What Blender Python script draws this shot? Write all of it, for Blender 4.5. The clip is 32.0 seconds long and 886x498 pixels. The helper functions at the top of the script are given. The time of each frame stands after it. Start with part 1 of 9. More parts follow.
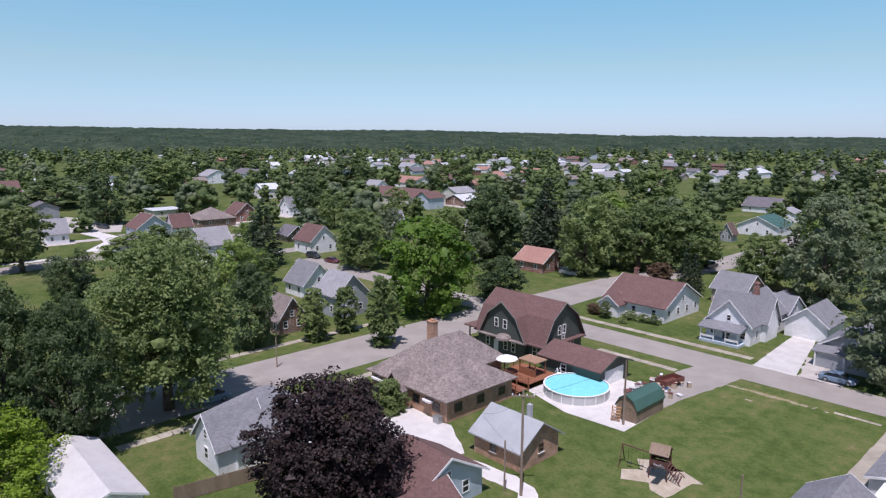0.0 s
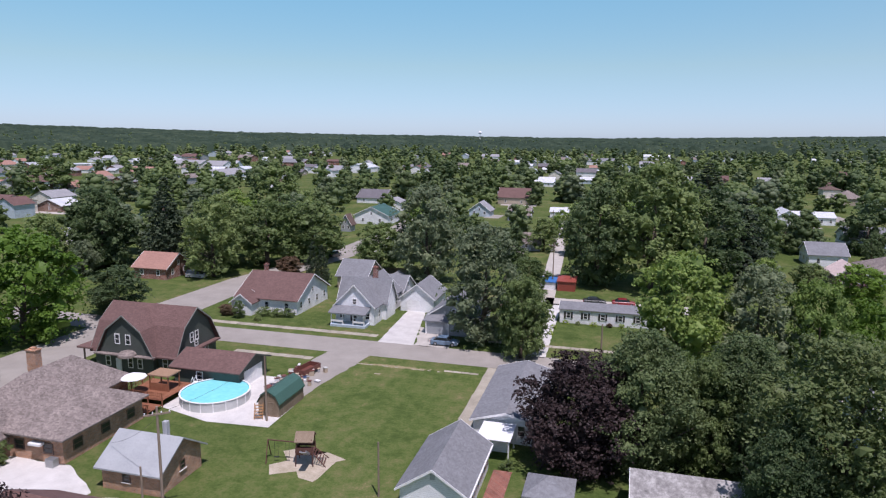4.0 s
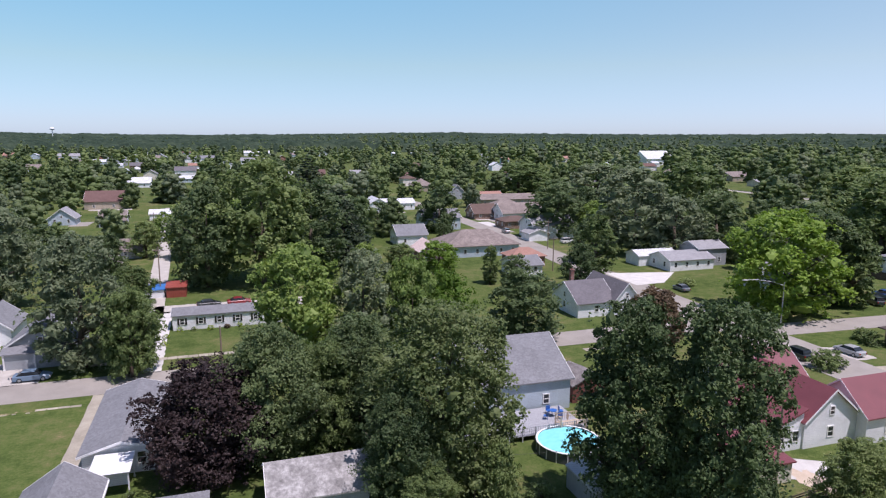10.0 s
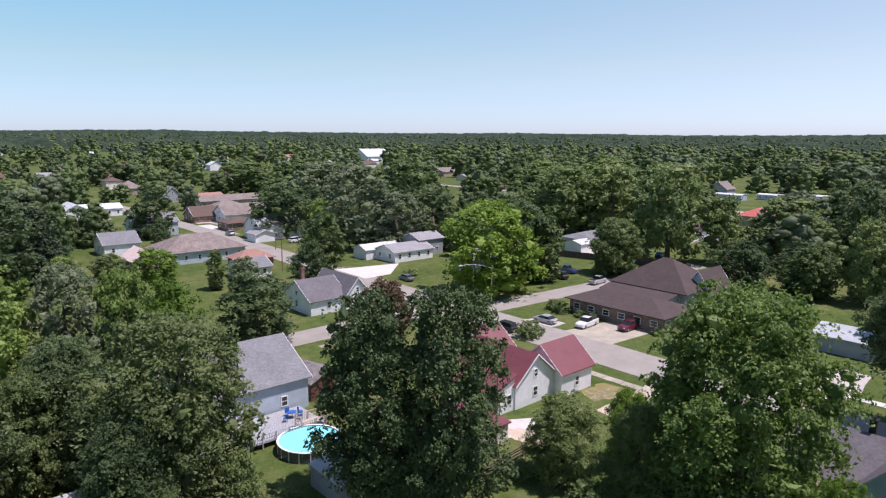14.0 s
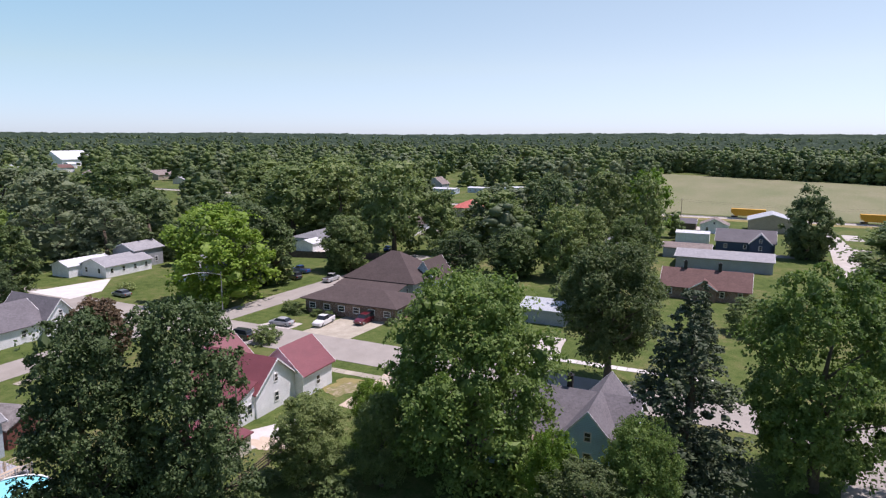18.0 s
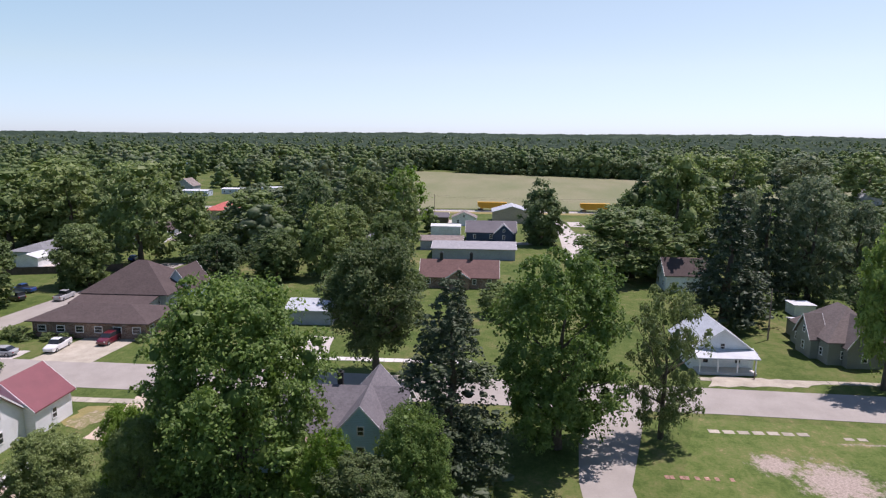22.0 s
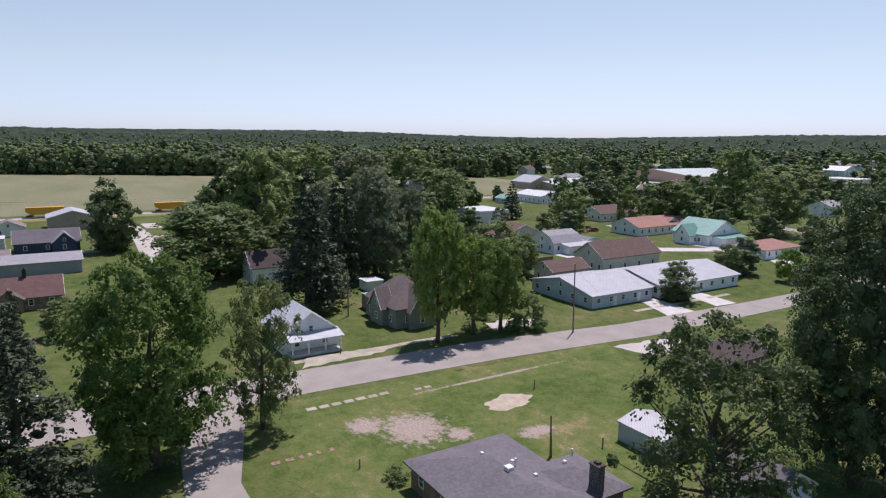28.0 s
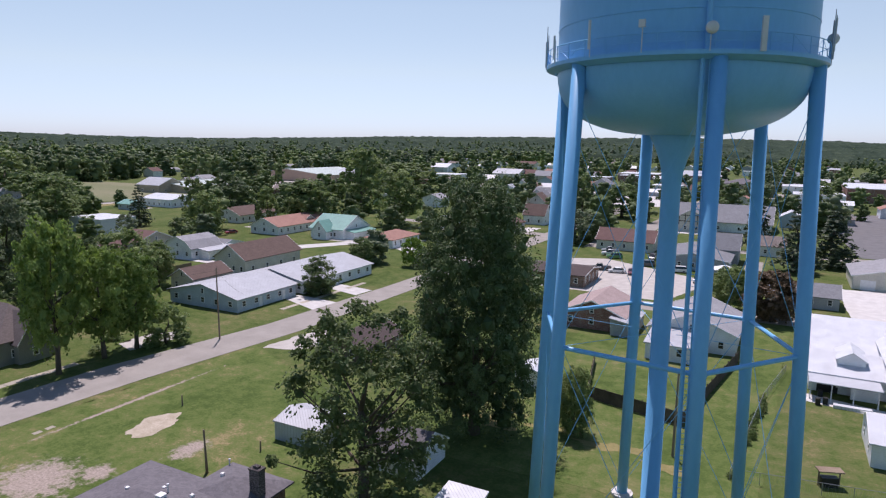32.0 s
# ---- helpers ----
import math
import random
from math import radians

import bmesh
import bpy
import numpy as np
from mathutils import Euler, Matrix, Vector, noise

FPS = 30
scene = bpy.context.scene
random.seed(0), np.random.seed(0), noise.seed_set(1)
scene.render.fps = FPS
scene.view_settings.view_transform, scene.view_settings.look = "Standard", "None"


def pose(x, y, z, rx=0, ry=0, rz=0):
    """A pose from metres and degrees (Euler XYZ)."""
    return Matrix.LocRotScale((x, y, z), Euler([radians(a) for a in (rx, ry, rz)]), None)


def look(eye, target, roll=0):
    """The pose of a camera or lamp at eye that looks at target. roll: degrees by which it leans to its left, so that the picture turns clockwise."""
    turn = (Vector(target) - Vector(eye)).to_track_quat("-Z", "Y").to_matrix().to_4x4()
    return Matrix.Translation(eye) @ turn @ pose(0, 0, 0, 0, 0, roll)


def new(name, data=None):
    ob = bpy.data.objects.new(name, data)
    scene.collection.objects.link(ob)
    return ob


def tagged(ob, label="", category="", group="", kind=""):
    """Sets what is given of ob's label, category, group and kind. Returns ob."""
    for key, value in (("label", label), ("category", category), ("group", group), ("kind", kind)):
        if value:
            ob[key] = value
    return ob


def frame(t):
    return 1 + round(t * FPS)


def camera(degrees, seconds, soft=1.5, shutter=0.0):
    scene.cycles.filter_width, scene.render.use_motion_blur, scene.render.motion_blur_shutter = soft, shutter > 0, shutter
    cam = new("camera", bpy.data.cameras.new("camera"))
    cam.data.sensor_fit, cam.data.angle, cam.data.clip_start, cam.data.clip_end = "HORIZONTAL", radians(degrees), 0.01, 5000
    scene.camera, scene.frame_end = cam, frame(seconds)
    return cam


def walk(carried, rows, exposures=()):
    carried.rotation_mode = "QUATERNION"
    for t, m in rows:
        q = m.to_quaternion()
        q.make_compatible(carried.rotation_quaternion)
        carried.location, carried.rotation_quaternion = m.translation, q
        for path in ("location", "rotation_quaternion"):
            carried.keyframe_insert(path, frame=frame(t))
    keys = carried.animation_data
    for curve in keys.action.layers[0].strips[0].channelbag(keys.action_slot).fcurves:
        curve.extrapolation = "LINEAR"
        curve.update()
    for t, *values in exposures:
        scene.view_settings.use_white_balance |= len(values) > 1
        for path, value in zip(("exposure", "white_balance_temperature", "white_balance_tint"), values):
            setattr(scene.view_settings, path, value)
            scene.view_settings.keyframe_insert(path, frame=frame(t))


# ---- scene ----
EYE = 34.0
cam = camera(67.88, 32.0, soft=1.25)
# seconds, yaw, pitch, lean to the left: the drone hovers and turns
ROWS = [
    (0.0, 47.00, -9.66, 0.17),
    (0.5, 42.34, -9.71, 0.26),
    (1.0, 37.69, -9.78, 0.23),
    (1.5, 33.08, -9.82, 0.27),
    (2.0, 28.46, -9.84, 0.32),
    (2.5, 23.95, -9.84, 0.40),
    (3.0, 20.72, -9.80, 0.42),
    (3.5, 18.49, -9.77, 0.47),
    (4.0, 15.01, -9.73, 0.56),
    (4.5, 10.12, -9.70, 0.62),
    (6.5, -0.88, -9.68, 0.40),
    (7.0, -2.85, -9.69, 0.40),
    (7.5, -4.93, -9.70, 0.45),
    (8.0, -7.14, -9.67, 0.36),
    (8.5, -9.30, -9.69, 0.37),
    (9.0, -12.13, -9.72, 0.39),
    (9.5, -15.36, -9.74, 0.34),
    (10.0, -18.43, -9.77, 0.35),
    (10.5, -21.35, -9.78, 0.37),
    (11.0, -24.22, -9.82, 0.48),
    (11.5, -27.17, -9.81, 0.50),
    (12.0, -30.13, -9.79, 0.47),
    (12.5, -33.10, -9.79, 0.55),
    (13.0, -36.10, -9.77, 0.55),
    (13.5, -39.07, -9.75, 0.59),
    (14.0, -42.05, -9.73, 0.55),
    (14.5, -44.96, -9.72, 0.58),
    (16.5, -56.67, -9.66, 0.46),
    (17.0, -59.58, -9.63, 0.39),
    (17.5, -62.49, -9.61, 0.36),
    (18.0, -65.41, -9.60, 0.34),
    (18.5, -68.37, -9.58, 0.34),
    (19.0, -71.31, -9.56, 0.34),
    (19.5, -74.27, -9.57, 0.25),
    (20.0, -77.22, -9.56, 0.24),
    (20.5, -80.11, -9.57, 0.27),
    (21.0, -82.65, -9.57, 0.38),
    (21.5, -84.73, -9.56, 0.45),
    (22.0, -86.13, -9.55, 0.49),
    (22.5, -87.57, -9.57, 0.45),
    (23.0, -89.12, -9.56, 0.48),
    (23.5, -90.87, -9.59, 0.46),
    (24.0, -94.51, -9.63, 0.44),
    (24.5, -98.27, -9.62, 0.44),
    (26.5, -110.71, -9.63, 0.50),
    (27.0, -114.24, -9.64, 0.52),
    (27.5, -117.85, -9.67, 0.59),
    (28.0, -121.68, -9.64, 0.57),
    (28.5, -125.60, -9.63, 0.51),
    (29.0, -129.48, -9.59, 0.46),
    (29.5, -133.32, -9.55, 0.51),
    (30.0, -137.18, -9.49, 0.62),
    (30.5, -141.07, -9.41, 0.67),
    (31.0, -144.92, -9.36, 0.77),
    (31.5, -148.77, -9.31, 0.80),
    (32.0, -152.58, -9.24, 0.86),
]
walk(cam, [(t, pose(0, 0, EYE, 90 + p, 0, y) @ pose(0, 0, 0, 0, 0, r)) for t, y, p, r in ROWS],
     exposures=[(0.0, -0.05, 6090, 28), (4.5, -0.07, 6130, 28), (9.0, 0.03, 6170, 29), (14.0, 0.18, 6320, 29), (19.0, 0.22, 6400, 29), (22.0, 0.22, 6400, 29), (25.0, 0.10, 6380, 29), (28.0, -0.06, 6320, 29), (32.0, -0.06, 6280, 29)])
# ---- sky and sun ----
world = bpy.data.worlds.new("sky")
scene.world = world
world.use_nodes = True
wn = world.node_tree
wn.nodes.clear()
sky = wn.nodes.new("ShaderNodeTexSky")
sky.sky_type, sky.sun_disc = "NISHITA", False
SUN_TO = Vector((0.60, -0.80, 0.0)).normalized()
SUN_EL = radians(68)
sky.sun_elevation = SUN_EL
sky.sun_rotation = math.atan2(SUN_TO.x, SUN_TO.y)
sky.altitude, sky.air_density, sky.dust_density, sky.ozone_density = 1200, 0.8, 0.6, 2.0
bg = wn.nodes.new("ShaderNodeBackground")
bg.inputs["Strength"].default_value = 0.124
wo = wn.nodes.new("ShaderNodeOutputWorld")
tint = wn.nodes.new("ShaderNodeMixRGB")
tint.blend_type = "MULTIPLY"
tint.inputs[0].default_value = 1.0
# thin summer haze: a paler, more even sky low down
way = wn.nodes.new("ShaderNodeTexCoord")
sep = wn.nodes.new("ShaderNodeSeparateXYZ")
wn.links.new(way.outputs["Generated"], sep.inputs[0])


def haze_ramp(stops):
    ramp = wn.nodes.new("ShaderNodeValToRGB")
    ramp.color_ramp.elements[0].position, ramp.color_ramp.elements[0].color = 0.0, (*stops[0], 1)
    ramp.color_ramp.elements[1].position, ramp.color_ramp.elements[1].color = 1.0, (1.0, 1.0, 1.0, 1)
    for at, col in zip((0.02, 0.10, 0.19, 0.32, 0.6), stops[1:]):
        el = ramp.color_ramp.elements.new(at)
        el.color = (*col, 1)
    wn.links.new(sep.outputs[2], ramp.inputs[0])
    return ramp


# whiter towards the sun, clearer blue away from it
away = haze_ramp(((0.68, 0.80, 0.96), (0.76, 0.85, 0.93), (1.05, 1.155, 0.875), (1.10, 1.50, 1.14), (1.10, 1.45, 1.14), (1.05, 1.2, 1.05)))
sunward = haze_ramp(((0.76, 0.84, 1.00), (0.90, 0.95, 1.03), (1.38, 1.24, 0.96), (1.64, 1.47, 1.05), (1.45, 1.38, 1.05), (1.1, 1.15, 1.03)))
dot = wn.nodes.new("ShaderNodeVectorMath")
dot.operation = "DOT_PRODUCT"
dot.inputs[1].default_value = SUN_TO[:]
wn.links.new(way.outputs["Generated"], dot.inputs[0])
share = wn.nodes.new("ShaderNodeMapRange")
share.interpolation_type = "SMOOTHSTEP"
share.inputs[1].default_value, share.inputs[2].default_value = -0.98, 0.62
wn.links.new(dot.outputs["Value"], share.inputs[0])
haze = wn.nodes.new("ShaderNodeMixRGB")
wn.links.new(share.outputs[0], haze.inputs[0])
wn.links.new(away.outputs[0], haze.inputs[1])
wn.links.new(sunward.outputs[0], haze.inputs[2])
wn.links.new(haze.outputs[0], tint.inputs[2])
wn.links.new(sky.outputs[0], tint.inputs[1])
wn.links.new(tint.outputs[0], bg.inputs[0])
wn.links.new(bg.outputs[0], wo.inputs[0])
sun_data = bpy.data.lights.new("sun", "SUN")
sun_data.energy, sun_data.angle, sun_data.color = 4.7, radians(0.55), (1.0, 0.96, 0.90)
sun_ob = new("sun", sun_data)
sun_dir = Vector((SUN_TO.x * math.cos(SUN_EL), SUN_TO.y * math.cos(SUN_EL), math.sin(SUN_EL)))
sun_ob.matrix_world = look(sun_dir * 300, (0, 0, 0))
# ---- materials ----
MATS = {}


def tree_of(name):
    m = bpy.data.materials.new(name)
    m.use_nodes = True
    t = m.node_tree
    return m, t, t.nodes["Principled BSDF"]


def nd(t, kind, **kw):
    n = t.nodes.new("ShaderNode" + kind)
    for k, v in kw.items():
        n.inputs[k].default_value = v
    return n


def noise_mat(name, lo, hi, scale=4.0, fine=60.0, rough=0.85, bump=0.2, bump_d=0.02, metal=0.0, vary=0.0, mid=None, coord="position", stretch=(1, 1, 1), spec=0.3):
    """A surface whose colour drifts between lo and hi at a coarse and a fine scale, with relief; vary: difference from object to object."""
    if name in MATS:
        return MATS[name]
    m, t, b = tree_of(name)
    L = t.links.new
    if coord == "position":
        src = t.nodes.new("ShaderNodeNewGeometry").outputs["Position"]
    else:
        src = t.nodes.new("ShaderNodeTexCoord").outputs["Object"]
    mp = nd(t, "Mapping", Scale=stretch)
    L(src, mp.inputs["Vector"])
    n1 = nd(t, "TexNoise", Scale=scale, Detail=6.0, Roughness=0.6)
    n2 = nd(t, "TexNoise", Scale=fine, Detail=4.0, Roughness=0.7)
    for n in (n1, n2):
        L(mp.outputs[0], n.inputs["Vector"])
    mx = nd(t, "Math")
    mx.operation = "MULTIPLY_ADD"
    mx.inputs[1].default_value = 0.45
    L(n2.outputs[0], mx.inputs[0])
    half = nd(t, "Math")
    half.operation = "MULTIPLY"
    half.inputs[1].default_value = 0.55
    L(n1.outputs[0], half.inputs[0])
    L(half.outputs[0], mx.inputs[2])
    rp = t.nodes.new("ShaderNodeValToRGB")
    rp.color_ramp.elements[0].position, rp.color_ramp.elements[1].position = 0.34, 0.66
    rp.color_ramp.elements[0].color, rp.color_ramp.elements[1].color = (*lo, 1), (*hi, 1)
    if mid:
        e = rp.color_ramp.elements.new(0.5)
        e.color = (*mid, 1)
    L(mx.outputs[0], rp.inputs[0])
    out = rp.outputs[0]
    if vary:
        oi = t.nodes.new("ShaderNodeObjectInfo")
        hs = nd(t, "HueSaturation")
        mr = nd(t, "MapRange")
        mr.inputs[3].default_value, mr.inputs[4].default_value = 1 - vary, 1 + vary
        L(oi.outputs["Random"], mr.inputs[0])
        L(mr.outputs[0], hs.inputs["Value"])
        L(out, hs.inputs["Color"])
        out = hs.outputs[0]
    L(out, b.inputs["Base Color"])
    b.inputs["Roughness"].default_value, b.inputs["Metallic"].default_value = rough, metal
    b.inputs["Specular IOR Level"].default_value = spec
    if bump:
        bp = nd(t, "Bump", Strength=bump, Distance=bump_d)
        L(mx.outputs[0], bp.inputs["Height"])
        L(bp.outputs[0], b.inputs["Normal"])
    MATS[name] = m
    return m


def band_mat(name, base, dark, pitch, rough=0.7, depth=0.02, axis="Z", metal=0.0, grain=14.0, spec=0.3, edge=0.12):
    """Boards, courses or ribs of the given pitch, as relief with a thin darker joint, over a stained ground."""
    if name in MATS:
        return MATS[name]
    m, t, b = tree_of(name)
    L = t.links.new
    pos = t.nodes.new("ShaderNodeNewGeometry").outputs["Position"]
    sp = t.nodes.new("ShaderNodeSeparateXYZ")
    L(pos, sp.inputs[0])
    if axis == "H":
        add = nd(t, "Math")
        L(sp.outputs[0], add.inputs[0])
        L(sp.outputs[1], add.inputs[1])
        v = add.outputs[0]
    else:
        v = sp.outputs["XYZ".index(axis)]
    dv = nd(t, "Math")
    dv.operation = "DIVIDE"
    dv.inputs[1].default_value = pitch
    L(v, dv.inputs[0])
    fr = nd(t, "Math")
    fr.operation = "FRACT"
    L(dv.outputs[0], fr.inputs[0])
    jr = t.nodes.new("ShaderNodeValToRGB")
    jr.color_ramp.elements[0].position, jr.color_ramp.elements[1].position = edge * 0.4, edge
    L(fr.outputs[0], jr.inputs[0])
    n1 = nd(t, "TexNoise", Scale=0.6, Detail=5.0)
    n2 = nd(t, "TexNoise", Scale=grain, Detail=5.0, Roughness=0.7)
    for n in (n1, n2):
        L(pos, n.inputs["Vector"])
    sm = nd(t, "Math")
    L(n1.outputs[0], sm.inputs[0])
    L(n2.outputs[0], sm.inputs[1])
    mr = nd(t, "MapRange")
    mr.inputs[1].default_value, mr.inputs[2].default_value = 0.6, 1.4
    mr.inputs[3].default_value, mr.inputs[4].default_value = 0.80, 1.18
    L(sm.outputs[0], mr.inputs[0])
    hs = nd(t, "HueSaturation")
    hs.inputs["Color"].default_value = (*base, 1)
    L(mr.outputs[0], hs.inputs["Value"])
    mixn = t.nodes.new("ShaderNodeMixRGB")
    mixn.inputs[1].default_value = (*dark, 1)
    L(jr.outputs[0], mixn.inputs[0])
    L(hs.outputs[0], mixn.inputs[2])
    L(mixn.outputs[0], b.inputs["Base Color"])
    bp = nd(t, "Bump", Strength=0.5, Distance=depth)
    L(fr.outputs[0], bp.inputs["Height"])
    L(bp.outputs[0], b.inputs["Normal"])
    b.inputs["Roughness"].default_value, b.inputs["Metallic"].default_value = rough, metal
    b.inputs["Specular IOR Level"].default_value = spec
    MATS[name] = m
    return m


def scaled(c, k):
    return tuple(min(1.0, v * k) for v in c)


def shingle(name, c, mottle=0.6):
    """Asphalt shingles: speckled tabs in courses."""
    name = "shingle_" + name
    if name in MATS:
        return MATS[name]
    m, t, b = tree_of(name)
    L = t.links.new
    pos = t.nodes.new("ShaderNodeNewGeometry").outputs["Position"]
    vo = nd(t, "TexVoronoi", Scale=3.6)
    n1 = nd(t, "TexNoise", Scale=0.45, Detail=4.0)
    n2 = nd(t, "TexNoise", Scale=9.0, Detail=3.0)
    mp = nd(t, "Mapping", Scale=(1.0, 1.0, 2.2))
    L(pos, mp.inputs[0])
    L(mp.outputs[0], vo.inputs["Vector"])
    L(pos, n1.inputs["Vector"])
    L(pos, n2.inputs["Vector"])
    a = nd(t, "Math")
    L(n1.outputs[0], a.inputs[0])
    L(n2.outputs[0], a.inputs[1])
    mr = nd(t, "MapRange")
    mr.inputs[1].default_value, mr.inputs[2].default_value = 0.6, 1.4
    mr.inputs[3].default_value, mr.inputs[4].default_value = 1 - 0.26 * mottle, 1 + 0.26 * mottle
    L(a.outputs[0], mr.inputs[0])
    sp = t.nodes.new("ShaderNodeSeparateColor")
    L(vo.outputs["Color"], sp.inputs[0])
    m2 = nd(t, "MapRange")
    m2.inputs[3].default_value, m2.inputs[4].default_value = 1 - 0.22 * mottle, 1 + 0.22 * mottle
    L(sp.outputs[0], m2.inputs[0])
    mu = nd(t, "Math")
    mu.operation = "MULTIPLY"
    L(mr.outputs[0], mu.inputs[0])
    L(m2.outputs[0], mu.inputs[1])
    hs = nd(t, "HueSaturation")
    hs.inputs["Color"].default_value = (*c, 1)
    L(mu.outputs[0], hs.inputs["Value"])
    L(hs.outputs[0], b.inputs["Base Color"])
    bp = nd(t, "Bump", Strength=0.35, Distance=0.02)
    L(vo.outputs["Distance"], bp.inputs["Height"])
    L(bp.outputs[0], b.inputs["Normal"])
    b.inputs["Roughness"].default_value = 0.9
    b.inputs["Specular IOR Level"].default_value = 0.2
    MATS[name] = m
    return m


def siding(name, c):
    return band_mat("siding_" + name, c, scaled(c, 0.62), 0.19, rough=0.6, depth=0.02, axis="Z")


def ribbed(name, c, metal=0.0, rough=0.45, axis="H"):
    return band_mat("metal_" + name, c, scaled(c, 0.6), 0.42, rough=rough, depth=0.03, axis=axis, metal=metal, spec=0.5)


def brick(name, c, mortar=(0.42, 0.38, 0.34)):
    name = "brick_" + name
    if name in MATS:
        return MATS[name]
    m, t, b = tree_of(name)
    L = t.links.new
    pos = t.nodes.new("ShaderNodeNewGeometry").outputs["Position"]
    sp = t.nodes.new("ShaderNodeSeparateXYZ")
    L(pos, sp.inputs[0])
    ad = nd(t, "Math")
    L(sp.outputs[0], ad.inputs[0])
    L(sp.outputs[1], ad.inputs[1])
    cb = t.nodes.new("ShaderNodeCombineXYZ")
    L(ad.outputs[0], cb.inputs[0])
    L(sp.outputs[2], cb.inputs[1])
    bt = nd(t, "TexBrick", Scale=1.0)
    bt.inputs["Brick Width"].default_value, bt.inputs["Row Height"].default_value, bt.inputs["Mortar Size"].default_value = 0.30, 0.10, 0.010
    bt.inputs["Color1"].default_value, bt.inputs["Color2"].default_value, bt.inputs["Mortar"].default_value = (*scaled(c, 1.2), 1), (*scaled(c, 0.7), 1), (*mortar, 1)
    L(cb.outputs[0], bt.inputs["Vector"])
    n1 = nd(t, "TexNoise", Scale=0.8, Detail=5.0)
    L(pos, n1.inputs["Vector"])
    mr = nd(t, "MapRange")
    mr.inputs[1].default_value, mr.inputs[2].default_value, mr.inputs[3].default_value, mr.inputs[4].default_value = 0.3, 0.7, 0.75, 1.2
    L(n1.outputs[0], mr.inputs[0])
    hs = nd(t, "HueSaturation")
    L(bt.outputs[0], hs.inputs["Color"])
    L(mr.outputs[0], hs.inputs["Value"])
    L(hs.outputs[0], b.inputs["Base Color"])
    bp = nd(t, "Bump", Strength=0.4, Distance=0.01)
    L(bt.outputs["Fac"], bp.inputs["Height"])
    bp.invert = True
    L(bp.outputs[0], b.inputs["Normal"])
    b.inputs["Roughness"].default_value = 0.9
    MATS[name] = m
    return m


def leaf_mat(name, dark, light, trans=0.32):
    """Leaves: each differs a little from the next, each tree a little from the others."""
    if name in MATS:
        return MATS[name]
    m, t, b = tree_of(name)
    L = t.links.new
    geo = t.nodes.new("ShaderNodeNewGeometry")
    oi = t.nodes.new("ShaderNodeObjectInfo")
    n1 = nd(t, "TexNoise", Scale=0.11, Detail=3.0)
    L(geo.outputs["Position"], n1.inputs["Vector"])
    ad = nd(t, "Math")
    ad.operation = "MULTIPLY_ADD"
    ad.inputs[1].default_value = 0.30
    L(geo.outputs["Random Per Island"], ad.inputs[0])
    hf = nd(t, "Math")
    hf.operation = "MULTIPLY"
    hf.inputs[1].default_value = 0.80
    L(n1.outputs[0], hf.inputs[0])
    L(hf.outputs[0], ad.inputs[2])
    rp = t.nodes.new("ShaderNodeValToRGB")
    rp.color_ramp.elements[0].position, rp.color_ramp.elements[1].position = 0.15, 0.85
    rp.color_ramp.elements[0].color, rp.color_ramp.elements[1].color = (*dark, 1), (*light, 1)
    L(ad.outputs[0], rp.inputs[0])
    hs = nd(t, "HueSaturation")
    mr = nd(t, "MapRange")
    mr.inputs[3].default_value, mr.inputs[4].default_value = 0.88, 1.34
    L(oi.outputs["Random"], mr.inputs[0])
    L(mr.outputs[0], hs.inputs["Value"])
    mh = nd(t, "MapRange")
    mh.inputs[3].default_value, mh.inputs[4].default_value = 0.513, 0.492
    L(oi.outputs["Random"], mh.inputs[0])
    L(mh.outputs[0], hs.inputs["Hue"])
    L(rp.outputs[0], hs.inputs["Color"])
    L(hs.outputs[0], b.inputs["Base Color"])
    b.inputs["Roughness"].default_value = 0.55
    b.inputs["Specular IOR Level"].default_value = 0.25
    tr = t.nodes.new("ShaderNodeBsdfTranslucent")
    through_ = nd(t, "HueSaturation", Saturation=1.1, Value=1.55)
    L(hs.outputs[0], through_.inputs["Color"])
    L(through_.outputs[0], tr.inputs[0])
    mix = nd(t, "MixShader", Fac=trans)
    out = t.nodes["Material Output"]
    L(b.outputs[0], mix.inputs[1])
    L(tr.outputs[0], mix.inputs[2])
    L(mix.outputs[0], out.inputs[0])
    MATS[name] = m
    return m


def plain(name, c, rough=0.5, metal=0.0, spec=0.5, coat=0.0):
    if name in MATS:
        return MATS[name]
    m = noise_mat(name, scaled(c, 0.86), scaled(c, 1.1), scale=1.5, fine=22.0, rough=rough, bump=0.05, bump_d=0.005, metal=metal, spec=spec)
    if coat:
        m.node_tree.nodes["Principled BSDF"].inputs["Coat Weight"].default_value = coat
    return m


def glass_mat():
    """Window panes seen from outside: dark rooms behind a glossy sheet."""
    if "pane_glass" in MATS:
        return MATS["pane_glass"]
    m, t, b = tree_of("pane_glass")
    b.inputs["Base Color"].default_value = (0.025, 0.03, 0.035, 1)
    b.inputs["Roughness"].default_value = 0.06
    b.inputs["Specular IOR Level"].default_value = 0.6
    MATS["pane_glass"] = m
    return m


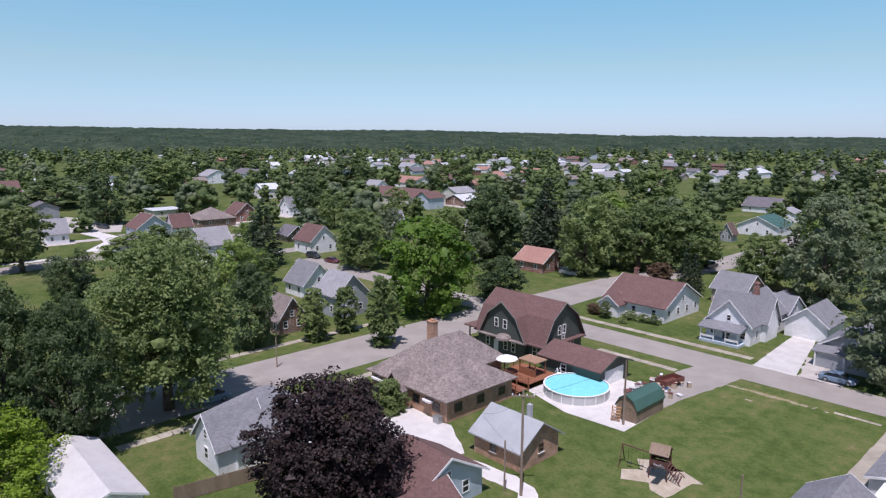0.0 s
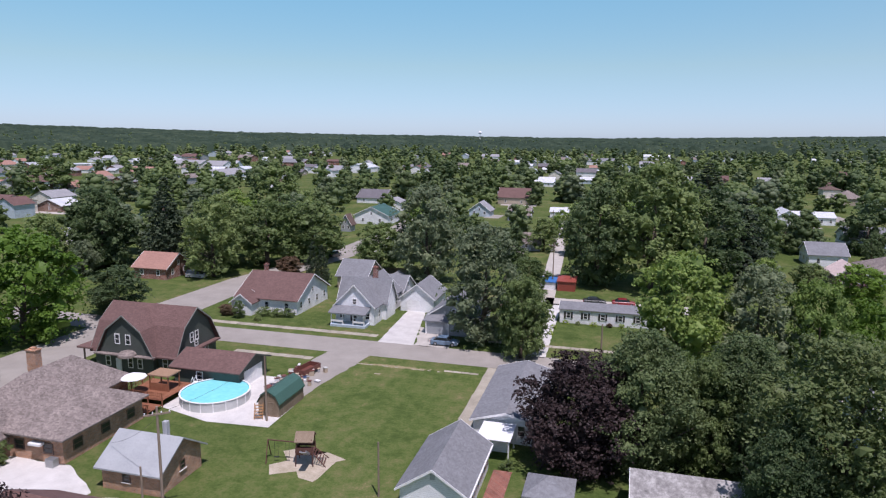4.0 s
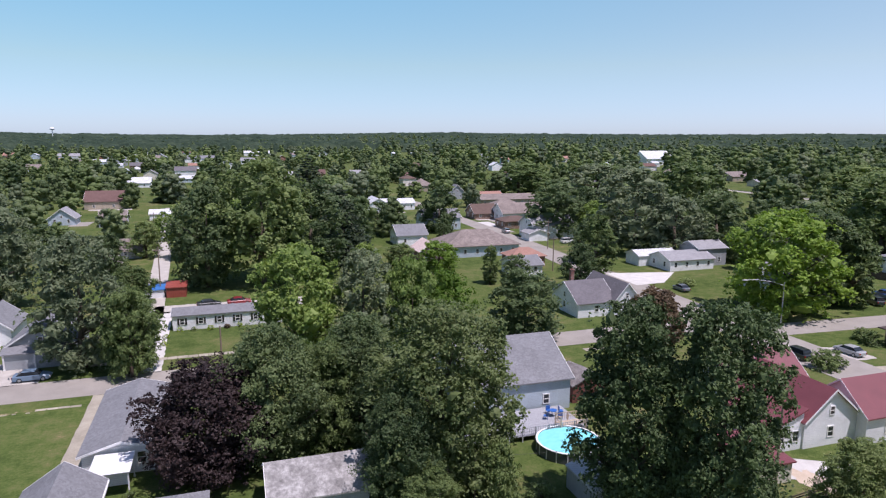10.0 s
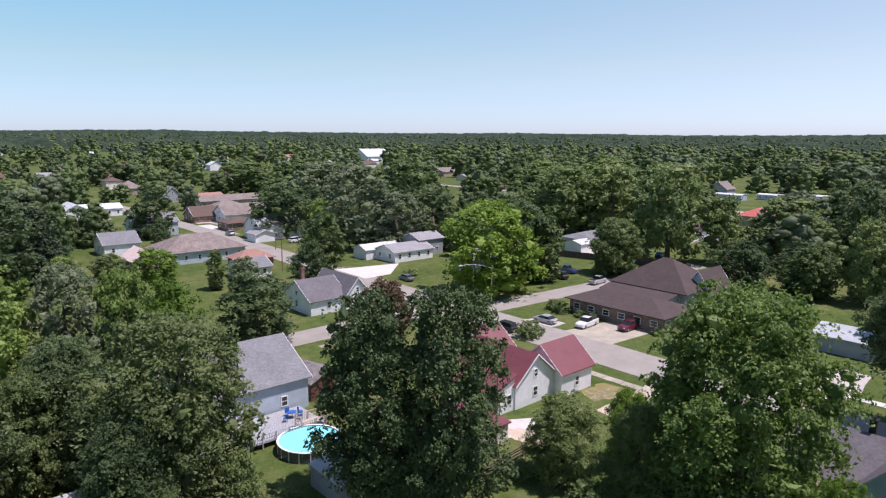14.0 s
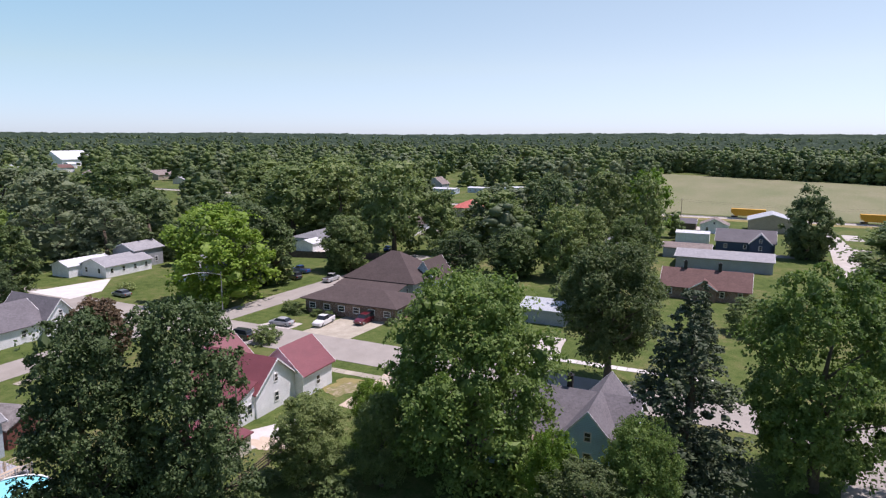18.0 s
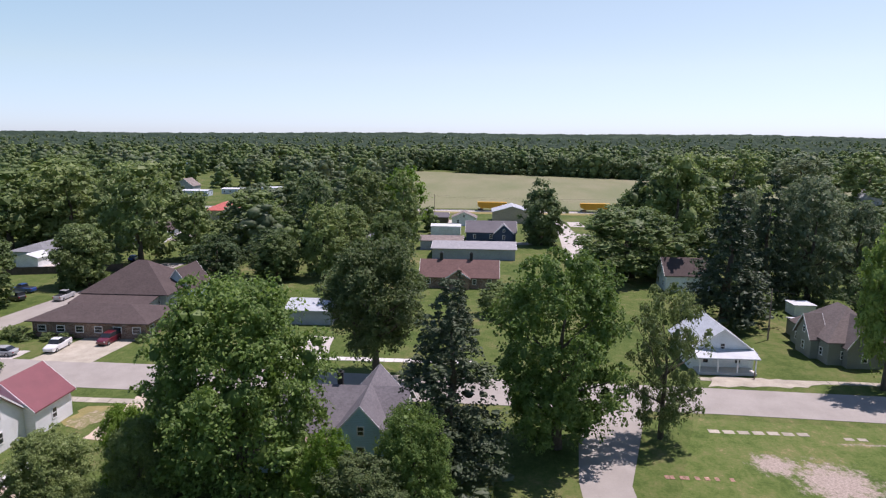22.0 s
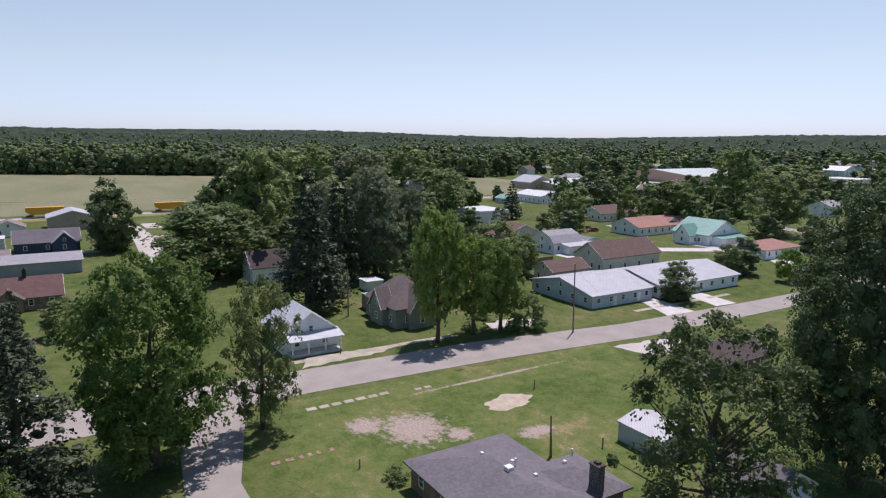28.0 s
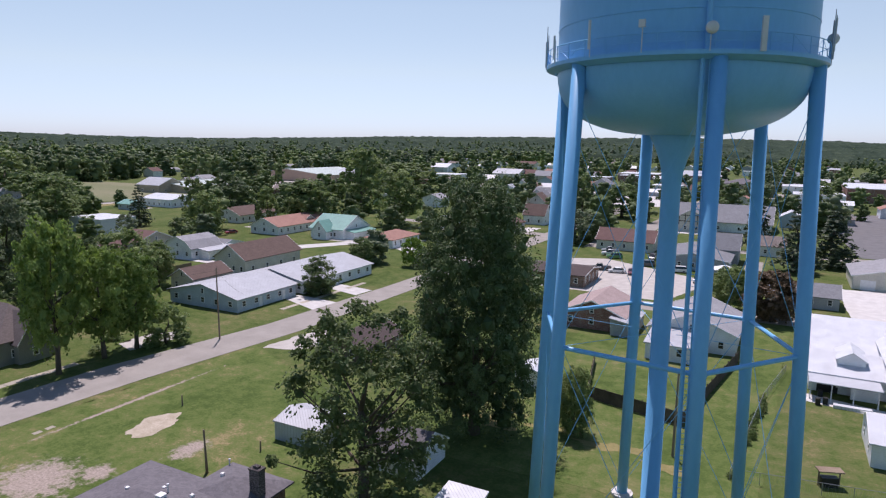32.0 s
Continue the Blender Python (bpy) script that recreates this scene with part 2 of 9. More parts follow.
def water_mat():
    m, t, b = tree_of("pool_water")
    L = t.links.new
    n = nd(t, "TexNoise", Scale=1.6, Detail=3.0)
    pos = t.nodes.new("ShaderNodeNewGeometry").outputs["Position"]
    L(pos, n.inputs["Vector"])
    rp = t.nodes.new("ShaderNodeValToRGB")
    rp.color_ramp.elements[0].color, rp.color_ramp.elements[1].color = (0.21, 0.67, 0.72, 1), (0.25, 0.73, 0.77, 1)
    rp.color_ramp.elements[0].position, rp.color_ramp.elements[1].position = 0.35, 0.65
    L(n.outputs[0], rp.inputs[0])
    L(rp.outputs[0], b.inputs["Base Color"])
    b.inputs["Roughness"].default_value = 0.05
    bp = nd(t, "Bump", Strength=0.08, Distance=0.02)
    L(n.outputs[0], bp.inputs["Height"])
    L(bp.outputs[0], b.inputs["Normal"])
    return m

def lawn_mat(name, spots, stripes=0.0, dry=0.5, tone=1.0, earth=((0.30, 0.24, 0.19), (0.52, 0.42, 0.36))):
    """A mown lawn: green and straw tints at three scales, mower's stripes, and worn earth with frayed edges at the given spots."""
    m, t, b = tree_of(name)
    L = t.links.new
    pos = t.nodes.new("ShaderNodeNewGeometry").outputs["Position"]

    def tex(scale, detail=5.0, rough=0.6, stretch=None):
        n = nd(t, "TexNoise", Scale=scale, Detail=detail, Roughness=rough)
        if stretch:
            mp = nd(t, "Mapping", Scale=stretch)
            L(pos, mp.inputs[0])
            L(mp.outputs[0], n.inputs["Vector"])
        else:
            L(pos, n.inputs["Vector"])
        return n.outputs[0]

    def calc(op, a, c, d=None):
        n = nd(t, "Math")
        n.operation = op
        for i, v in enumerate((a, c, d)):
            if v is None:
                continue
            if isinstance(v, (int, float)):
                n.inputs[i].default_value = v
            else:
                L(v, n.inputs[i])
        return n.outputs[0]
    big, mid, fine = tex(0.07), tex(0.5, 7.0, 0.7), tex(2.6, 6.0, 0.85)
    v = calc("MULTIPLY_ADD", big, 0.75, calc("MULTIPLY_ADD", mid, 0.80, calc("MULTIPLY_ADD", fine, 0.75, -0.585)))
    if stripes:
        sx = t.nodes.new("ShaderNodeSeparateXYZ")
        L(pos, sx.inputs[0])
        wv = calc("SINE", calc("MULTIPLY", calc("ADD", sx.outputs[0], calc("MULTIPLY", mid, 0.5)), math.tau / 1.9), 0.0)
        v = calc("MULTIPLY_ADD", wv, stripes, v)
    rp = t.nodes.new("ShaderNodeValToRGB")
    el = rp.color_ramp.elements
    el[0].position, el[0].color = 0.38, (0.052, 0.083, 0.020, 1)
    el[1].position, el[1].color = 0.92 - 0.1 * dry, (0.240, 0.195, 0.100, 1)
    for p, c in ((0.55, (0.088, 0.125, 0.033, 1)), (0.70, (0.138, 0.146, 0.056, 1))):
        e = el.new(p)
        e.color = c
    L(v, rp.inputs[0])
    shade = nd(t, "HueSaturation", Value=tone)
    L(rp.outputs[0], shade.inputs["Color"])
    out = shade.outputs[0]
    if spots:
        best = None
        for cx, cy, rx, ry in spots:
            mp = nd(t, "Mapping", Location=(-cx / rx, -cy / ry, 0), Scale=(1 / rx, 1 / ry, 0))
            L(pos, mp.inputs[0])
            ln = t.nodes.new("ShaderNodeVectorMath")
            ln.operation = "LENGTH"
            L(mp.outputs[0], ln.inputs[0])
            k = calc("SUBTRACT", 1.0, ln.outputs["Value"])
            best = k if best is None else calc("MAXIMUM", best, k)
        fray = calc("ADD", calc("MULTIPLY_ADD", tex(1.1, 8.0, 0.72), 2.6, -1.38), best)
        mr = nd(t, "MapRange")
        mr.inputs[1].default_value, mr.inputs[2].default_value = 0.0, 0.42
        L(fray, mr.inputs[0])
        er = t.nodes.new("ShaderNodeValToRGB")
        er.color_ramp.elements[0].position, er.color_ramp.elements[1].position = 0.36, 0.64
        er.color_ramp.elements[0].color, er.color_ramp.elements[1].color = (*earth[0], 1), (*earth[1], 1)
        L(tex(4.0, 6.0, 0.75), er.inputs[0])
        mx = t.nodes.new("ShaderNodeMixRGB")
        L(mr.outputs[0], mx.inputs[0])
        L(out, mx.inputs[1])
        L(er.outputs[0], mx.inputs[2])
        out = mx.outputs[0]
    L(out, b.inputs["Base Color"])
    b.inputs["Roughness"].default_value, b.inputs["Specular IOR Level"].default_value = 0.95, 0.1
    bp = nd(t, "Bump", Strength=0.6, Distance=0.08)
    L(fine, bp.inputs["Height"])
    L(bp.outputs[0], b.inputs["Normal"])
    MATS[name] = m
    return m


GRASS = lawn_mat("grass", (), dry=0.75, tone=0.95)
# tone above 1: sheen of backlit grass put into the colour
LAWN = lawn_mat("mown_lawn", (), stripes=0.015, tone=1.12)
HAY = noise_mat("hay_field", (0.140, 0.165, 0.080), (0.250, 0.232, 0.150), scale=0.02, fine=0.6, rough=0.95, bump=0.5, bump_d=0.2, mid=(0.190, 0.195, 0.110), stretch=(0.5, 1.6, 1), spec=0.1)
ASPHALT = noise_mat("worn_asphalt", (0.255, 0.235, 0.208), (0.355, 0.33, 0.295), scale=0.25, fine=9.0, rough=0.9, bump=0.15, bump_d=0.01, spec=0.2)
DARKTAR = noise_mat("dark_asphalt", (0.12, 0.12, 0.12), (0.20, 0.19, 0.19), scale=0.3, fine=8.0, rough=0.9, bump=0.15, bump_d=0.01)
CONCRETE = noise_mat("concrete", (0.45, 0.435, 0.41), (0.65, 0.635, 0.60), scale=0.5, fine=12.0, rough=0.9, bump=0.15, bump_d=0.01, vary=0.1)
GRAVEL = noise_mat("gravel", (0.36, 0.335, 0.30), (0.53, 0.50, 0.455), scale=0.5, fine=9.0, rough=0.95, bump=0.5, bump_d=0.03)
SAND = noise_mat("sand", (0.42, 0.34, 0.25), (0.60, 0.50, 0.39), scale=0.7, fine=10.0, rough=0.95, bump=0.4, bump_d=0.03)
PATCHY = noise_mat("patchy_dirt", (0.115, 0.150, 0.042), (0.42, 0.34, 0.27), scale=0.9, fine=3.2, rough=0.95, bump=0.4, bump_d=0.03, mid=(0.20, 0.18, 0.085))
DUSTY = noise_mat("dusty_sand", (0.30, 0.26, 0.18), (0.52, 0.45, 0.36), scale=0.8, fine=5.0, rough=0.95, bump=0.4, bump_d=0.03)
DRYGRASS = noise_mat("dry_grass", (0.16, 0.15, 0.05), (0.30, 0.25, 0.12), scale=0.4, fine=5.0, rough=0.95, bump=0.5, bump_d=0.05, spec=0.1)
WHITE = plain("white_paint", (0.80, 0.80, 0.79), rough=0.5)
GLASS = glass_mat()
BARK = noise_mat("bark", (0.06, 0.048, 0.036), (0.16, 0.13, 0.10), scale=1.5, fine=14.0, rough=0.95, bump=0.7, bump_d=0.05, stretch=(1, 1, 0.3))
WOOD = noise_mat("weathered_wood", (0.17, 0.12, 0.08), (0.32, 0.25, 0.18), scale=0.9, fine=16.0, rough=0.85, bump=0.3, stretch=(1, 1, 0.2))
POLEWOOD = noise_mat("pole_wood", (0.18, 0.13, 0.10), (0.34, 0.27, 0.21), scale=1.2, fine=20.0, rough=0.9, bump=0.4, stretch=(1, 1, 0.1))
DECKWOOD = noise_mat("red_stained_wood", (0.20, 0.075, 0.040), (0.33, 0.15, 0.085), scale=0.9, fine=12.0, rough=0.7, bump=0.25)
STEEL = plain("galvanised_steel", (0.42, 0.43, 0.44), rough=0.45, metal=0.7)
BLACK = plain("black_iron", (0.02, 0.02, 0.02), rough=0.5)
RUBBER = plain("tyre_rubber", (0.02, 0.02, 0.02), rough=0.85)
LEAVES = {
    "green": leaf_mat("leaf_green", (0.054, 0.092, 0.030), (0.204, 0.258, 0.093)),
    "dark": leaf_mat("leaf_dark_green", (0.036, 0.066, 0.027), (0.138, 0.184, 0.075)),
    "bright": leaf_mat("leaf_bright_green", (0.058, 0.114, 0.014), (0.190, 0.290, 0.046)),
    "lime": leaf_mat("leaf_lime", (0.090, 0.150, 0.012), (0.260, 0.350, 0.040)),
    "fresh": leaf_mat("leaf_fresh_green", (0.058, 0.108, 0.025), (0.230, 0.308, 0.080)),
    "deep": leaf_mat("leaf_deep_green", (0.020, 0.040, 0.014), (0.100, 0.144, 0.053), trans=0.14),
    "silver": leaf_mat("leaf_silver_green", (0.050, 0.084, 0.042), (0.210, 0.245, 0.137)),
    "olive": leaf_mat("leaf_olive", (0.044, 0.074, 0.025), (0.165, 0.205, 0.078)),
    "purple": leaf_mat("leaf_dark_purple", (0.013, 0.009, 0.010), (0.042, 0.028, 0.026), trans=0.12),
    "pine": leaf_mat("needle_green", (0.020, 0.036, 0.020), (0.072, 0.096, 0.048), trans=0.1),
    "wine": leaf_mat("leaf_wine_green", (0.055, 0.050, 0.022), (0.175, 0.115, 0.075)),
}
# ---- building helpers ----
def mesh_of(name, verts, faces, mats, idx=None, smooth=False):
    me = bpy.data.meshes.new(name)
    me.from_pydata(verts, [], faces)
    for m in mats:
        me.materials.append(m)
    if idx is not None:
        me.polygons.foreach_set("material_index", idx)
    if smooth:
        me.polygons.foreach_set("use_smooth", [True] * len(me.polygons))
    me.update()
    return me


def thing(name, x, y, z=0.0, rz=0.0, label="", category="", group="", kind=""):
    ob = new(name)
    ob.empty_display_size = 0.2
    ob.matrix_basis = pose(x, y, z, 0, 0, rz)
    return tagged(ob, label, category, group, kind)


def part(name, bm, material, parent, label="", smooth=False):
    me = bpy.data.meshes.new(name)
    bm.normal_update()
    bm.to_mesh(me)
    bm.free()
    me.materials.append(material)
    if smooth:
        me.polygons.foreach_set("use_smooth", [True] * len(me.polygons))
    ob = new(name, me)
    ob.parent = parent
    return tagged(ob, label)


def again(name, ob, parent, m):
    """One more part on the mesh of ob."""
    o = new(name, ob.data)
    o.parent = parent
    o.matrix_basis = m
    return o


def box(bm, x0, y0, z0, x1, y1, z1, m=None):
    v = [bm.verts.new(p) for p in ((x0, y0, z0), (x1, y0, z0), (x1, y1, z0), (x0, y1, z0), (x0, y0, z1), (x1, y0, z1), (x1, y1, z1), (x0, y1, z1))]
    for f in ((3, 2, 1, 0), (4, 5, 6, 7), (0, 1, 5, 4), (1, 2, 6, 5), (2, 3, 7, 6), (3, 0, 4, 7)):
        bm.faces.new([v[i] for i in f])
    if m is not None:
        bmesh.ops.transform(bm, matrix=m, verts=v)
    return v


def tube(bm, p, q, r0, r1=None, n=8):
    """A tapered round bar from p to q."""
    p, q = Vector(p), Vector(q)
    r1 = r0 if r1 is None else r1
    d = (q - p).normalized()
    a = d.orthogonal().normalized()
    b = d.cross(a)
    lo = [bm.verts.new(p + (a * math.cos(i * math.tau / n) + b * math.sin(i * math.tau / n)) * r0) for i in range(n)]
    hi = [bm.verts.new(q + (a * math.cos(i * math.tau / n) + b * math.sin(i * math.tau / n)) * r1) for i in range(n)]
    for i in range(n):
        bm.faces.new((lo[i], lo[(i + 1) % n], hi[(i + 1) % n], hi[i]))
    bm.faces.new(lo[::-1])
    bm.faces.new(hi)


def lathe(bm, prof, n=48, cx=0.0, cy=0.0):
    """Turns a profile of (radius, height) about the upright axis."""
    rings = []
    for r, z in prof:
        if r < 1e-6:
            rings.append([bm.verts.new((cx, cy, z))])
        else:
            rings.append([bm.verts.new((cx + r * math.cos(i * math.tau / n), cy + r * math.sin(i * math.tau / n), z)) for i in range(n)])
    for a, b in zip(rings, rings[1:]):
        for i in range(n):
            j = (i + 1) % n
            if len(a) == 1 and len(b) > 1:
                bm.faces.new((a[0], b[j], b[i]))
            elif len(b) == 1 and len(a) > 1:
                bm.faces.new((a[i], a[j], b[0]))
            elif len(a) > 1:
                bm.faces.new((a[i], a[j], b[j], b[i]))


def slab(bm, pts, z0, z1):
    """An upright-sided plate over a flat outline."""
    lo = [bm.verts.new((x, y, z0)) for x, y in pts]
    hi = [bm.verts.new((x, y, z1)) for x, y in pts]
    n = len(pts)
    f = bm.faces.new(hi)
    if f.calc_area() and sum(pts[i][0] * pts[(i + 1) % n][1] - pts[(i + 1) % n][0] * pts[i][1] for i in range(n)) < 0:
        f.normal_flip()
    for i in range(n):
        j = (i + 1) % n
        bm.faces.new((lo[i], lo[j], hi[j], hi[i]))


def patch(name, pts, z, material, label="", category="ground", wob=0.0, seed=1, kind="structure", parent=None):
    """A flat piece of ground cover with an uneven edge."""
    rng = random.Random(seed)
    out = []
    n = len(pts)
    for i in range(n):
        a, b = Vector(pts[i]), Vector(pts[(i + 1) % n])
        k = max(1, int((b - a).length / 1.2)) if wob else 1
        for j in range(k):
            p = a.lerp(b, j / k)
            out.append((p.x + rng.uniform(-wob, wob), p.y + rng.uniform(-wob, wob)))
    bm = bmesh.new()
    slab(bm, out, z - 0.12, z)
    bmesh.ops.triangulate(bm, faces=[f for f in bm.faces if len(f.verts) > 4])
    bmesh.ops.recalc_face_normals(bm, faces=bm.faces[:])
    me = bpy.data.meshes.new(name)
    bm.to_mesh(me)
    bm.free()
    me.materials.append(material)
    ob = new(name, me)
    if parent:
        ob.parent = parent
        return ob
    return tagged(ob, label, category, "", kind)
# ---- ground and streets ----
def rise(x, y):
    """The land: level under the town, low wooded hills far off."""
    r = math.hypot(x, y)
    k = min(1.0, max(0.0, (r - 1400) / 2600))
    k = k * k * (3 - 2 * k)
    a = math.atan2(y, x)
    hill = 30 + 8 * math.sin(2.3 * a + 0.6) + 6 * math.sin(5.1 * a + 2.0) + 4 * math.sin(11 * a)
    hill += 34 * math.exp(-((abs(a) - 2.86) / 0.35) ** 2) * (a > 0) + 18 * math.exp(-((a + 0.30) / 0.30) ** 2)
    hill += 27 * math.exp(-((a + 1.30) / 0.45) ** 2) + 12 * math.exp(-((a - 2.30) / 0.30) ** 2) + 9 * math.exp(-((a - 0.38) / 0.28) ** 2)
    return k * hill


def build_ground():
    radii = [0.0]
    r = 20.0
    while r < 4900:
        radii.append(r)
        r *= 1.12
    radii.append(4900.0)
    n = 120
    verts, faces = [(0, 0, 0)], []
    for r in radii[1:]:
        for i in range(n):
            a = i * math.tau / n
            verts.append((r * math.cos(a), r * math.sin(a), rise(r * math.cos(a), r * math.sin(a))))
    for i in range(n):
        faces.append((0, 1 + i, 1 + (i + 1) % n))
    for k in range(len(radii) - 2):
        o = 1 + k * n
        for i in range(n):
            j = (i + 1) % n
            faces.append((o + i, o + n + i, o + n + j, o + j))
    ob = new("ground", mesh_of("ground", verts, faces, [GRASS]))
    tagged(ob, "level grassy ground of a small town, with dry patches", "ground", kind="structure")


build_ground()


def road(name, pts, width, material, label, z=0.03, kerb=False):
    """A strip of paving along a line of points, with an edge step."""
    L, R = [], []
    n = len(pts)
    for i in range(n):
        a, b = Vector(pts[max(0, i - 1)]), Vector(pts[min(n - 1, i + 1)])
        d = (b - a).normalized()
        s = Vector((-d.y, d.x)) * (width[i] if isinstance(width, (list, tuple)) else width) / 2
        L.append(Vector(pts[i]) + s)
        R.append(Vector(pts[i]) - s)
    bm = bmesh.new()
    top = [[bm.verts.new((p.x, p.y, z)) for p in row] for row in (L, R)]
    low = [[bm.verts.new((p.x, p.y, z - 0.15)) for p in row] for row in (L, R)]
    for i in range(n - 1):
        bm.faces.new((top[1][i], top[1][i + 1], top[0][i + 1], top[0][i]))
        bm.faces.new((low[1][i], low[1][i + 1], top[1][i + 1], top[1][i]))
        bm.faces.new((top[0][i], top[0][i + 1], low[0][i + 1], low[0][i]))
    bmesh.ops.recalc_face_normals(bm, faces=bm.faces[:])
    me = bpy.data.meshes.new(name)
    bm.to_mesh(me)
    bm.free()
    me.materials.append(material)
    return tagged(new(name, me), label, "road" if "road" in name else "pavement", kind="structure")


road("road_1", [(-160, 96), (-77, 96), (0, 96), (81, 96), (86, 94)], [7.2, 7.2, 7.0, 7.0, 7.0], ASPHALT, "worn light grey asphalt side street", 0.030)
road("road_2", [(-83.8, -60), (-83.8, 40), (-83.8, 92), (-83.5, 135), (-77, 172), (-78, 215), (-84, 330)], [12, 12, 12, 10, 9, 8, 8], ASPHALT, "wide worn grey asphalt street with parked cars", 0.036)
road("road_3", [(92, 330), (92, 235), (91, 190), (89, 150), (87.5, 110), (87, 60), (86, 20), (85, -30), (83.5, -60), (79.5, -90), (78.5, -128), (77, -260), (76, -380)], [7, 7, 8, 9, 10, 10, 9.5, 9.0, 9.2, 8.0, 7, 7, 7], ASPHALT, "long worn grey asphalt street", 0.042)
road("road_4", [(90, 89.5), (126, 87.2), (170, 84)], [6.4, 6.4, 6.4], ASPHALT, "side street of worn asphalt", 0.036)
road("road_5", [(34, -12.2), (62, -12.3), (82, -16.5)], [5.4, 5.2, 8.5], ASPHALT, "narrow asphalt lane under trees", 0.036)
road("alley", [(-14, 130), (-16.5, 184), (-22, 286), (-24, 330)], [4, 4.2, 4.4, 4.4], GRAVEL, "pale gravel alley", 0.030)
road("road_6", [(-182, -30), (-192, 10), (-199, 42), (-206, 72), (-216, 110)], [10, 10, 10, 10, 10], ASPHALT, "grey asphalt cross street", 0.030)
patch("parking_lot", [(-312, 72), (-282, 86), (-250, 75), (-262, 54)], 0.034, GRAVEL, "pale stained car park beside a street", wob=0.3)
road("drive_curved", [(-256, 66), (-240, 68), (-228, 66), (-212, 56)], [6, 6, 6, 6], CONCRETE, "pale curved concrete drive", 0.040)
road("dirt_road", [(150, -24), (235, -29), (265, -27), (300, -24)], [7, 7, 9, 8], GRAVEL, "pale dusty gravel yard road", 0.030)
road("back_street", [(140, -160), (122, -190), (100, -175), (78, -172)], [7, 7, 7, 7], CONCRETE, "pale concrete side street", 0.036)


def blotch(name, cx, cy, rx, ry, z, material, label, seed, rough_edge=0.35):
    """A worn patch with a ragged outline."""
    rng = random.Random(seed)
    n = 44
    ph = [rng.uniform(0, 6.3) for _ in range(5)]
    ring = []
    for i in range(n):
        a = i * math.tau / n
        k = 1 + rough_edge * (0.5 * math.sin(2 * a + ph[0]) + 0.35 * math.sin(5 * a + ph[1]) + 0.25 * math.sin(9 * a + ph[2]) + rng.uniform(-0.25, 0.25))
        ring.append((cx + rx * k * math.cos(a), cy + ry * k * math.sin(a), z))
    verts = [(cx, cy, z)] + ring
    faces = [(0, 1 + i, 1 + (i + 1) % n) for i in range(n)]
    return tagged(new(name, mesh_of(name, verts, faces, [material])), label, "ground", kind="structure")


OLDPATH = noise_mat("old_concrete", (0.27, 0.245, 0.19), (0.46, 0.42, 0.34), scale=0.5, fine=7.0, rough=0.95, bump=0.2, bump_d=0.01, vary=0.12)


def walk_strip(name, x0, y0, x1, y1, label, step=1.5, skip=0.0, seed=1, mat=OLDPATH, gap=0.03):
    """A footpath of separate slabs, some of them sunk or gone."""
    rng = random.Random(seed)
    par = thing(name, x0, y0, 0, 0, label, "pavement", kind="structure")
    ln = abs(x1 - x0) if abs(x1 - x0) > abs(y1 - y0) else abs(y1 - y0)
    along_x = abs(x1 - x0) > abs(y1 - y0)
    w = (abs(y1 - y0) if along_x else abs(x1 - x0)) / 2
    bm = bmesh.new()
    e = gap
    if along_x:
        box(bm, e, -w, -0.1, step - e, w, 0.045)
    else:
        box(bm, -w, e, -0.1, w, step - e, 0.045)
    first = None
    k = 0
    sx, sy = (1 if x1 > x0 else -1), (1 if y1 > y0 else -1)
    while (k + 1) * step <= ln + 0.01:
        if rng.random() >= skip:
            m = Matrix.Translation((k * step * sx - (0 if sx > 0 else step), w * sy, rng.uniform(-0.02, 0.01))) if along_x else Matrix.Translation((w * sx, k * step * sy - (0 if sy > 0 else step), rng.uniform(-0.02, 0.01)))
            m = m @ pose(0, 0, 0, 0, 0, rng.uniform(-1, 1))
            if first is None:
                first = part("paving_slab", bm, mat, par)
                first.matrix_basis = m
            else:
                again("paving_slab", first, par, m)
        k += 1
    return par


B_SUNK = brick("sunken", (0.30, 0.17, 0.12))
walk_strip("footpath", -72, 101.8, -39, 103.2, "pale concrete footpath of square slabs beside lawns")
walk_strip("footpath", -58, 88.2, -44, 89.4, "concrete footpath across the verge")
walk_strip("footpath", 77.2, 20, 78.7, 62, "concrete footpath beside the street", seed=3)
walk_strip("footpath", 96.2, 2, 97.8, 32, "bright new concrete footpath", seed=4, mat=CONCRETE)
walk_strip("footpath", 74.9, -26.4, 75.8, -38.4, "broken line of pale paving slabs sunk in the lawn", step=1.7, seed=8, gap=0.22)
walk_strip("footpath", 74.2, -40.0, 74.9, -45, "few pale slabs sunk in the lawn", step=1.5, skip=0.2, seed=18, gap=0.25)
walk_strip("footpath", 92.4, -31, 93.7, -60, "old concrete footpath along the far verge", seed=6)
walk_strip("footpath", 63.6, -18.6, 64.3, -26, "old sunken brick path in grass", step=0.5, skip=0.25, seed=5, mat=B_SUNK)
walk_strip("footpath", -37.0, 88.5, -24, 88.72, "row of old stones almost overgrown by the lawn", step=0.5, skip=0.3, seed=9)
walk_strip("footpath", -23.6, 88.9, -18.2, 89.5, "short row of pale slabs at the edge of a lawn", step=1.3, skip=0.05, seed=29)
walk_strip("footpath", -33.0, 85.2, -29, 85.4, "few old stones almost overgrown by the lawn", step=0.5, skip=0.4, seed=19)
walk_strip("footpath", -20, 104.6, 10, 105.8, "concrete footpath before a small lawn", seed=10)
walk_strip("footpath", 88, -100, 89.2, -130, "concrete footpath before low apartments", seed=11)
walk_strip("footpath", 54, 89.0, 70, 90.2, "concrete footpath along the verge", seed=12)
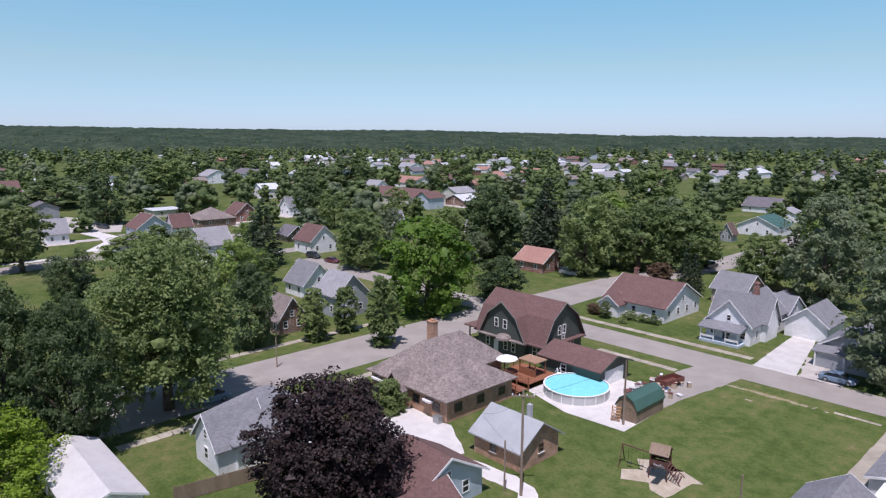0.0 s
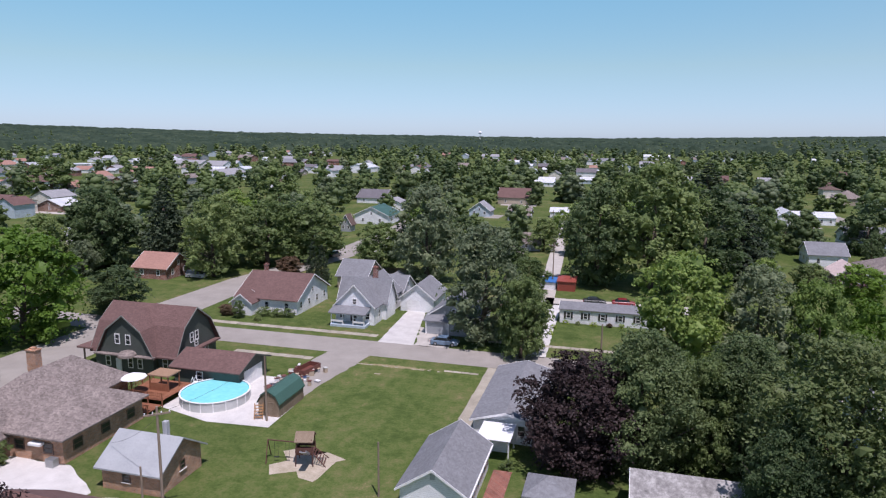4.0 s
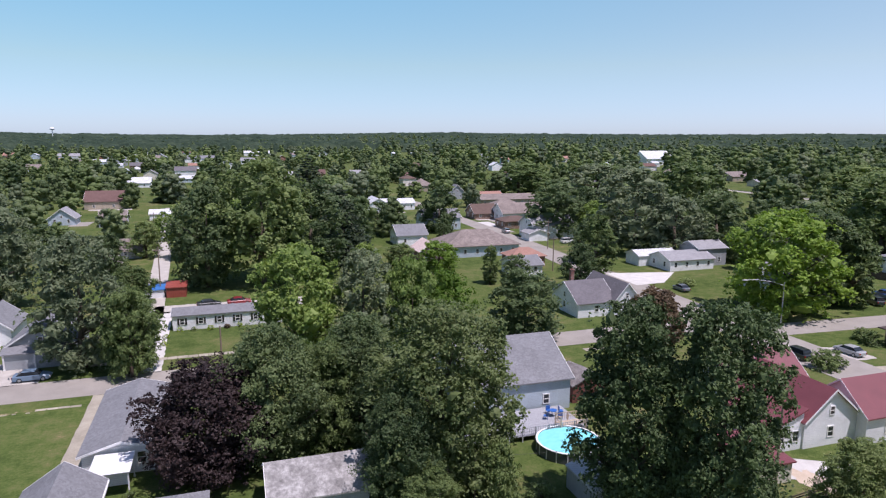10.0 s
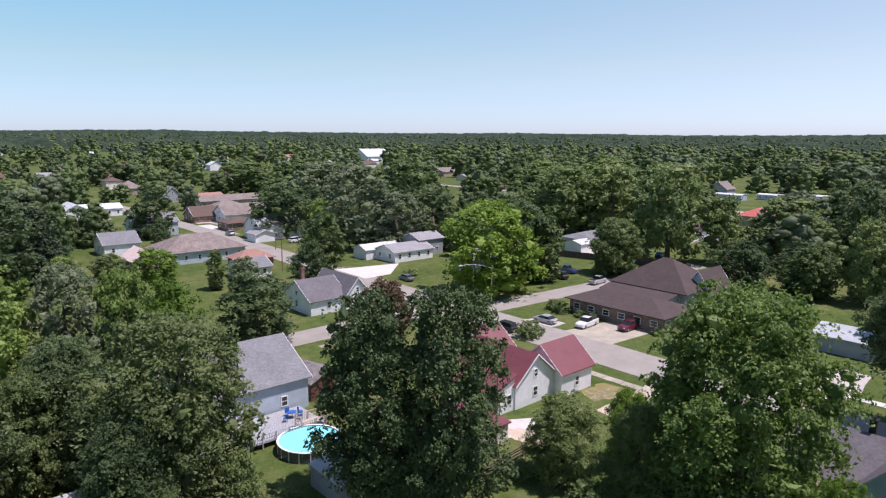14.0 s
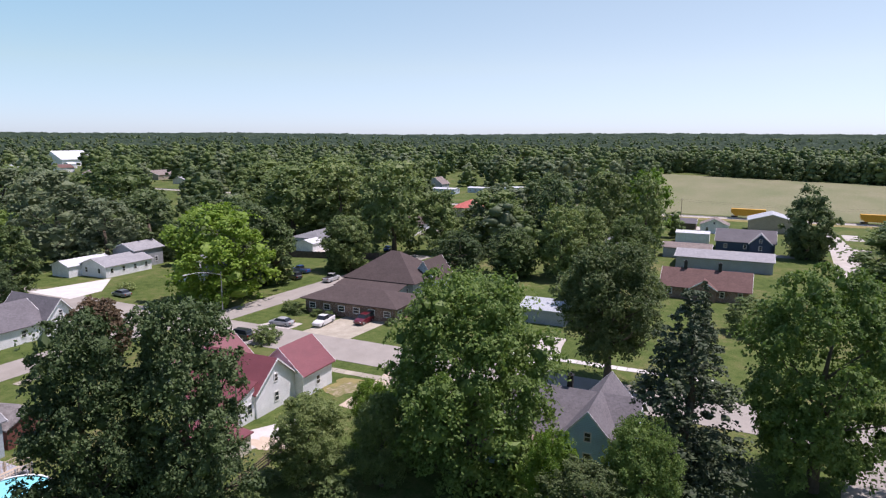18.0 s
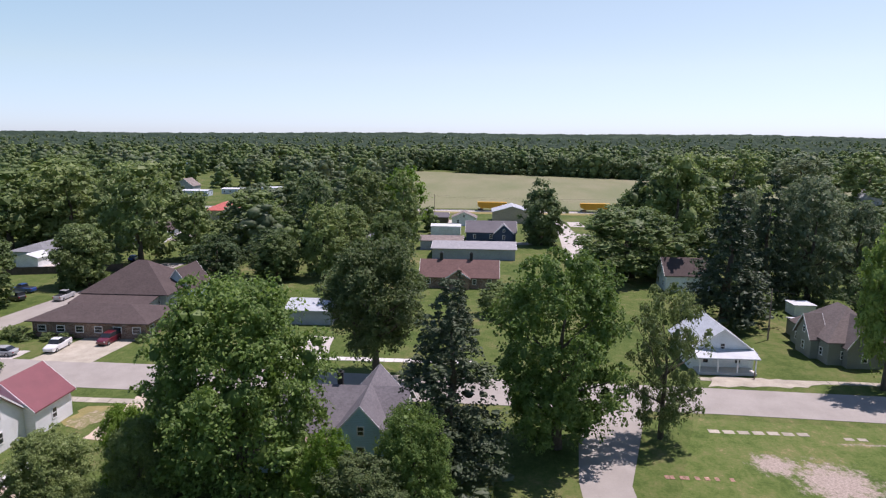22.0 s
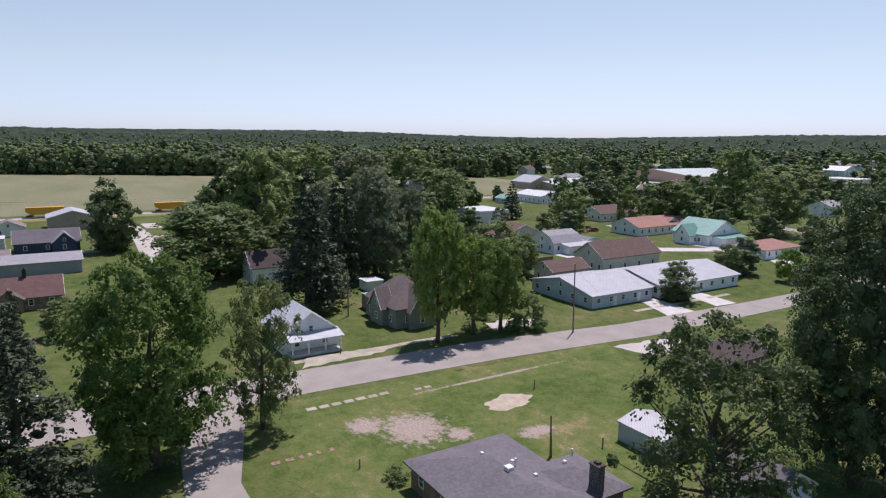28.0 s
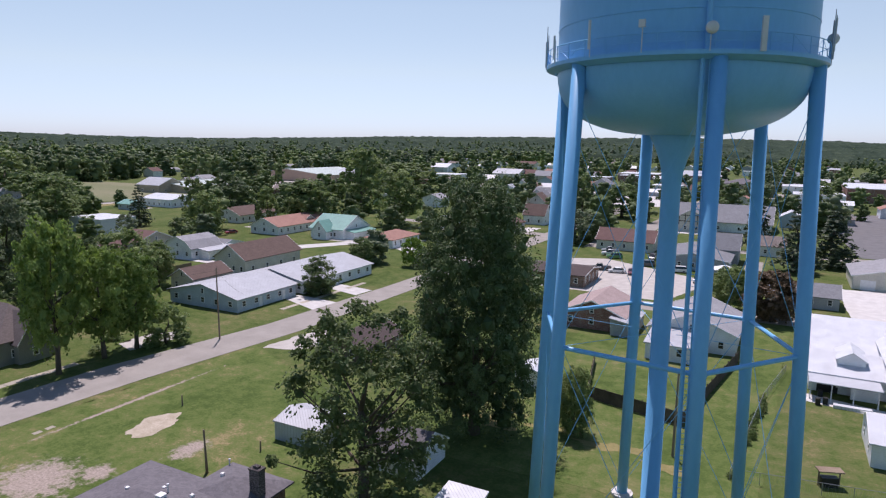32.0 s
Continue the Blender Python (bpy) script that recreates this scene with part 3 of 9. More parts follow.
walk_strip("footpath", -74.6, 20, -73.2, 62, "concrete footpath along the wide street", seed=13)
walk_strip("footpath", -95.4, 40, -94, 70, "concrete footpath along the wide street", seed=14)
# lawns, drives and bare patches
BARE_1 = ((-25.0, 49.5, 3.0, 1.6), (-31.0, 88.9, 6.5, 0.7))
BARE_2 = ((64.0, -35.8, 5.4, 4.8), (67.5, -31.0, 2.8, 2.8), (56.0, -47.8, 1.8, 3.2), (60.0, -39.6, 2.0, 2.0), (73.2, -54.0, 0.45, 15.0))
patch("lawn_1", [(-37.5, 89.9), (-17.7, 90.8), (-17.7, 50), (-37, 47), (-38.3, 64), (-38.0, 73)], 0.016, lawn_mat("striped_lawn", BARE_1, 0.016, 0.7, 1.0, ((0.20, 0.175, 0.085), (0.36, 0.30, 0.19))), "large mown lawn with mower stripes", wob=0.15)
# lighter than lawn_1: its tone paints in the sheen of grass towards the sun
patch("lawn_2", [(79.0, -26), (76.5, -80), (40, -62), (38, -26), (60, -19)], 0.016, lawn_mat("worn_lawn", BARE_2, 0.0, 1.3, 1.10, ((0.23, 0.19, 0.15), (0.43, 0.365, 0.315))), "open mown lawn with bare patches", wob=0.2)
patch("lawn_3", [(34, -60), (30, -140), (-3, -140), (0, -62)], 0.016, LAWN, "mown back garden lawn", wob=0.2)
patch("drive_gravel", [(-43.5, 93), (-36.6, 93), (-36.9, 89.0), (-38.6, 78), (-39.2, 71.4), (-44.5, 72.5), (-44.5, 83), (-44.2, 88.5)], 0.026, ASPHALT, "grey gravel drive from the street to a carport", wob=0.15)
patch("patio", [(-54.5, 66.6), (-46.5, 64.4), (-38.5, 65.0), (-38.6, 71.6), (-44, 72.6), (-44.5, 80), (-48, 80), (-48, 73.5), (-54.5, 73.5)], 0.034, CONCRETE, "pale concrete patio round a pool")
patch("sand_pit", [(-33.6, 56.8), (-33.0, 55.4), (-30.6, 56.4), (-28.2, 55.2), (-26.9, 60.6), (-28.8, 61.2), (-30.4, 60.4), (-31.8, 61.6), (-33.6, 60.4), (-32.4, 58.4)], 0.036, DUSTY, "worn sand under a play set", wob=0.35)
patch("court", [(-62.5, 51.2), (-53.5, 51.2), (-47.2, 47.6), (-49, 42), (-56, 43.5), (-63, 47)], 0.030, CONCRETE, "stained concrete yard behind a brick house", wob=0.2)
patch("yard_path", [(-40.2, 47.8), (-47, 47), (-46, 45), (-38, 45.6), (-34, 41), (-31, 40), (-33, 43.5), (-37.6, 47.4)], 0.026, CONCRETE, "cracked concrete strip beside a garage", wob=0.15)
patch("side_path", [(-17.6, 92.4), (-14.9, 92.4), (-14.8, 70), (-13.0, 62.8), (-17.6, 62.8)], 0.030, OLDPATH, "sandy path beside a long building", wob=0.08)
patch("drive_pale", [(-37.8, 99.4), (-31.6, 99.4), (-35.5, 120), (-39.2, 120)], 0.034, CONCRETE, "bright concrete drive to a garage", wob=0.08)
patch("drive_pale", [(-31.4, 99.4), (-25.5, 99.4), (-27.5, 108), (-33.6, 110)], 0.030, GRAVEL, "white gravel parking place", wob=0.3)
patch("drive_pale", [(-12.8, 99.2), (-9.9, 99.2), (-10.5, 134), (-13, 134)], 0.030, CONCRETE, "pale drive beside a long low house", wob=0.1)
patch("drive_pale", [(-14, 133), (16, 133), (16, 139), (-14, 139)], 0.030, GRAVEL, "pale gravel yard behind a low house", wob=0.2)
patch("drive_pale", [(91.5, 59.5), (91.8, 69.5), (104.4, 67.6), (103.4, 58.6)], 0.046, OLDPATH, "wide stained concrete drive")
patch("drive_pale", [(90.0, 127.5), (90.4, 141.5), (108, 137.5), (98, 128)], 0.046, CONCRETE, "bright white concrete drive")
patch("drive_pale", [(92, 79), (92, 72.5), (96, 72), (96, 78)], 0.046, GRAVEL, "gravel parking place on a verge", wob=0.2)
patch("drive_pale", [(61.5, 47.8), (55.0, 51.6), (51.8, 48.0), (57.5, 44.6)], 0.030, CONCRETE, "concrete slab behind a white house")
patch("path_dirt", [(67, 42.2), (82, 43.2), (82, 46.0), (76, 45.6), (67, 45.2)], 0.030, SAND, "sandy two-track drive", wob=0.3)
patch("path_dirt", [(70, 47.5), (76, 47.0), (76, 50), (71, 51)], 0.026, DRYGRASS, "dry worn lawn", wob=0.5)
patch("drive_pale", [(91.0, 24), (90.6, 29), (108, 31), (108, 26)], 0.046, GRAVEL, "pale gravel drive", wob=0.2)
patch("drive_pale", [(74.6, -79.5), (73.4, -90), (74.7, -97), (66, -86), (68.5, -81)], 0.030, GRAVEL, "gravel parking place beside the street", wob=0.4)
patch("drive_pale", [(83.0, -103), (82.6, -110.5), (94, -111.8), (94, -107.4)], 0.046, CONCRETE, "pale concrete drive")
patch("drive_pale", [(83.0, -118), (82.6, -124), (94, -125.8), (94, -121)], 0.046, CONCRETE, "pale concrete drive")
patch("rubble", [(92, -68), (90.5, -77), (94, -79), (97, -76), (96, -69)], 0.030, GRAVEL, "scattered pale rubble on a verge", wob=0.5, seed=8)
patch("parking_lot", [(53, -150), (22, -148), (14, -176), (46, -196), (60, -190)], 0.030, GRAVEL, "pale gravel car park", wob=0.2)
patch("parking_lot", [(-22, -240), (-80, -240), (-90, -400), (-15, -400)], 0.030, DARKTAR, "large dark asphalt car park")
patch("drive_pale", [(-14, -146), (-40, -146), (-40, -184), (-13, -184)], 0.030, CONCRETE, "pale concrete apron before garages", wob=0.2)
patch("road_back", [(30, -138), (30, -146), (-60, -150), (-60, -143)], 0.026, ASPHALT, "narrow back lane", category="road")
patch("drive_pale", [(-4.6, -98.4), (-13.5, -96.6), (-14.2, -99.2), (-5.0, -101.5)], 0.030, CONCRETE, "concrete apron before a white garage")
for i, (x, y, a, b) in enumerate(((30, -71, 3.4, 1.2), (22.5, -72.8, 3.0, 1.0), (14.5, -71.4, 3.6, 1.1), (8.5, -69.2, 2.4, 0.9))):
    blotch("dry_strip", x, y, a, b, 0.026, DRYGRASS, "dry worn grass track in a garden", 30 + i, 0.6)
patch("hay_field", [(322, 125), (322, -330), (462, -330), (570, -134), (686, 72), (716, 135)], 0.05, HAY, "wide pale mown hay field", category="field", wob=0.0)
patch("mown_verge", [(300, 150), (318, 150), (318, -300), (300, -300)], 0.04, DRYGRASS, "dry verge beside a railway", wob=0.4)
patch("verge_gravel", [(90.2, -31.5), (94.6, -33.5), (93.2, -48.5), (90.8, -45)], 0.034, OLDPATH, "pale worn gravel verge beside a street", wob=0.35)
blotch("sand_pit", 64.7, -50.3, 2.2, 3.4, 0.034, DUSTY, "small heap of pale sand on a lawn", 10, 0.25)
blotch("bare_patch", 55.0, 46.5, 1.6, 2.4, 0.034, SAND, "dry sandy patch beside a drive", 11, 0.4)
blotch("bare_patch", 72.5, 47.5, 2.6, 2.2, 0.034, PATCHY, "dry sandy patch beside a drive", 12, 0.4)
# ---- trees ----
def raw_mesh(name, verts, quads, tris, mat, smooth=False):
    """A mesh from arrays of corners, of four-cornered and of three-cornered faces."""
    me = bpy.data.meshes.new(name)
    loops = np.concatenate([quads.reshape(-1), tris.reshape(-1)]).astype(np.int32)
    starts = np.concatenate([np.arange(len(quads)) * 4, len(quads) * 4 + np.arange(len(tris)) * 3]).astype(np.int32)
    me.vertices.add(len(verts))
    me.vertices.foreach_set("co", np.ascontiguousarray(verts, dtype=np.float32).reshape(-1))
    me.loops.add(len(loops))
    me.loops.foreach_set("vertex_index", loops)
    me.polygons.add(len(starts))
    me.polygons.foreach_set("loop_start", starts)
    me.materials.append(mat)
    me.polygons.foreach_set("use_smooth", np.full(len(starts), smooth))
    me.update(calc_edges=True)
    return me


def unit(a):
    return a / np.maximum(np.linalg.norm(a, axis=1), 1e-6)[:, None]


def leaf_cloud(rng, centres, radii, per, size, squash=0.8, droop=0.0, loose=0.45, sprays=7):
    """Leaf blades on small drooping sprays that stand out from each clump: corners and faces."""
    C, R = np.asarray(centres), np.asarray(radii)
    k = max(1, per // sprays)
    ns = len(C) * sprays
    ci = np.repeat(np.arange(len(C)), sprays)
    d = unit(rng.normal(size=(ns, 3)))
    d[:, 2] = np.where(rng.random(ns) < 0.45, np.abs(d[:, 2]), d[:, 2])
    sc = C[ci] + d * (R[ci] * (0.45 + 0.62 * rng.random(ns)))[:, None] * np.array([1, 1, squash])
    sr = R[ci] * (0.26 + 0.26 * rng.random(ns)) * (1.25 if sprays < 9 else 1.0)
    sn = unit(d * 0.85 + np.array([0, 0, 0.62]) + rng.normal(size=(ns, 3)) * 0.30)
    n = ns * k
    si = np.repeat(np.arange(ns), k)
    a0 = unit(np.cross(sn, rng.normal(size=(ns, 3))))
    b0 = np.cross(sn, a0)
    th, rho = rng.random(n) * math.tau, np.sqrt(rng.random(n))
    p = sc[si] + (a0[si] * np.cos(th)[:, None] + b0[si] * np.sin(th)[:, None]) * (rho * sr[si])[:, None]
    p += sn[si] * (rng.normal(size=n) * 0.16 * sr[si])[:, None]
    p[:, 2] -= (0.30 + droop) * sr[si] * rho * rho
    nrm = unit(sn[si] + rng.normal(size=(n, 3)) * loose)
    a = unit(np.cross(nrm, rng.normal(size=(n, 3))))
    b = np.cross(nrm, a)
    s = size * (0.6 + 0.8 * rng.random(n))[:, None]
    a = a * s * 0.62
    b = b * s * 0.40
    bend = nrm * s * 0.12
    v = np.stack([p - a, p - b - bend, p + a, p + b - bend], 1).reshape(-1, 3)
    return v, np.arange(n * 4).reshape(n, 4)


ICO_V, ICO_F = [], []


def cores(rng, centres, radii, squash=0.75, fill=0.62, uneven=0.45):
    """The close inner foliage of each clump, uneven and small enough to stay behind its leaves."""
    if not ICO_V:
        bm = bmesh.new()
        bmesh.ops.create_icosphere(bm, subdivisions=1, radius=1.0)
        bm.verts.index_update()
        ICO_V.append(np.array([v.co[:] for v in bm.verts]))
        ICO_F.append(np.array([[v.index for v in f.verts] for f in bm.faces]))
        bm.free()
    V, F = ICO_V[0], ICO_F[0]
    C, R = np.asarray(centres), np.asarray(radii)
    k = R[:, None, None] * fill * (1 - uneven + 2 * uneven * rng.random((len(C), len(V), 1)))
    v = C[:, None, :] + V[None] * k * np.array([1, 1, squash])
    f = F[None] + (np.arange(len(C)) * len(V))[:, None, None]
    return v.reshape(-1, 3), f.reshape(-1, 3)


def leafy(name, rng, cs, rs, per, size, squash, droop, mat, loose=0.50, fill=0.40, inner=None, sprays=7, uneven=0.45):
    v, f = leaf_cloud(rng, cs, rs, per, size, squash, droop, loose, sprays)
    w, g = cores(rng, cs, rs, squash, fill, uneven)
    if inner:
        w2, g2 = cores(rng, inner[0], inner[1], 0.9, 1.0, uneven)
        w, g = np.concatenate([w, w2]), np.concatenate([g, g2 + len(w)])
    verts, tris = np.concatenate([v, w]), g + len(v)
    return raw_mesh(name, verts, f, tris, mat) if mat else (verts, f, tris)


def crown_mesh(name, rng, h, r, clumps, per, size, shape, mat, fill=0.26, sprays=7, middle=False, uneven=0.45, loose=0.5):
    """A crown: clumps on limbs inside an envelope, with gaps between them."""
    cs, rs = [], []
    base = {"round": 0.12, "oval": 0.09, "tall": 0.07, "open": 0.13, "low": 0.06, "vase": 0.26, "wood": 0.02, "broad": 0.17}[shape]
    tries = 0
    ph = rng.random() * 6
    while len(cs) < clumps and tries < 6000:
        tries += 1
        u = rng.random()
        z = base + (0.97 - base) * u
        k = (z - base) / (0.97 - base)
        env = {"round": math.sin(math.pi * min(1, 0.20 + 0.74 * k)) ** 0.55, "oval": math.sin(math.pi * (0.14 + 0.80 * k)) ** 0.75,
               "tall": math.sin(math.pi * (0.16 + 0.78 * k)) ** 0.6, "open": math.sin(math.pi * (0.12 + 0.80 * k)) ** 0.55,
               "low": math.sin(math.pi * (0.3 + 0.66 * k)) ** 0.6, "vase": math.sin(math.pi * (0.14 + 0.76 * k)) ** 0.7,
               "wood": math.sin(math.pi * (0.36 + 0.60 * k)) ** 0.6, "broad": math.sin(math.pi * (0.20 + 0.72 * k)) ** 0.6}[shape]
        a = rng.random() * math.tau
        lob = 1 + 0.13 * math.sin(3 * a + 9 * k + ph) + 0.09 * math.sin(5 * a - 7 * k + 2 * ph)
        q = (0.25 + 0.75 * rng.random() ** 0.45) * env * lob
        cr = r * (0.13 + 0.18 * rng.random() ** 1.2) * (1.15 if shape != "open" else 0.85) * (1.5 if clumps < 20 else 1.25 if clumps < 40 else 1.0)
        q = q * max(0.1, (r - cr * 0.8) / r)
        p = np.array([q * r * math.cos(a), q * r * math.sin(a), z * h - cr * 0.4])
        if rng.random() < 0.14:
            p = p * np.array([1.14, 1.14, 1.03])
            cr *= 0.62
        if any(np.linalg.norm(p - c) < 0.55 * cr for c in cs):
            continue
        cs.append(p)
        rs.append(cr)
    # the close-set twigs and leaves in the middle of the crown
    inner, wide = [], []
    for k in range(9 if clumps > 20 else 4):
        q = k / (8 if clumps > 20 else 3)
        z = base + (0.92 - base) * (0.16 + 0.66 * q)
        a = rng.random() * math.tau
        o = 0.24 * r * rng.random()
        inner.append((o * math.cos(a), o * math.sin(a), z * h))
        wide.append(r * (0.42 if shape != "open" else 0.20) * math.sin(math.pi * (0.2 + 0.62 * q)) ** 0.6)
    return leafy(name, rng, cs, rs, per, size, 0.88, 0.10, mat, fill=fill, inner=(inner, wide) if middle else None, sprays=sprays, uneven=uneven, loose=loose), cs


def trunk_mesh(name, rng, h, r, cs, thick, limbs=14):
    bm = bmesh.new()
    top = 0.72 * h
    pts = [Vector((0, 0, -0.2)), Vector((rng.uniform(-.15, .15), rng.uniform(-.15, .15), 0.22 * h)), Vector((rng.uniform(-.4, .4), rng.uniform(-.4, .4), 0.48 * h)), Vector((rng.uniform(-.6, .6), rng.uniform(-.6, .6), top))]
    rad = [thick * 1.25, thick * 0.85, thick * 0.5, thick * 0.16]
    for i in range(3):
        tube(bm, pts[i], pts[i + 1], rad[i], rad[i + 1], 9)
    for c in sorted(cs, key=lambda c: -np.hypot(c[0], c[1]))[:limbs]:
        z = max(0.2 * h, min(top * 0.9, c[2] * rng.uniform(0.45, 0.7)))
        k = z / top
        s = pts[1].lerp(pts[3], max(0.0, (k - 0.3) / 0.7))
        s = Vector((s.x, s.y, z))
        e = Vector(c)
        mid = s.lerp(e, 0.55) + Vector((0, 0, -0.05 * h * rng.random()))
        tube(bm, s, mid, thick * 0.30, thick * 0.17, 6)
        tube(bm, mid, e, thick * 0.17, thick * 0.05, 5)
    me = bpy.data.meshes.new(name)
    bm.to_mesh(me)
    bm.free()
    me.materials.append(BARK)
    me.polygons.foreach_set("use_smooth", [True] * len(me.polygons))
    return me


def pine_mesh(name, rng, h, r, tiers, per, size, mat, sparse=0.0):
    """A conifer: whorls of drooping boughs round a straight stem."""
    cs, rs = [], []
    for t in range(tiers):
        k = (t + 0.5) / tiers
        z = h * (0.10 + 0.88 * k)
        rr = r * (1 - k) ** 0.75 * rng.uniform(0.8, 1.12) + 0.25
        n = max(3, int(9 * (1 - k) + 3))
        for i in range(n):
            if rng.random() < sparse:
                continue
            a = i * math.tau / n + rng.random()
            for q in (0.45, 0.8):
                cs.append(np.array([rr * q * math.cos(a), rr * q * math.sin(a), z - rr * q * 0.18]))
                rs.append(max(0.35, rr * 0.27))
    return leafy(name, rng, cs, rs, per, size, 0.55, 0.35, mat, loose=0.45, fill=0.36, sprays=4), cs


TREE_KINDS = {}


def tree_kind(kind, level):
    """Meshes shared by the trees of a kind: level 0 near, 1 middle, 2 far."""
    key = (kind, level)
    if key in TREE_KINDS:
        return TREE_KINDS[key]
    shape, leaf, h, r = {
        "maple": ("round", "green", 15.0, 6.0), "dark_maple": ("oval", "dark", 15.0, 6.0), "bright": ("round", "bright", 14.0, 6.5), "fresh": ("round", "fresh", 14.0, 6.5), "street": ("vase", "fresh", 14.0, 6.0),
        "sparse": ("open", "fresh", 15.0, 6.0), "airy": ("open", "olive", 15.0, 6.0), "verge": ("vase", "fresh", 15.0, 6.0), "shade": ("broad", "green", 15.0, 6.0), "silver": ("oval", "silver", 17.0, 6.5), "open": ("open", "olive", 15.0, 6.0), "purple": ("round", "purple", 11.0, 6.0),
        "tall": ("tall", "green", 14.0, 3.4), "shrub": ("low", "green", 3.0, 1.8), "pine": ("pine", "pine", 16.0, 4.2),
        "olive": ("round", "olive", 15.0, 6.0), "thin_pine": ("vase", "olive", 15.0, 5.6), "giant": ("round", "deep", 29.0, 10.0), "deep": ("round", "deep", 17.0, 5.5), "wine": ("round", "wine", 8.0, 3.5), "lime": ("low", "lime", 6.0, 4.0)}[kind]
    out = []
    for var in range(3 if level else 2):
        seed = sum(ord(c) for c in kind) * 7 + level * 131 + var * 17
        rng = np.random.default_rng(seed)
        prng = random.Random(seed)
        prng.uniform(0, 1)
        if shape == "pine":
            tiers, per, size = ((24, 72, 0.18), (20, 32, 0.30), (14, 12, 0.52))[level]
            me, cs = pine_mesh(kind + "_crown", rng, h, r, tiers, per, size, LEAVES[leaf], 0.30 if kind == "thin_pine" else 0.16)
        else:
            cl, per, size = ((190, 196, 0.215), (112, 99, 0.33), (76, 60, 0.46))[level]
            if kind == "giant":
                cl, per, size = 480, 170, 0.23
            if kind == "airy":
                cl, per = int(cl * 0.62), int(per * 0.8)
            if kind in ("open", "sparse"):
                cl = int(cl * 1.15)
            if kind in ("shrub", "lime"):
                cl, per, size = ((80, 168, 0.125), (36, 42, 0.2), (14, 14, 0.4))[level]
            me, cs = crown_mesh(kind + "_crown", rng, h, r, cl, per, size, shape, LEAVES[leaf], fill=(0.30, 0.40, 0.5)[level], sprays=(14, 9, 8)[level])
        tr = trunk_mesh(kind + "_trunk", prng, h, r, cs, 0.38 * h / 15, (16, 8, 3)[level] if shape != "pine" else 0)
        out.append((tr, me))
    TREE_KINDS[key] = (out, h, r)
    return TREE_KINDS[key]


TREE_WORDS = {"shade": "broad green shade tree on a bare trunk", "sparse": "tall olive-green tree with gaps between its boughs", "airy": "thin spreading olive-green tree with bare branches", "verge": "green broadleaf tree on a bare trunk", "maple": "full green broadleaf tree", "dark_maple": "dense dark green broadleaf tree", "bright": "bright yellow-green maple tree", "street": "light green tree on a bare trunk", "deep": "dense rounded deep green tree", "fresh": "full light green broadleaf tree", "silver": "silvery green maple tree",
              "olive": "full olive-green broadleaf tree", "open": "loose olive-green tree with open branches", "purple": "dark purple-leaved maple tree", "tall": "slender upright green tree", "shrub": "small green garden shrub",
              "giant": "huge dense dark green broadleaf tree", "pine": "tall dark green conifer", "thin_pine": "layered tree on a tall bare trunk with gaps", "wine": "small wine-red and green tree", "lime": "broad lime-green shrubby tree"}
TREE_SPOTS = []


def tree(x, y, h, r, kind="maple", level=None, where="", name=None, turn=None):
    d = math.hypot(x, y)
    level = level if level is not None else (0 if d < 95 and h > 2.8 else 1 if d < 190 else 2)
    kinds, h0, r0 = tree_kind(kind, level)
    k = random.Random(int(x * 131 + y * 977 + h * 7))
    tr, cr = kinds[k.randrange(len(kinds))]
    ob = thing(name or ("shrub" if kind in ("shrub", "lime") and h < 5 else "tree"), x, y, rise(x, y), turn if turn is not None else k.uniform(0, 360),
               TREE_WORDS[kind] + " " + (where or "standing on grass"), "shrub" if kind == "shrub" else "tree", "town trees")
    ob.scale = (1.05 * r / r0, 1.05 * r / r0, h / h0)
    for nm, me in (("trunk", tr), ("crown", cr)):
        o = new(nm, me)
        o.parent = ob
    TREE_SPOTS.append((x, y, r))
    return ob
# ---- houses ----
HOUSE_SPOTS = []
WIN_CACHE = {}
FAR_WIN = {}


def lattice(bm, gx, gz, y0, y1, holes):
    """One upright plate with rectangular holes, as a single closed mesh."""
    fv = [[bm.verts.new((x, y0, z)) for z in gz] for x in gx]
    bv = [[bm.verts.new((x, y1, z)) for z in gz] for x in gx]
    nx, nz = len(gx) - 1, len(gz) - 1
    solid = lambda i, k: 0 <= i < nx and 0 <= k < nz and (i, k) not in holes
    for i in range(nx):
        for k in range(nz):
            if not solid(i, k):
                continue
            bm.faces.new((fv[i][k], fv[i + 1][k], fv[i + 1][k + 1], fv[i][k + 1]))
            bm.faces.new((bv[i][k + 1], bv[i + 1][k + 1], bv[i + 1][k], bv[i][k]))
            for a, b, o in (((i, k), (i, k + 1), (i - 1, k)), ((i + 1, k + 1), (i + 1, k), (i + 1, k)), ((i + 1, k), (i, k), (i, k - 1)), ((i, k + 1), (i + 1, k + 1), (i, k + 1))):
                if not solid(*o):
                    bm.faces.new((fv[a[0]][a[1]], fv[b[0]][b[1]], bv[b[0]][b[1]], bv[a[0]][a[1]]))
    bmesh.ops.recalc_face_normals(bm, faces=bm.faces[:])


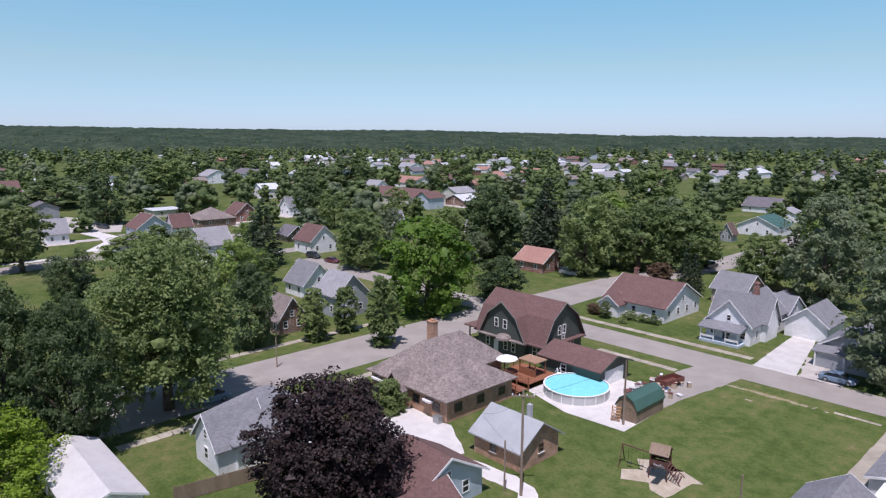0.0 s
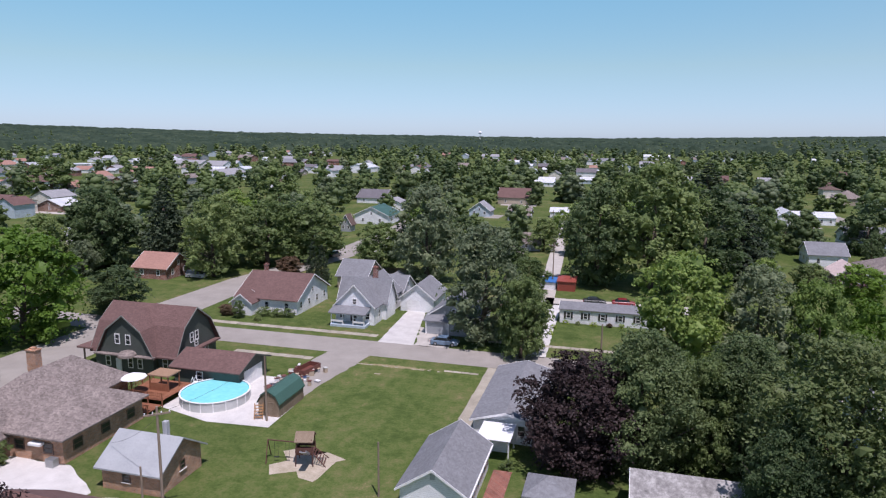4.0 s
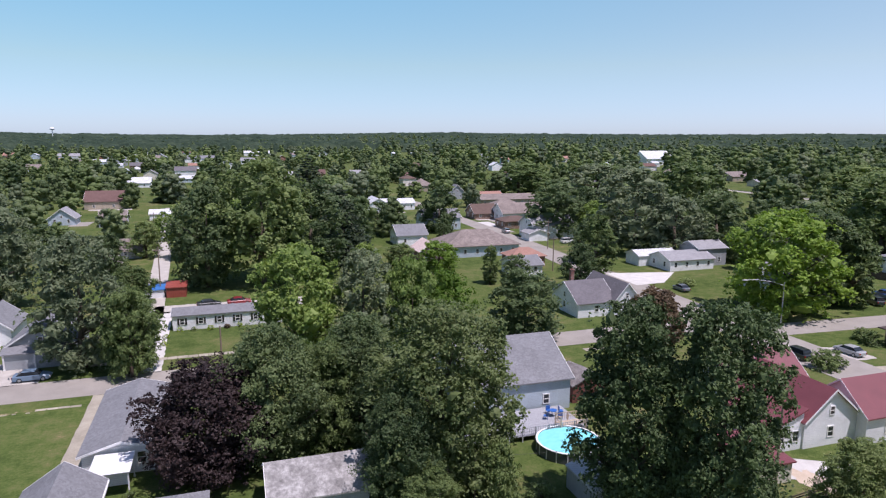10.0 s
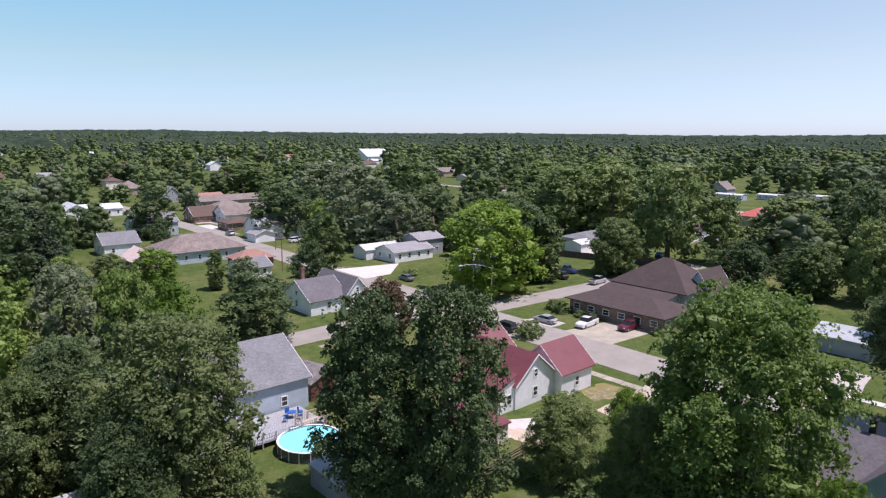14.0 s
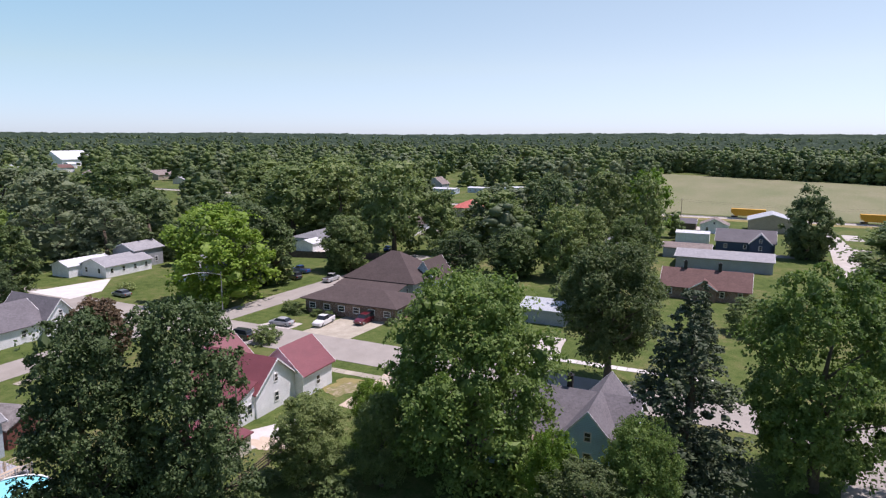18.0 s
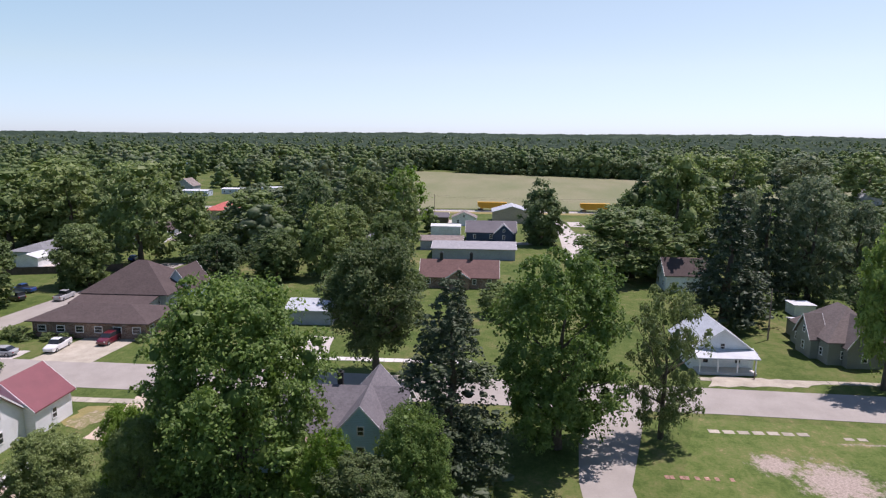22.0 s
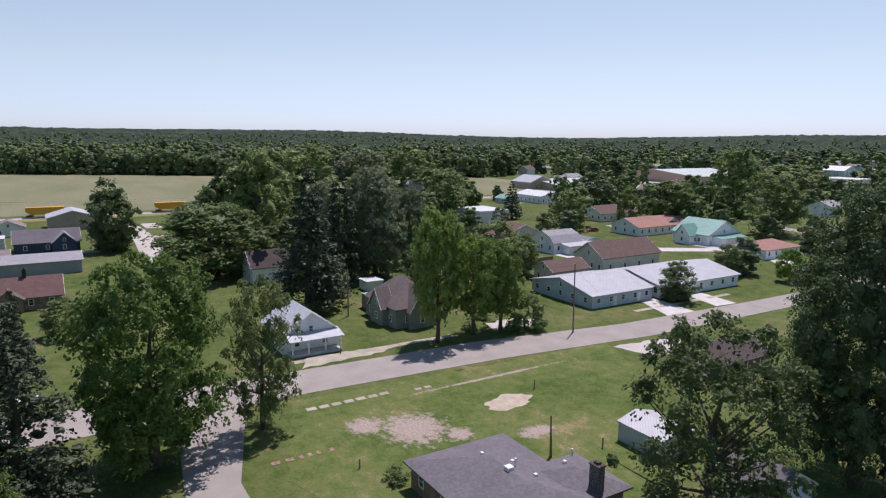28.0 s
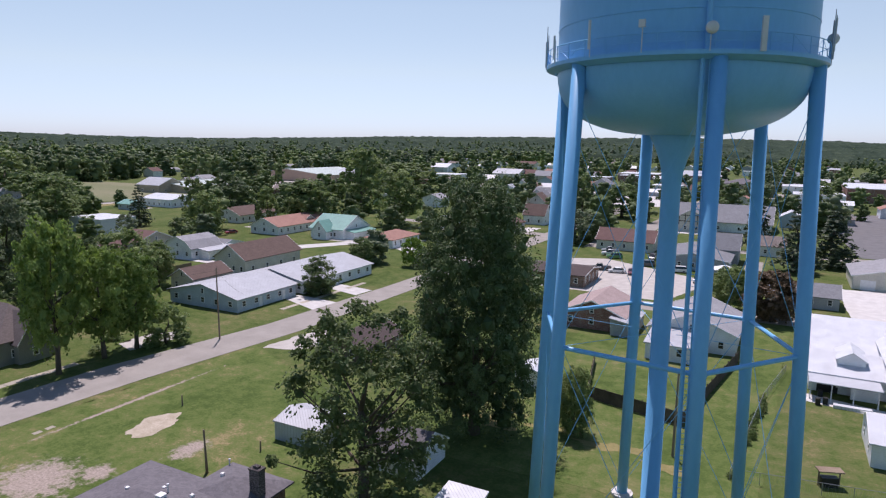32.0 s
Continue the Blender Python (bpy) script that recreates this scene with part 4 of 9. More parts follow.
def window_on(par, x, y, z, side, w=0.95, h=1.35, frame_mat=None, name="window", rails=1):
    """A sash window on a wall: frame with its pane; side: the way it looks (N, S, E, W)."""
    frame_mat = frame_mat or WHITE
    key = (round(w, 2), round(h, 2), frame_mat.name, rails)
    if key not in WIN_CACHE:
        bm = bmesh.new()
        t = 0.11
        gx = [-w / 2, -w / 2 + t, w / 2 - t, w / 2]
        gz = [0, t, h / 2 - 0.03, h / 2 + 0.03, h - t, h] if rails else [0, t, h - t, h]
        lattice(bm, gx, gz, -0.07, 0.0, {(1, 1), (1, 3)} if rails else {(1, 1)})
        fr = bpy.data.meshes.new("window_frame")
        bm.to_mesh(fr)
        bm.free()
        fr.materials.append(frame_mat)
        bm = bmesh.new()
        box(bm, -w / 2 + t * 0.5, -0.035, t * 0.5, w / 2 - t * 0.5, -0.012, h - t * 0.5)
        pn = bpy.data.meshes.new("pane")
        bm.to_mesh(pn)
        bm.free()
        pn.materials.append(GLASS)
        WIN_CACHE[key] = (fr, pn)
    fr, pn = WIN_CACHE[key]
    far = math.hypot(par.location.x, par.location.y) > 170
    if far and key not in FAR_WIN:
        bm = bmesh.new()
        bm.from_mesh(fr)
        k = len(bm.faces)
        bm.from_mesh(pn)
        bm.faces.ensure_lookup_table()
        for f in bm.faces[k:]:
            f.material_index = 1
        both = bpy.data.meshes.new("window")
        bm.to_mesh(both)
        bm.free()
        both.materials.append(frame_mat)
        both.materials.append(GLASS)
        FAR_WIN[key] = both
    o = new(name, FAR_WIN[key] if far else fr)
    o.parent = par
    o.matrix_basis = pose(x, y, z, 0, 0, {"S": 0, "E": 90, "N": 180, "W": 270}[side])
    if far:
        return o
    p = new("pane", pn)
    p.parent = o
    return o


DOOR_CACHE = {}


def door_on(par, x, y, z, side, mat, w=0.95, h=2.05, name="door", panels=2):
    key = (mat.name, w, h, panels)
    if key not in DOOR_CACHE:
        bm = bmesh.new()
        cols = 1 if w < 1.5 else max(2, int(w / 0.8))
        gx, gz = [-w / 2 + w * i / cols for i in range(cols + 1)], [h * i / panels for i in range(panels + 1)]
        lattice(bm, gx, gz, -0.06, 0.0, set())
        front = [f for f in bm.faces if abs(f.calc_center_median().y + 0.06) < 1e-4]
        for f in bmesh.ops.inset_individual(bm, faces=front, thickness=0.09, depth=0)["faces"]:
            pass
        for f in front:
            for v in f.verts:
                v.co.y += 0.03
        me = bpy.data.meshes.new(name)
        bm.to_mesh(me)
        bm.free()
        me.materials.append(mat)
        DOOR_CACHE[key] = me
    o = new(name, DOOR_CACHE[key])
    o.parent = par
    o.matrix_basis = pose(x, y, z, 0, 0, {"S": 0, "E": 90, "N": 180, "W": 270}[side])
    return o


def roof_solid(bm, faces, th=0.16):
    """Slopes given as outlines, thickened downwards, with closed edges."""
    top = {}
    low = {}
    edges = {}

    def vert(d, p, dz):
        k = tuple(round(c, 3) for c in p)
        if k not in d:
            d[k] = bm.verts.new((p[0], p[1], p[2] - dz))
        return k
    for f in faces:
        ks = [vert(top, p, 0) for p in f]
        [vert(low, p, th) for p in f]
        bm.faces.new([top[k] for k in ks])
        bm.faces.new([low[k] for k in ks[::-1]])
        for a, b in zip(ks, ks[1:] + ks[:1]):
            e = (min(a, b), max(a, b))
            edges.setdefault(e, []).append((a, b))
    for e, uses in edges.items():
        if len(uses) == 1:
            a, b = uses[0]
            bm.faces.new((top[b], top[a], low[a], low[b]))


def wing(par, x0, y0, x1, y1, h, ridge, roof, axis, wall, rmat, over=0.45, wins=True, storeys=None, skip="", frame_mat=None, win=(0.95, 1.35), z0=0.0, trim=True, nwin=None, trim_mat=None):
    """Walls and roof of one block of a house, in the world's metres; roof: gable, hip, gambrel, shed_N.., flat."""
    ox, oy = par.location.x, par.location.y
    x0, x1, y0, y1 = x0 - ox, x1 - ox, y0 - oy, y1 - oy
    cx, cy = (x0 + x1) / 2, (y0 + y1) / 2
    bm = bmesh.new()
    if roof == "gable":
        sec = [(-1, z0), (1, z0), (1, h), (0, ridge - 0.17), (-1, h)]
    elif roof == "gambrel":
        zb = h + 0.62 * (ridge - h)
        sec = [(-1, z0), (1, z0), (1, h), (0.62, zb - 0.15), (0, ridge - 0.17), (-0.62, zb - 0.15), (-1, h)]
    else:
        sec = [(-1, z0), (1, z0), (1, h), (-1, h)]
        if roof.startswith("shed"):
            hi = {"E": 1, "N": 1, "W": -1, "S": -1}[roof[-1]]
            sec = [(-1, z0), (1, z0), (1, (ridge if hi > 0 else h) - 0.1), (-1, (ridge if hi < 0 else h) - 0.1)]
            axis = "y" if roof[-1] in "EW" else "x"
    if axis == "x":
        ends = [[bm.verts.new((xx, cy + s * (y1 - y0) / 2, z)) for s, z in sec] for xx in (x0, x1)]
    else:
        ends = [[bm.verts.new((cx + s * (x1 - x0) / 2, yy, z)) for s, z in sec] for yy in (y0, y1)]
    bm.faces.new(ends[0])
    bm.faces.new(ends[1][::-1])
    n = len(sec)
    for i in range(n):
        j = (i + 1) % n
        bm.faces.new((ends[0][i], ends[1][i], ends[1][j], ends[0][j]))
    bmesh.ops.recalc_face_normals(bm, faces=bm.faces[:])
    part("wall", bm, wall, par)
    # roof
    bm = bmesh.new()
    X0, X1, Y0, Y1 = x0 - over, x1 + over, y0 - over, y1 + over
    if roof == "gable":
        half = (y1 - y0) / 2 if axis == "x" else (x1 - x0) / 2
        drop = (ridge - h) / half * over
        ze = h + 0.06 - drop
        if axis == "x":
            fs = [[(X0, Y0, ze), (X1, Y0, ze), (X1, cy, ridge), (X0, cy, ridge)], [(X0, cy, ridge), (X1, cy, ridge), (X1, Y1, ze), (X0, Y1, ze)]]
        else:
            fs = [[(X0, Y1, ze), (X0, Y0, ze), (cx, Y0, ridge), (cx, Y1, ridge)], [(cx, Y1, ridge), (cx, Y0, ridge), (X1, Y0, ze), (X1, Y1, ze)]]
    elif roof == "gambrel":
        zb = h + 0.62 * (ridge - h)
        if axis == "x":
            ya, yb = cy - 0.62 * (y1 - y0) / 2 - 0.1, cy + 0.62 * (y1 - y0) / 2 + 0.1
            rows = [(Y0, h - 0.25), (ya, zb), (cy, ridge), (yb, zb), (Y1, h - 0.25)]
            fs = [[(X0, a[0], a[1]), (X1, a[0], a[1]), (X1, b[0], b[1]), (X0, b[0], b[1])] for a, b in zip(rows, rows[1:])]
        else:
            xa, xb = cx - 0.62 * (x1 - x0) / 2 - 0.1, cx + 0.62 * (x1 - x0) / 2 + 0.1
            rows = [(X0, h - 0.25), (xa, zb), (cx, ridge), (xb, zb), (X1, h - 0.25)]
            fs = [[(a[0], Y1, a[1]), (a[0], Y0, a[1]), (b[0], Y0, b[1]), (b[0], Y1, b[1])] for a, b in zip(rows, rows[1:])]
    elif roof == "hip":
        ze = h + 0.05
        if axis == "x":
            k = min((Y1 - Y0) / 2, (X1 - X0) / 2 - 0.02)
            a, b = (X0 + k, cy, ridge), (X1 - k, cy, ridge)
            c = [(X0, Y0, ze), (X1, Y0, ze), (X1, Y1, ze), (X0, Y1, ze)]
            fs = [[c[0], c[1], b, a], [c[1], c[2], b], [c[2], c[3], a, b], [c[3], c[0], a]]
        else:
            k = min((X1 - X0) / 2, (Y1 - Y0) / 2 - 0.02)
            a, b = (cx, Y0 + k, ridge), (cx, Y1 - k, ridge)
            c = [(X0, Y0, ze), (X1, Y0, ze), (X1, Y1, ze), (X0, Y1, ze)]
            fs = [[c[0], c[1], a], [c[1], c[2], b, a], [c[2], c[3], b], [c[3], c[0], a, b]]
    elif roof.startswith("shed"):
        zl, zh = h + 0.05, ridge + 0.05
        zz = {"E": (zl, zh, zh, zl), "W": (zh, zl, zl, zh), "N": (zl, zl, zh, zh), "S": (zh, zh, zl, zl)}[roof[-1]]
        fs = [[(X0, Y0, zz[0]), (X1, Y0, zz[1]), (X1, Y1, zz[2]), (X0, Y1, zz[3])]]
    else:
        fs = [[(X0, Y0, h + 0.12), (X1, Y0, h + 0.12), (X1, Y1, h + 0.12), (X0, Y1, h + 0.12)]]
    roof_solid(bm, fs)
    rf = part("roof", bm, rmat, par)
    if trim and roof in ("gable", "gambrel"):
        if roof == "gable":
            half = (y1 - y0) / 2 if axis == "x" else (x1 - x0) / 2
            ze = h + 0.06 - (ridge - h) / half * over
            rake = ((Y0, ze), (cy, ridge), (Y1, ze)) if axis == "x" else ((X0, ze), (cx, ridge), (X1, ze))
        else:
            rake = rows
        for end in (0, 1):
            bm = bmesh.new()
            if axis == "x":
                xx = X0 - 0.03 if end == 0 else X1 + 0.03
                out = [Vector((xx, q, z + 0.02)) for q, z in rake]
                w = Vector((0.025, 0, 0))
            else:
                yy = Y0 - 0.03 if end == 0 else Y1 + 0.03
                out = [Vector((q, yy, z + 0.02)) for q, z in rake]
                w = Vector((0, 0.025, 0))
            dn = Vector((0, 0, -0.24))
            fa = [[bm.verts.new(p + q + o) for p in out] for q in (-w, w) for o in (Vector(), dn)]
            for i in range(len(out) - 1):
                for a, b in ((0, 1), (1, 3), (3, 2), (2, 0)):
                    bm.faces.new((fa[a][i], fa[a][i + 1], fa[b][i + 1], fa[b][i]))
            for i in (0, len(out) - 1):
                bm.faces.new((fa[0][i], fa[1][i], fa[3][i], fa[2][i]))
            bmesh.ops.recalc_face_normals(bm, faces=bm.faces[:])
            part("bargeboard", bm, trim_mat or WHITE, rf)
    # windows
    if wins:
        st = storeys or (2 if h > 4.6 else 1)
        for side in "SENW":
            if side in skip:
                continue
            ln = (x1 - x0) if side in "SN" else (y1 - y0)
            k = nwin or max(1, int(ln / 3.3))
            for s in range(st):
                zb = z0 + 0.95 + s * 2.75
                if zb + win[1] > h + 0.05:
                    continue
                for i in range(k):
                    q = (i + 0.5) / k * ln - ln / 2
                    p = {"S": (cx + q, y0), "N": (cx - q, y1), "E": (x1, cy + q), "W": (x0, cy - q)}[side]
                    window_on(par, p[0], p[1], zb, side, *win, frame_mat)
            # a gable window
            if roof in ("gable", "gambrel") and ((axis == "x" and side in "EW") or (axis == "y" and side in "SN")) and ridge - h > 1.9:
                p = {"S": (cx, y0), "N": (cx, y1), "E": (x1, cy), "W": (x0, cy)}[side]
                window_on(par, p[0], p[1], h + 0.05, side, 0.8, 1.1, frame_mat)
    HOUSE_SPOTS.append((cx + ox, cy + oy, max(x1 - x0, y1 - y0) / 2 + 1.0))


def house(x0, y0, x1, y1, h, ridge, roof, axis, wall, rmat, label, name="house", category="house", group="", **kw):
    par = thing(name, (x0 + x1) / 2, (y0 + y1) / 2, 0, 0, label, category, group)
    wing(par, x0, y0, x1, y1, h, ridge, roof, axis, wall, rmat, **kw)
    return par


def chimney(par, x, y, z0, z1, mat, w=0.7, d=0.7):
    bm = bmesh.new()
    x, y = x - par.location.x, y - par.location.y
    box(bm, x - w / 2, y - d / 2, z0, x + w / 2, y + d / 2, z1)
    box(bm, x - w / 2 - 0.08, y - d / 2 - 0.08, z1, x + w / 2 + 0.08, y + d / 2 + 0.08, z1 + 0.14)
    box(bm, x - w / 4, y - d / 4, z1 + 0.14, x + w / 4, y + d / 4, z1 + 0.36)
    return part("chimney", bm, mat, par)


def posts(par, pts, h, mat, r=0.09, name="porch_post"):
    for x, y in pts:
        bm = bmesh.new()
        x, y = x - par.location.x, y - par.location.y
        box(bm, x - r, y - r, 0, x + r, y + r, h)
        box(bm, x - r * 1.5, y - r * 1.5, h - 0.12, x + r * 1.5, y + r * 1.5, h)
        box(bm, x - r * 1.5, y - r * 1.5, 0, x + r * 1.5, y + r * 1.5, 0.2)
        part(name, bm, mat, par)


def block(par, name, x0, y0, z0, x1, y1, z1, mat, label="", bevel=0.03):
    bm = bmesh.new()
    ox, oy = par.location.x, par.location.y
    box(bm, x0 - ox, y0 - oy, z0, x1 - ox, y1 - oy, z1)
    if bevel:
        bmesh.ops.bevel(bm, geom=bm.edges[:], offset=bevel, segments=1, affect="EDGES")
    return part(name, bm, mat, par, label)


S_GREY = shingle("grey", (0.20, 0.205, 0.215))
S_LIGHT = shingle("light_grey", (0.29, 0.29, 0.30))
S_DARK = shingle("dark_grey", (0.150, 0.142, 0.152))
S_BROWN = shingle("brown", (0.135, 0.095, 0.080))
S_MAROON = shingle("maroon", (0.150, 0.092, 0.082))
S_TAUPE = shingle("taupe", (0.225, 0.190, 0.172), 1.2)
S_PINK = shingle("salmon", (0.34, 0.195, 0.155))
S_GREYBROWN = shingle("grey_brown", (0.155, 0.130, 0.122))
S_DKBROWN = shingle("dark_brown", (0.085, 0.066, 0.062))
M_RED = ribbed("red", (0.200, 0.062, 0.070))
M_WHITE = ribbed("white", (0.62, 0.64, 0.66))
M_GREEN = ribbed("green", (0.055, 0.125, 0.098))
M_TEAL = ribbed("teal", (0.17, 0.36, 0.30))
M_SILVER = ribbed("silver", (0.44, 0.45, 0.465), metal=0.0)
M_GREYBLUE = ribbed("grey_blue", (0.45, 0.48, 0.50))
W_WHITE = siding("white", (0.84, 0.85, 0.86))
W_CREAM = siding("cream", (0.66, 0.63, 0.55))
W_BLUE = siding("pale_blue", (0.48, 0.56, 0.62))
W_TEAL = siding("blue_teal", (0.50, 0.70, 0.80))
W_NAVY = siding("navy", (0.045, 0.070, 0.120))
W_GREEN = siding("dark_green", (0.085, 0.098, 0.086))
W_GREY = siding("grey", (0.36, 0.38, 0.40))
W_TAN = siding("tan", (0.42, 0.36, 0.28))
W_BROWN = siding("brown", (0.16, 0.12, 0.09))
W_GREYGREEN = siding("grey_green", (0.24, 0.25, 0.22))
W_BEIGE = siding("beige", (0.52, 0.47, 0.38))
B_ORANGE = brick("orange", (0.44, 0.235, 0.135))
B_BROWN = brick("brown", (0.22, 0.12, 0.08))
B_RED = brick("red", (0.26, 0.10, 0.07))
# ---- water tower ----
BLUE = noise_mat("tower_blue_paint", (0.150, 0.430, 0.720), (0.190, 0.500, 0.800), scale=0.12, fine=3.0, rough=0.42, bump=0.04, bump_d=0.01, stretch=(1, 1, 0.35), spec=0.4)
ANTENNA = plain("antenna_plastic", (0.62, 0.62, 0.60), rough=0.5)
TX, TY = 7.71, -52.03


def water_tower():
    par = thing("water_tower", TX, TY, 0, 0, "tall sky-blue painted steel water tower on six legs with antennas", "water tower")
    RT, RC, ZC = 8.80, 9.62, 39.55
    bm = bmesh.new()
    prof = [(RT * math.sin(a) ** 0.76, ZC - 4.85 * max(0.0, math.cos(a)) ** 0.76) for a in [i * math.pi / 2 / 20 for i in range(21)]]
    prof[0] = (0.0, ZC - 4.85)
    prof += [(RT, ZC + 0.8 * i) for i in range(1, 10)]
    prof += [(RT * math.cos(a), ZC + 7.5 + 4.4 * math.sin(a)) for a in [i * math.pi / 2 / 10 for i in range(1, 10)]] + [(0.0, ZC + 11.9)]
    lathe(bm, prof, 72)
    tank = part("tank", bm, BLUE, par, smooth=True)
    bm = bmesh.new()
    lathe(bm, [(RT - 0.02, ZC + 2.60), (RT + 0.04, ZC + 2.62), (RT + 0.04, ZC + 2.69), (RT - 0.02, ZC + 2.71)], 72)
    part("weld_seam", bm, BLUE, tank)
    bm = bmesh.new()
    lathe(bm, [(RT - 0.05, ZC - 0.35), (RT + 0.15, ZC - 0.42), (RC - 0.02, ZC - 0.16), (RC, ZC - 0.16), (RC, ZC + 0.10), (RT - 0.05, ZC + 0.06)], 72)
    cat = part("catwalk", bm, BLUE, par)
    # railing: posts, rails and lattice
    for k, z in enumerate((ZC + 1.15, ZC + 0.62)):
        bm = bmesh.new()
        r = 0.035 if k == 0 else 0.02
        n = 72
        ring = [[bm.verts.new(((RC - 0.08 + r * math.cos(b)) * math.cos(i * math.tau / n), (RC - 0.08 + r * math.cos(b)) * math.sin(i * math.tau / n), z + r * math.sin(b))) for b in (0, 1.57, 3.14, 4.71)] for i in range(n)]
        for i in range(n):
            a, b = ring[i], ring[(i + 1) % n]
            for j in range(4):
                bm.faces.new((a[j], b[j], b[(j + 1) % 4], a[(j + 1) % 4]))
        part("rail", bm, BLUE, cat)
    n = 36
    bm = bmesh.new()
    tube(bm, (0, 0, 0.08), (0, 0, 1.15), 0.03, n=6)
    post = None
    for i in range(n):
        a = i * math.tau / n
        m = Matrix.Translation(((RC - 0.08) * math.cos(a), (RC - 0.08) * math.sin(a), ZC))
        if post is None:
            post = part("rail_post", bm, BLUE, cat)
            post.matrix_basis = m
        else:
            again("rail_post", post, cat, m)
    bm = bmesh.new()
    for i in range(n):
        a, b = i * math.tau / n, (i + 1) * math.tau / n
        za, zb = (0.1, 1.1) if i % 2 else (1.1, 0.1)
        tube(bm, ((RC - 0.08) * math.cos(a), (RC - 0.08) * math.sin(a), ZC + za), ((RC - 0.08) * math.cos(b), (RC - 0.08) * math.sin(b), ZC + zb), 0.014, n=4)
    part("rail_lattice", bm, BLUE, cat)
    # riser with a flared head
    bm = bmesh.new()
    lathe(bm, [(1.35, 0.0), (1.35, 0.5), (0.72, 0.55), (0.70, 31.0), (0.78, 32.0), (1.0, 32.9), (1.35, 33.8), (1.75, 34.6), (1.8, 35.2)], 32)
    part("riser", bm, BLUE, par, smooth=True)
    # legs
    az = math.atan2(TY, TX)
    u = Vector((-math.cos(az), -math.sin(az)))
    rt = Vector((math.sin(az), -math.cos(az)))
    a0 = math.atan2(u.y, u.x)
    first = math.radians(14.4)
    dirs = []
    for k in range(6):
        th = first + k * math.pi / 3
        d = u * math.cos(th) + rt * math.sin(th)
        dirs.append(d)
        bm = bmesh.new()
        b, t = d * 10.4, d * 8.95
        tube(bm, (b.x, b.y, 0.3), (t.x, t.y, ZC + 0.0), 0.50, 0.50, 20)
        leg = part("leg", bm, BLUE, par, smooth=True)
        bm = bmesh.new()
        box(bm, b.x - 0.75, b.y - 0.75, 0.28, b.x + 0.75, b.y + 0.75, 0.36)
        lathe(bm, [(1.05, -0.2), (1.05, 0.28), (0.0, 0.28)], 16, b.x, b.y)
        part("footing", bm, CONCRETE, leg, "round pale concrete footing")
    # struts and rods between the legs
    def at(d, z):
        r = 10.4 + (8.95 - 10.4) * z / ZC
        return Vector((d.x * r, d.y * r, z))
    for k in range(6):
        p, q = dirs[k], dirs[(k + 1) % 6]
        bm = bmesh.new()
        tube(bm, at(p, 19.6), at(q, 19.6), 0.17, 0.17, 10)
        st = part("strut", bm, BLUE, par)
        for za, zb in ((1.2, 19.2), (20.0, 37.2)):
            for s, e in ((p, q), (q, p)):
                bm = bmesh.new()
                tube(bm, at(s, za), at(e, zb), 0.024, 0.024, 5)
                part("tie_rod", bm, BLUE, par)
        bm = bmesh.new()
        tube(bm, at(p, 19.6), (at(p, 19.6) * 0.12 + Vector((0, 0, 19.6 * 0.88))), 0.02, 0.02, 5)
        part("spoke_rod", bm, BLUE, par)
    # ladder with a cable pipe along the front leg and up the tank
    d = dirs[0]
    side = Vector((-d.y, d.x, 0))
    bm = bmesh.new()
    for s in (-0.55, -0.85):
        tube(bm, at(d, 1.5) + side * s, at(d, ZC) + side * s, 0.04, 0.04, 6)
    for i in range(100):
        z = 2 + i * 0.37
        if z < ZC - 0.3:
            tube(bm, at(d, z) + side * -0.55, at(d, z) + side * -0.85, 0.018, 0.018, 4)
    part("ladder", bm, BLUE, par)
    bm = bmesh.new()
    tube(bm, at(d, 0.4) + side * -1.0, at(d, ZC) + side * -1.0, 0.11, 0.11, 8)
    part("overflow_pipe", bm, BLUE, par)
    bm = bmesh.new()
    o = Vector((d.x, d.y, 0)) * (RT + 0.14) + side * -0.75
    tube(bm, o + Vector((0, 0, ZC)), o + Vector((0, 0, ZC + 7.2)), 0.17, 0.17, 10)
    part("cable_pipe", bm, BLUE, tank)
    # antennas round the catwalk
    def around(th):
        dd = u * math.cos(th) + rt * math.sin(th)
        return dd, Vector((dd.x, dd.y, 0)) * (RC - 0.02)
    for th, kind, z, hgt in ((-1.52, "panel", 0.2, 1.9), (-1.50, "whip", 0.0, 3.2), (-1.05, "small", 0.3, 1.6), (-0.62, "small", 0.5, 1.8), (-0.24, "box", 1.5, 0.45), (0.17, "dish", 0.9, 0.9), (0.49, "panel", 0.0, 2.0), (1.50, "whip", 0.0, 3.6), (1.54, "side_dish", 1.3, 0.9), (1.50, "panel", 0.8, 2.2), (1.36, "whip", 0.2, 2.8)):
        dd, o = around(th)
        rz = math.degrees(math.atan2(dd.y, dd.x))
        m = Matrix.Translation(o + Vector((0, 0, ZC))) @ pose(0, 0, 0, 0, 0, rz)
        bm = bmesh.new()
        tube(bm, (0, 0, 0), (0, 0, z + hgt * 0.8), 0.035, n=6)
        if kind == "panel":
            v = box(bm, 0.06, -0.17, z, 0.2, 0.17, z + hgt)
        elif kind == "whip":
            tube(bm, (0.08, 0.12, z), (0.08, 0.12, z + hgt), 0.05, 0.03, 6)
        elif kind == "small":
            box(bm, 0.04, -0.08, z, 0.14, 0.08, z + hgt)
        elif kind == "box":
            box(bm, 0.02, -0.2, z, 0.2, 0.2, z + hgt)
        else:
            tmp = bmesh.new()
            lathe(tmp, [(0.0, 0.0), (0.34, 0.0), (0.37, 0.05), (0.36, 0.22), (0.25, 0.30), (0.0, 0.33)], 24)
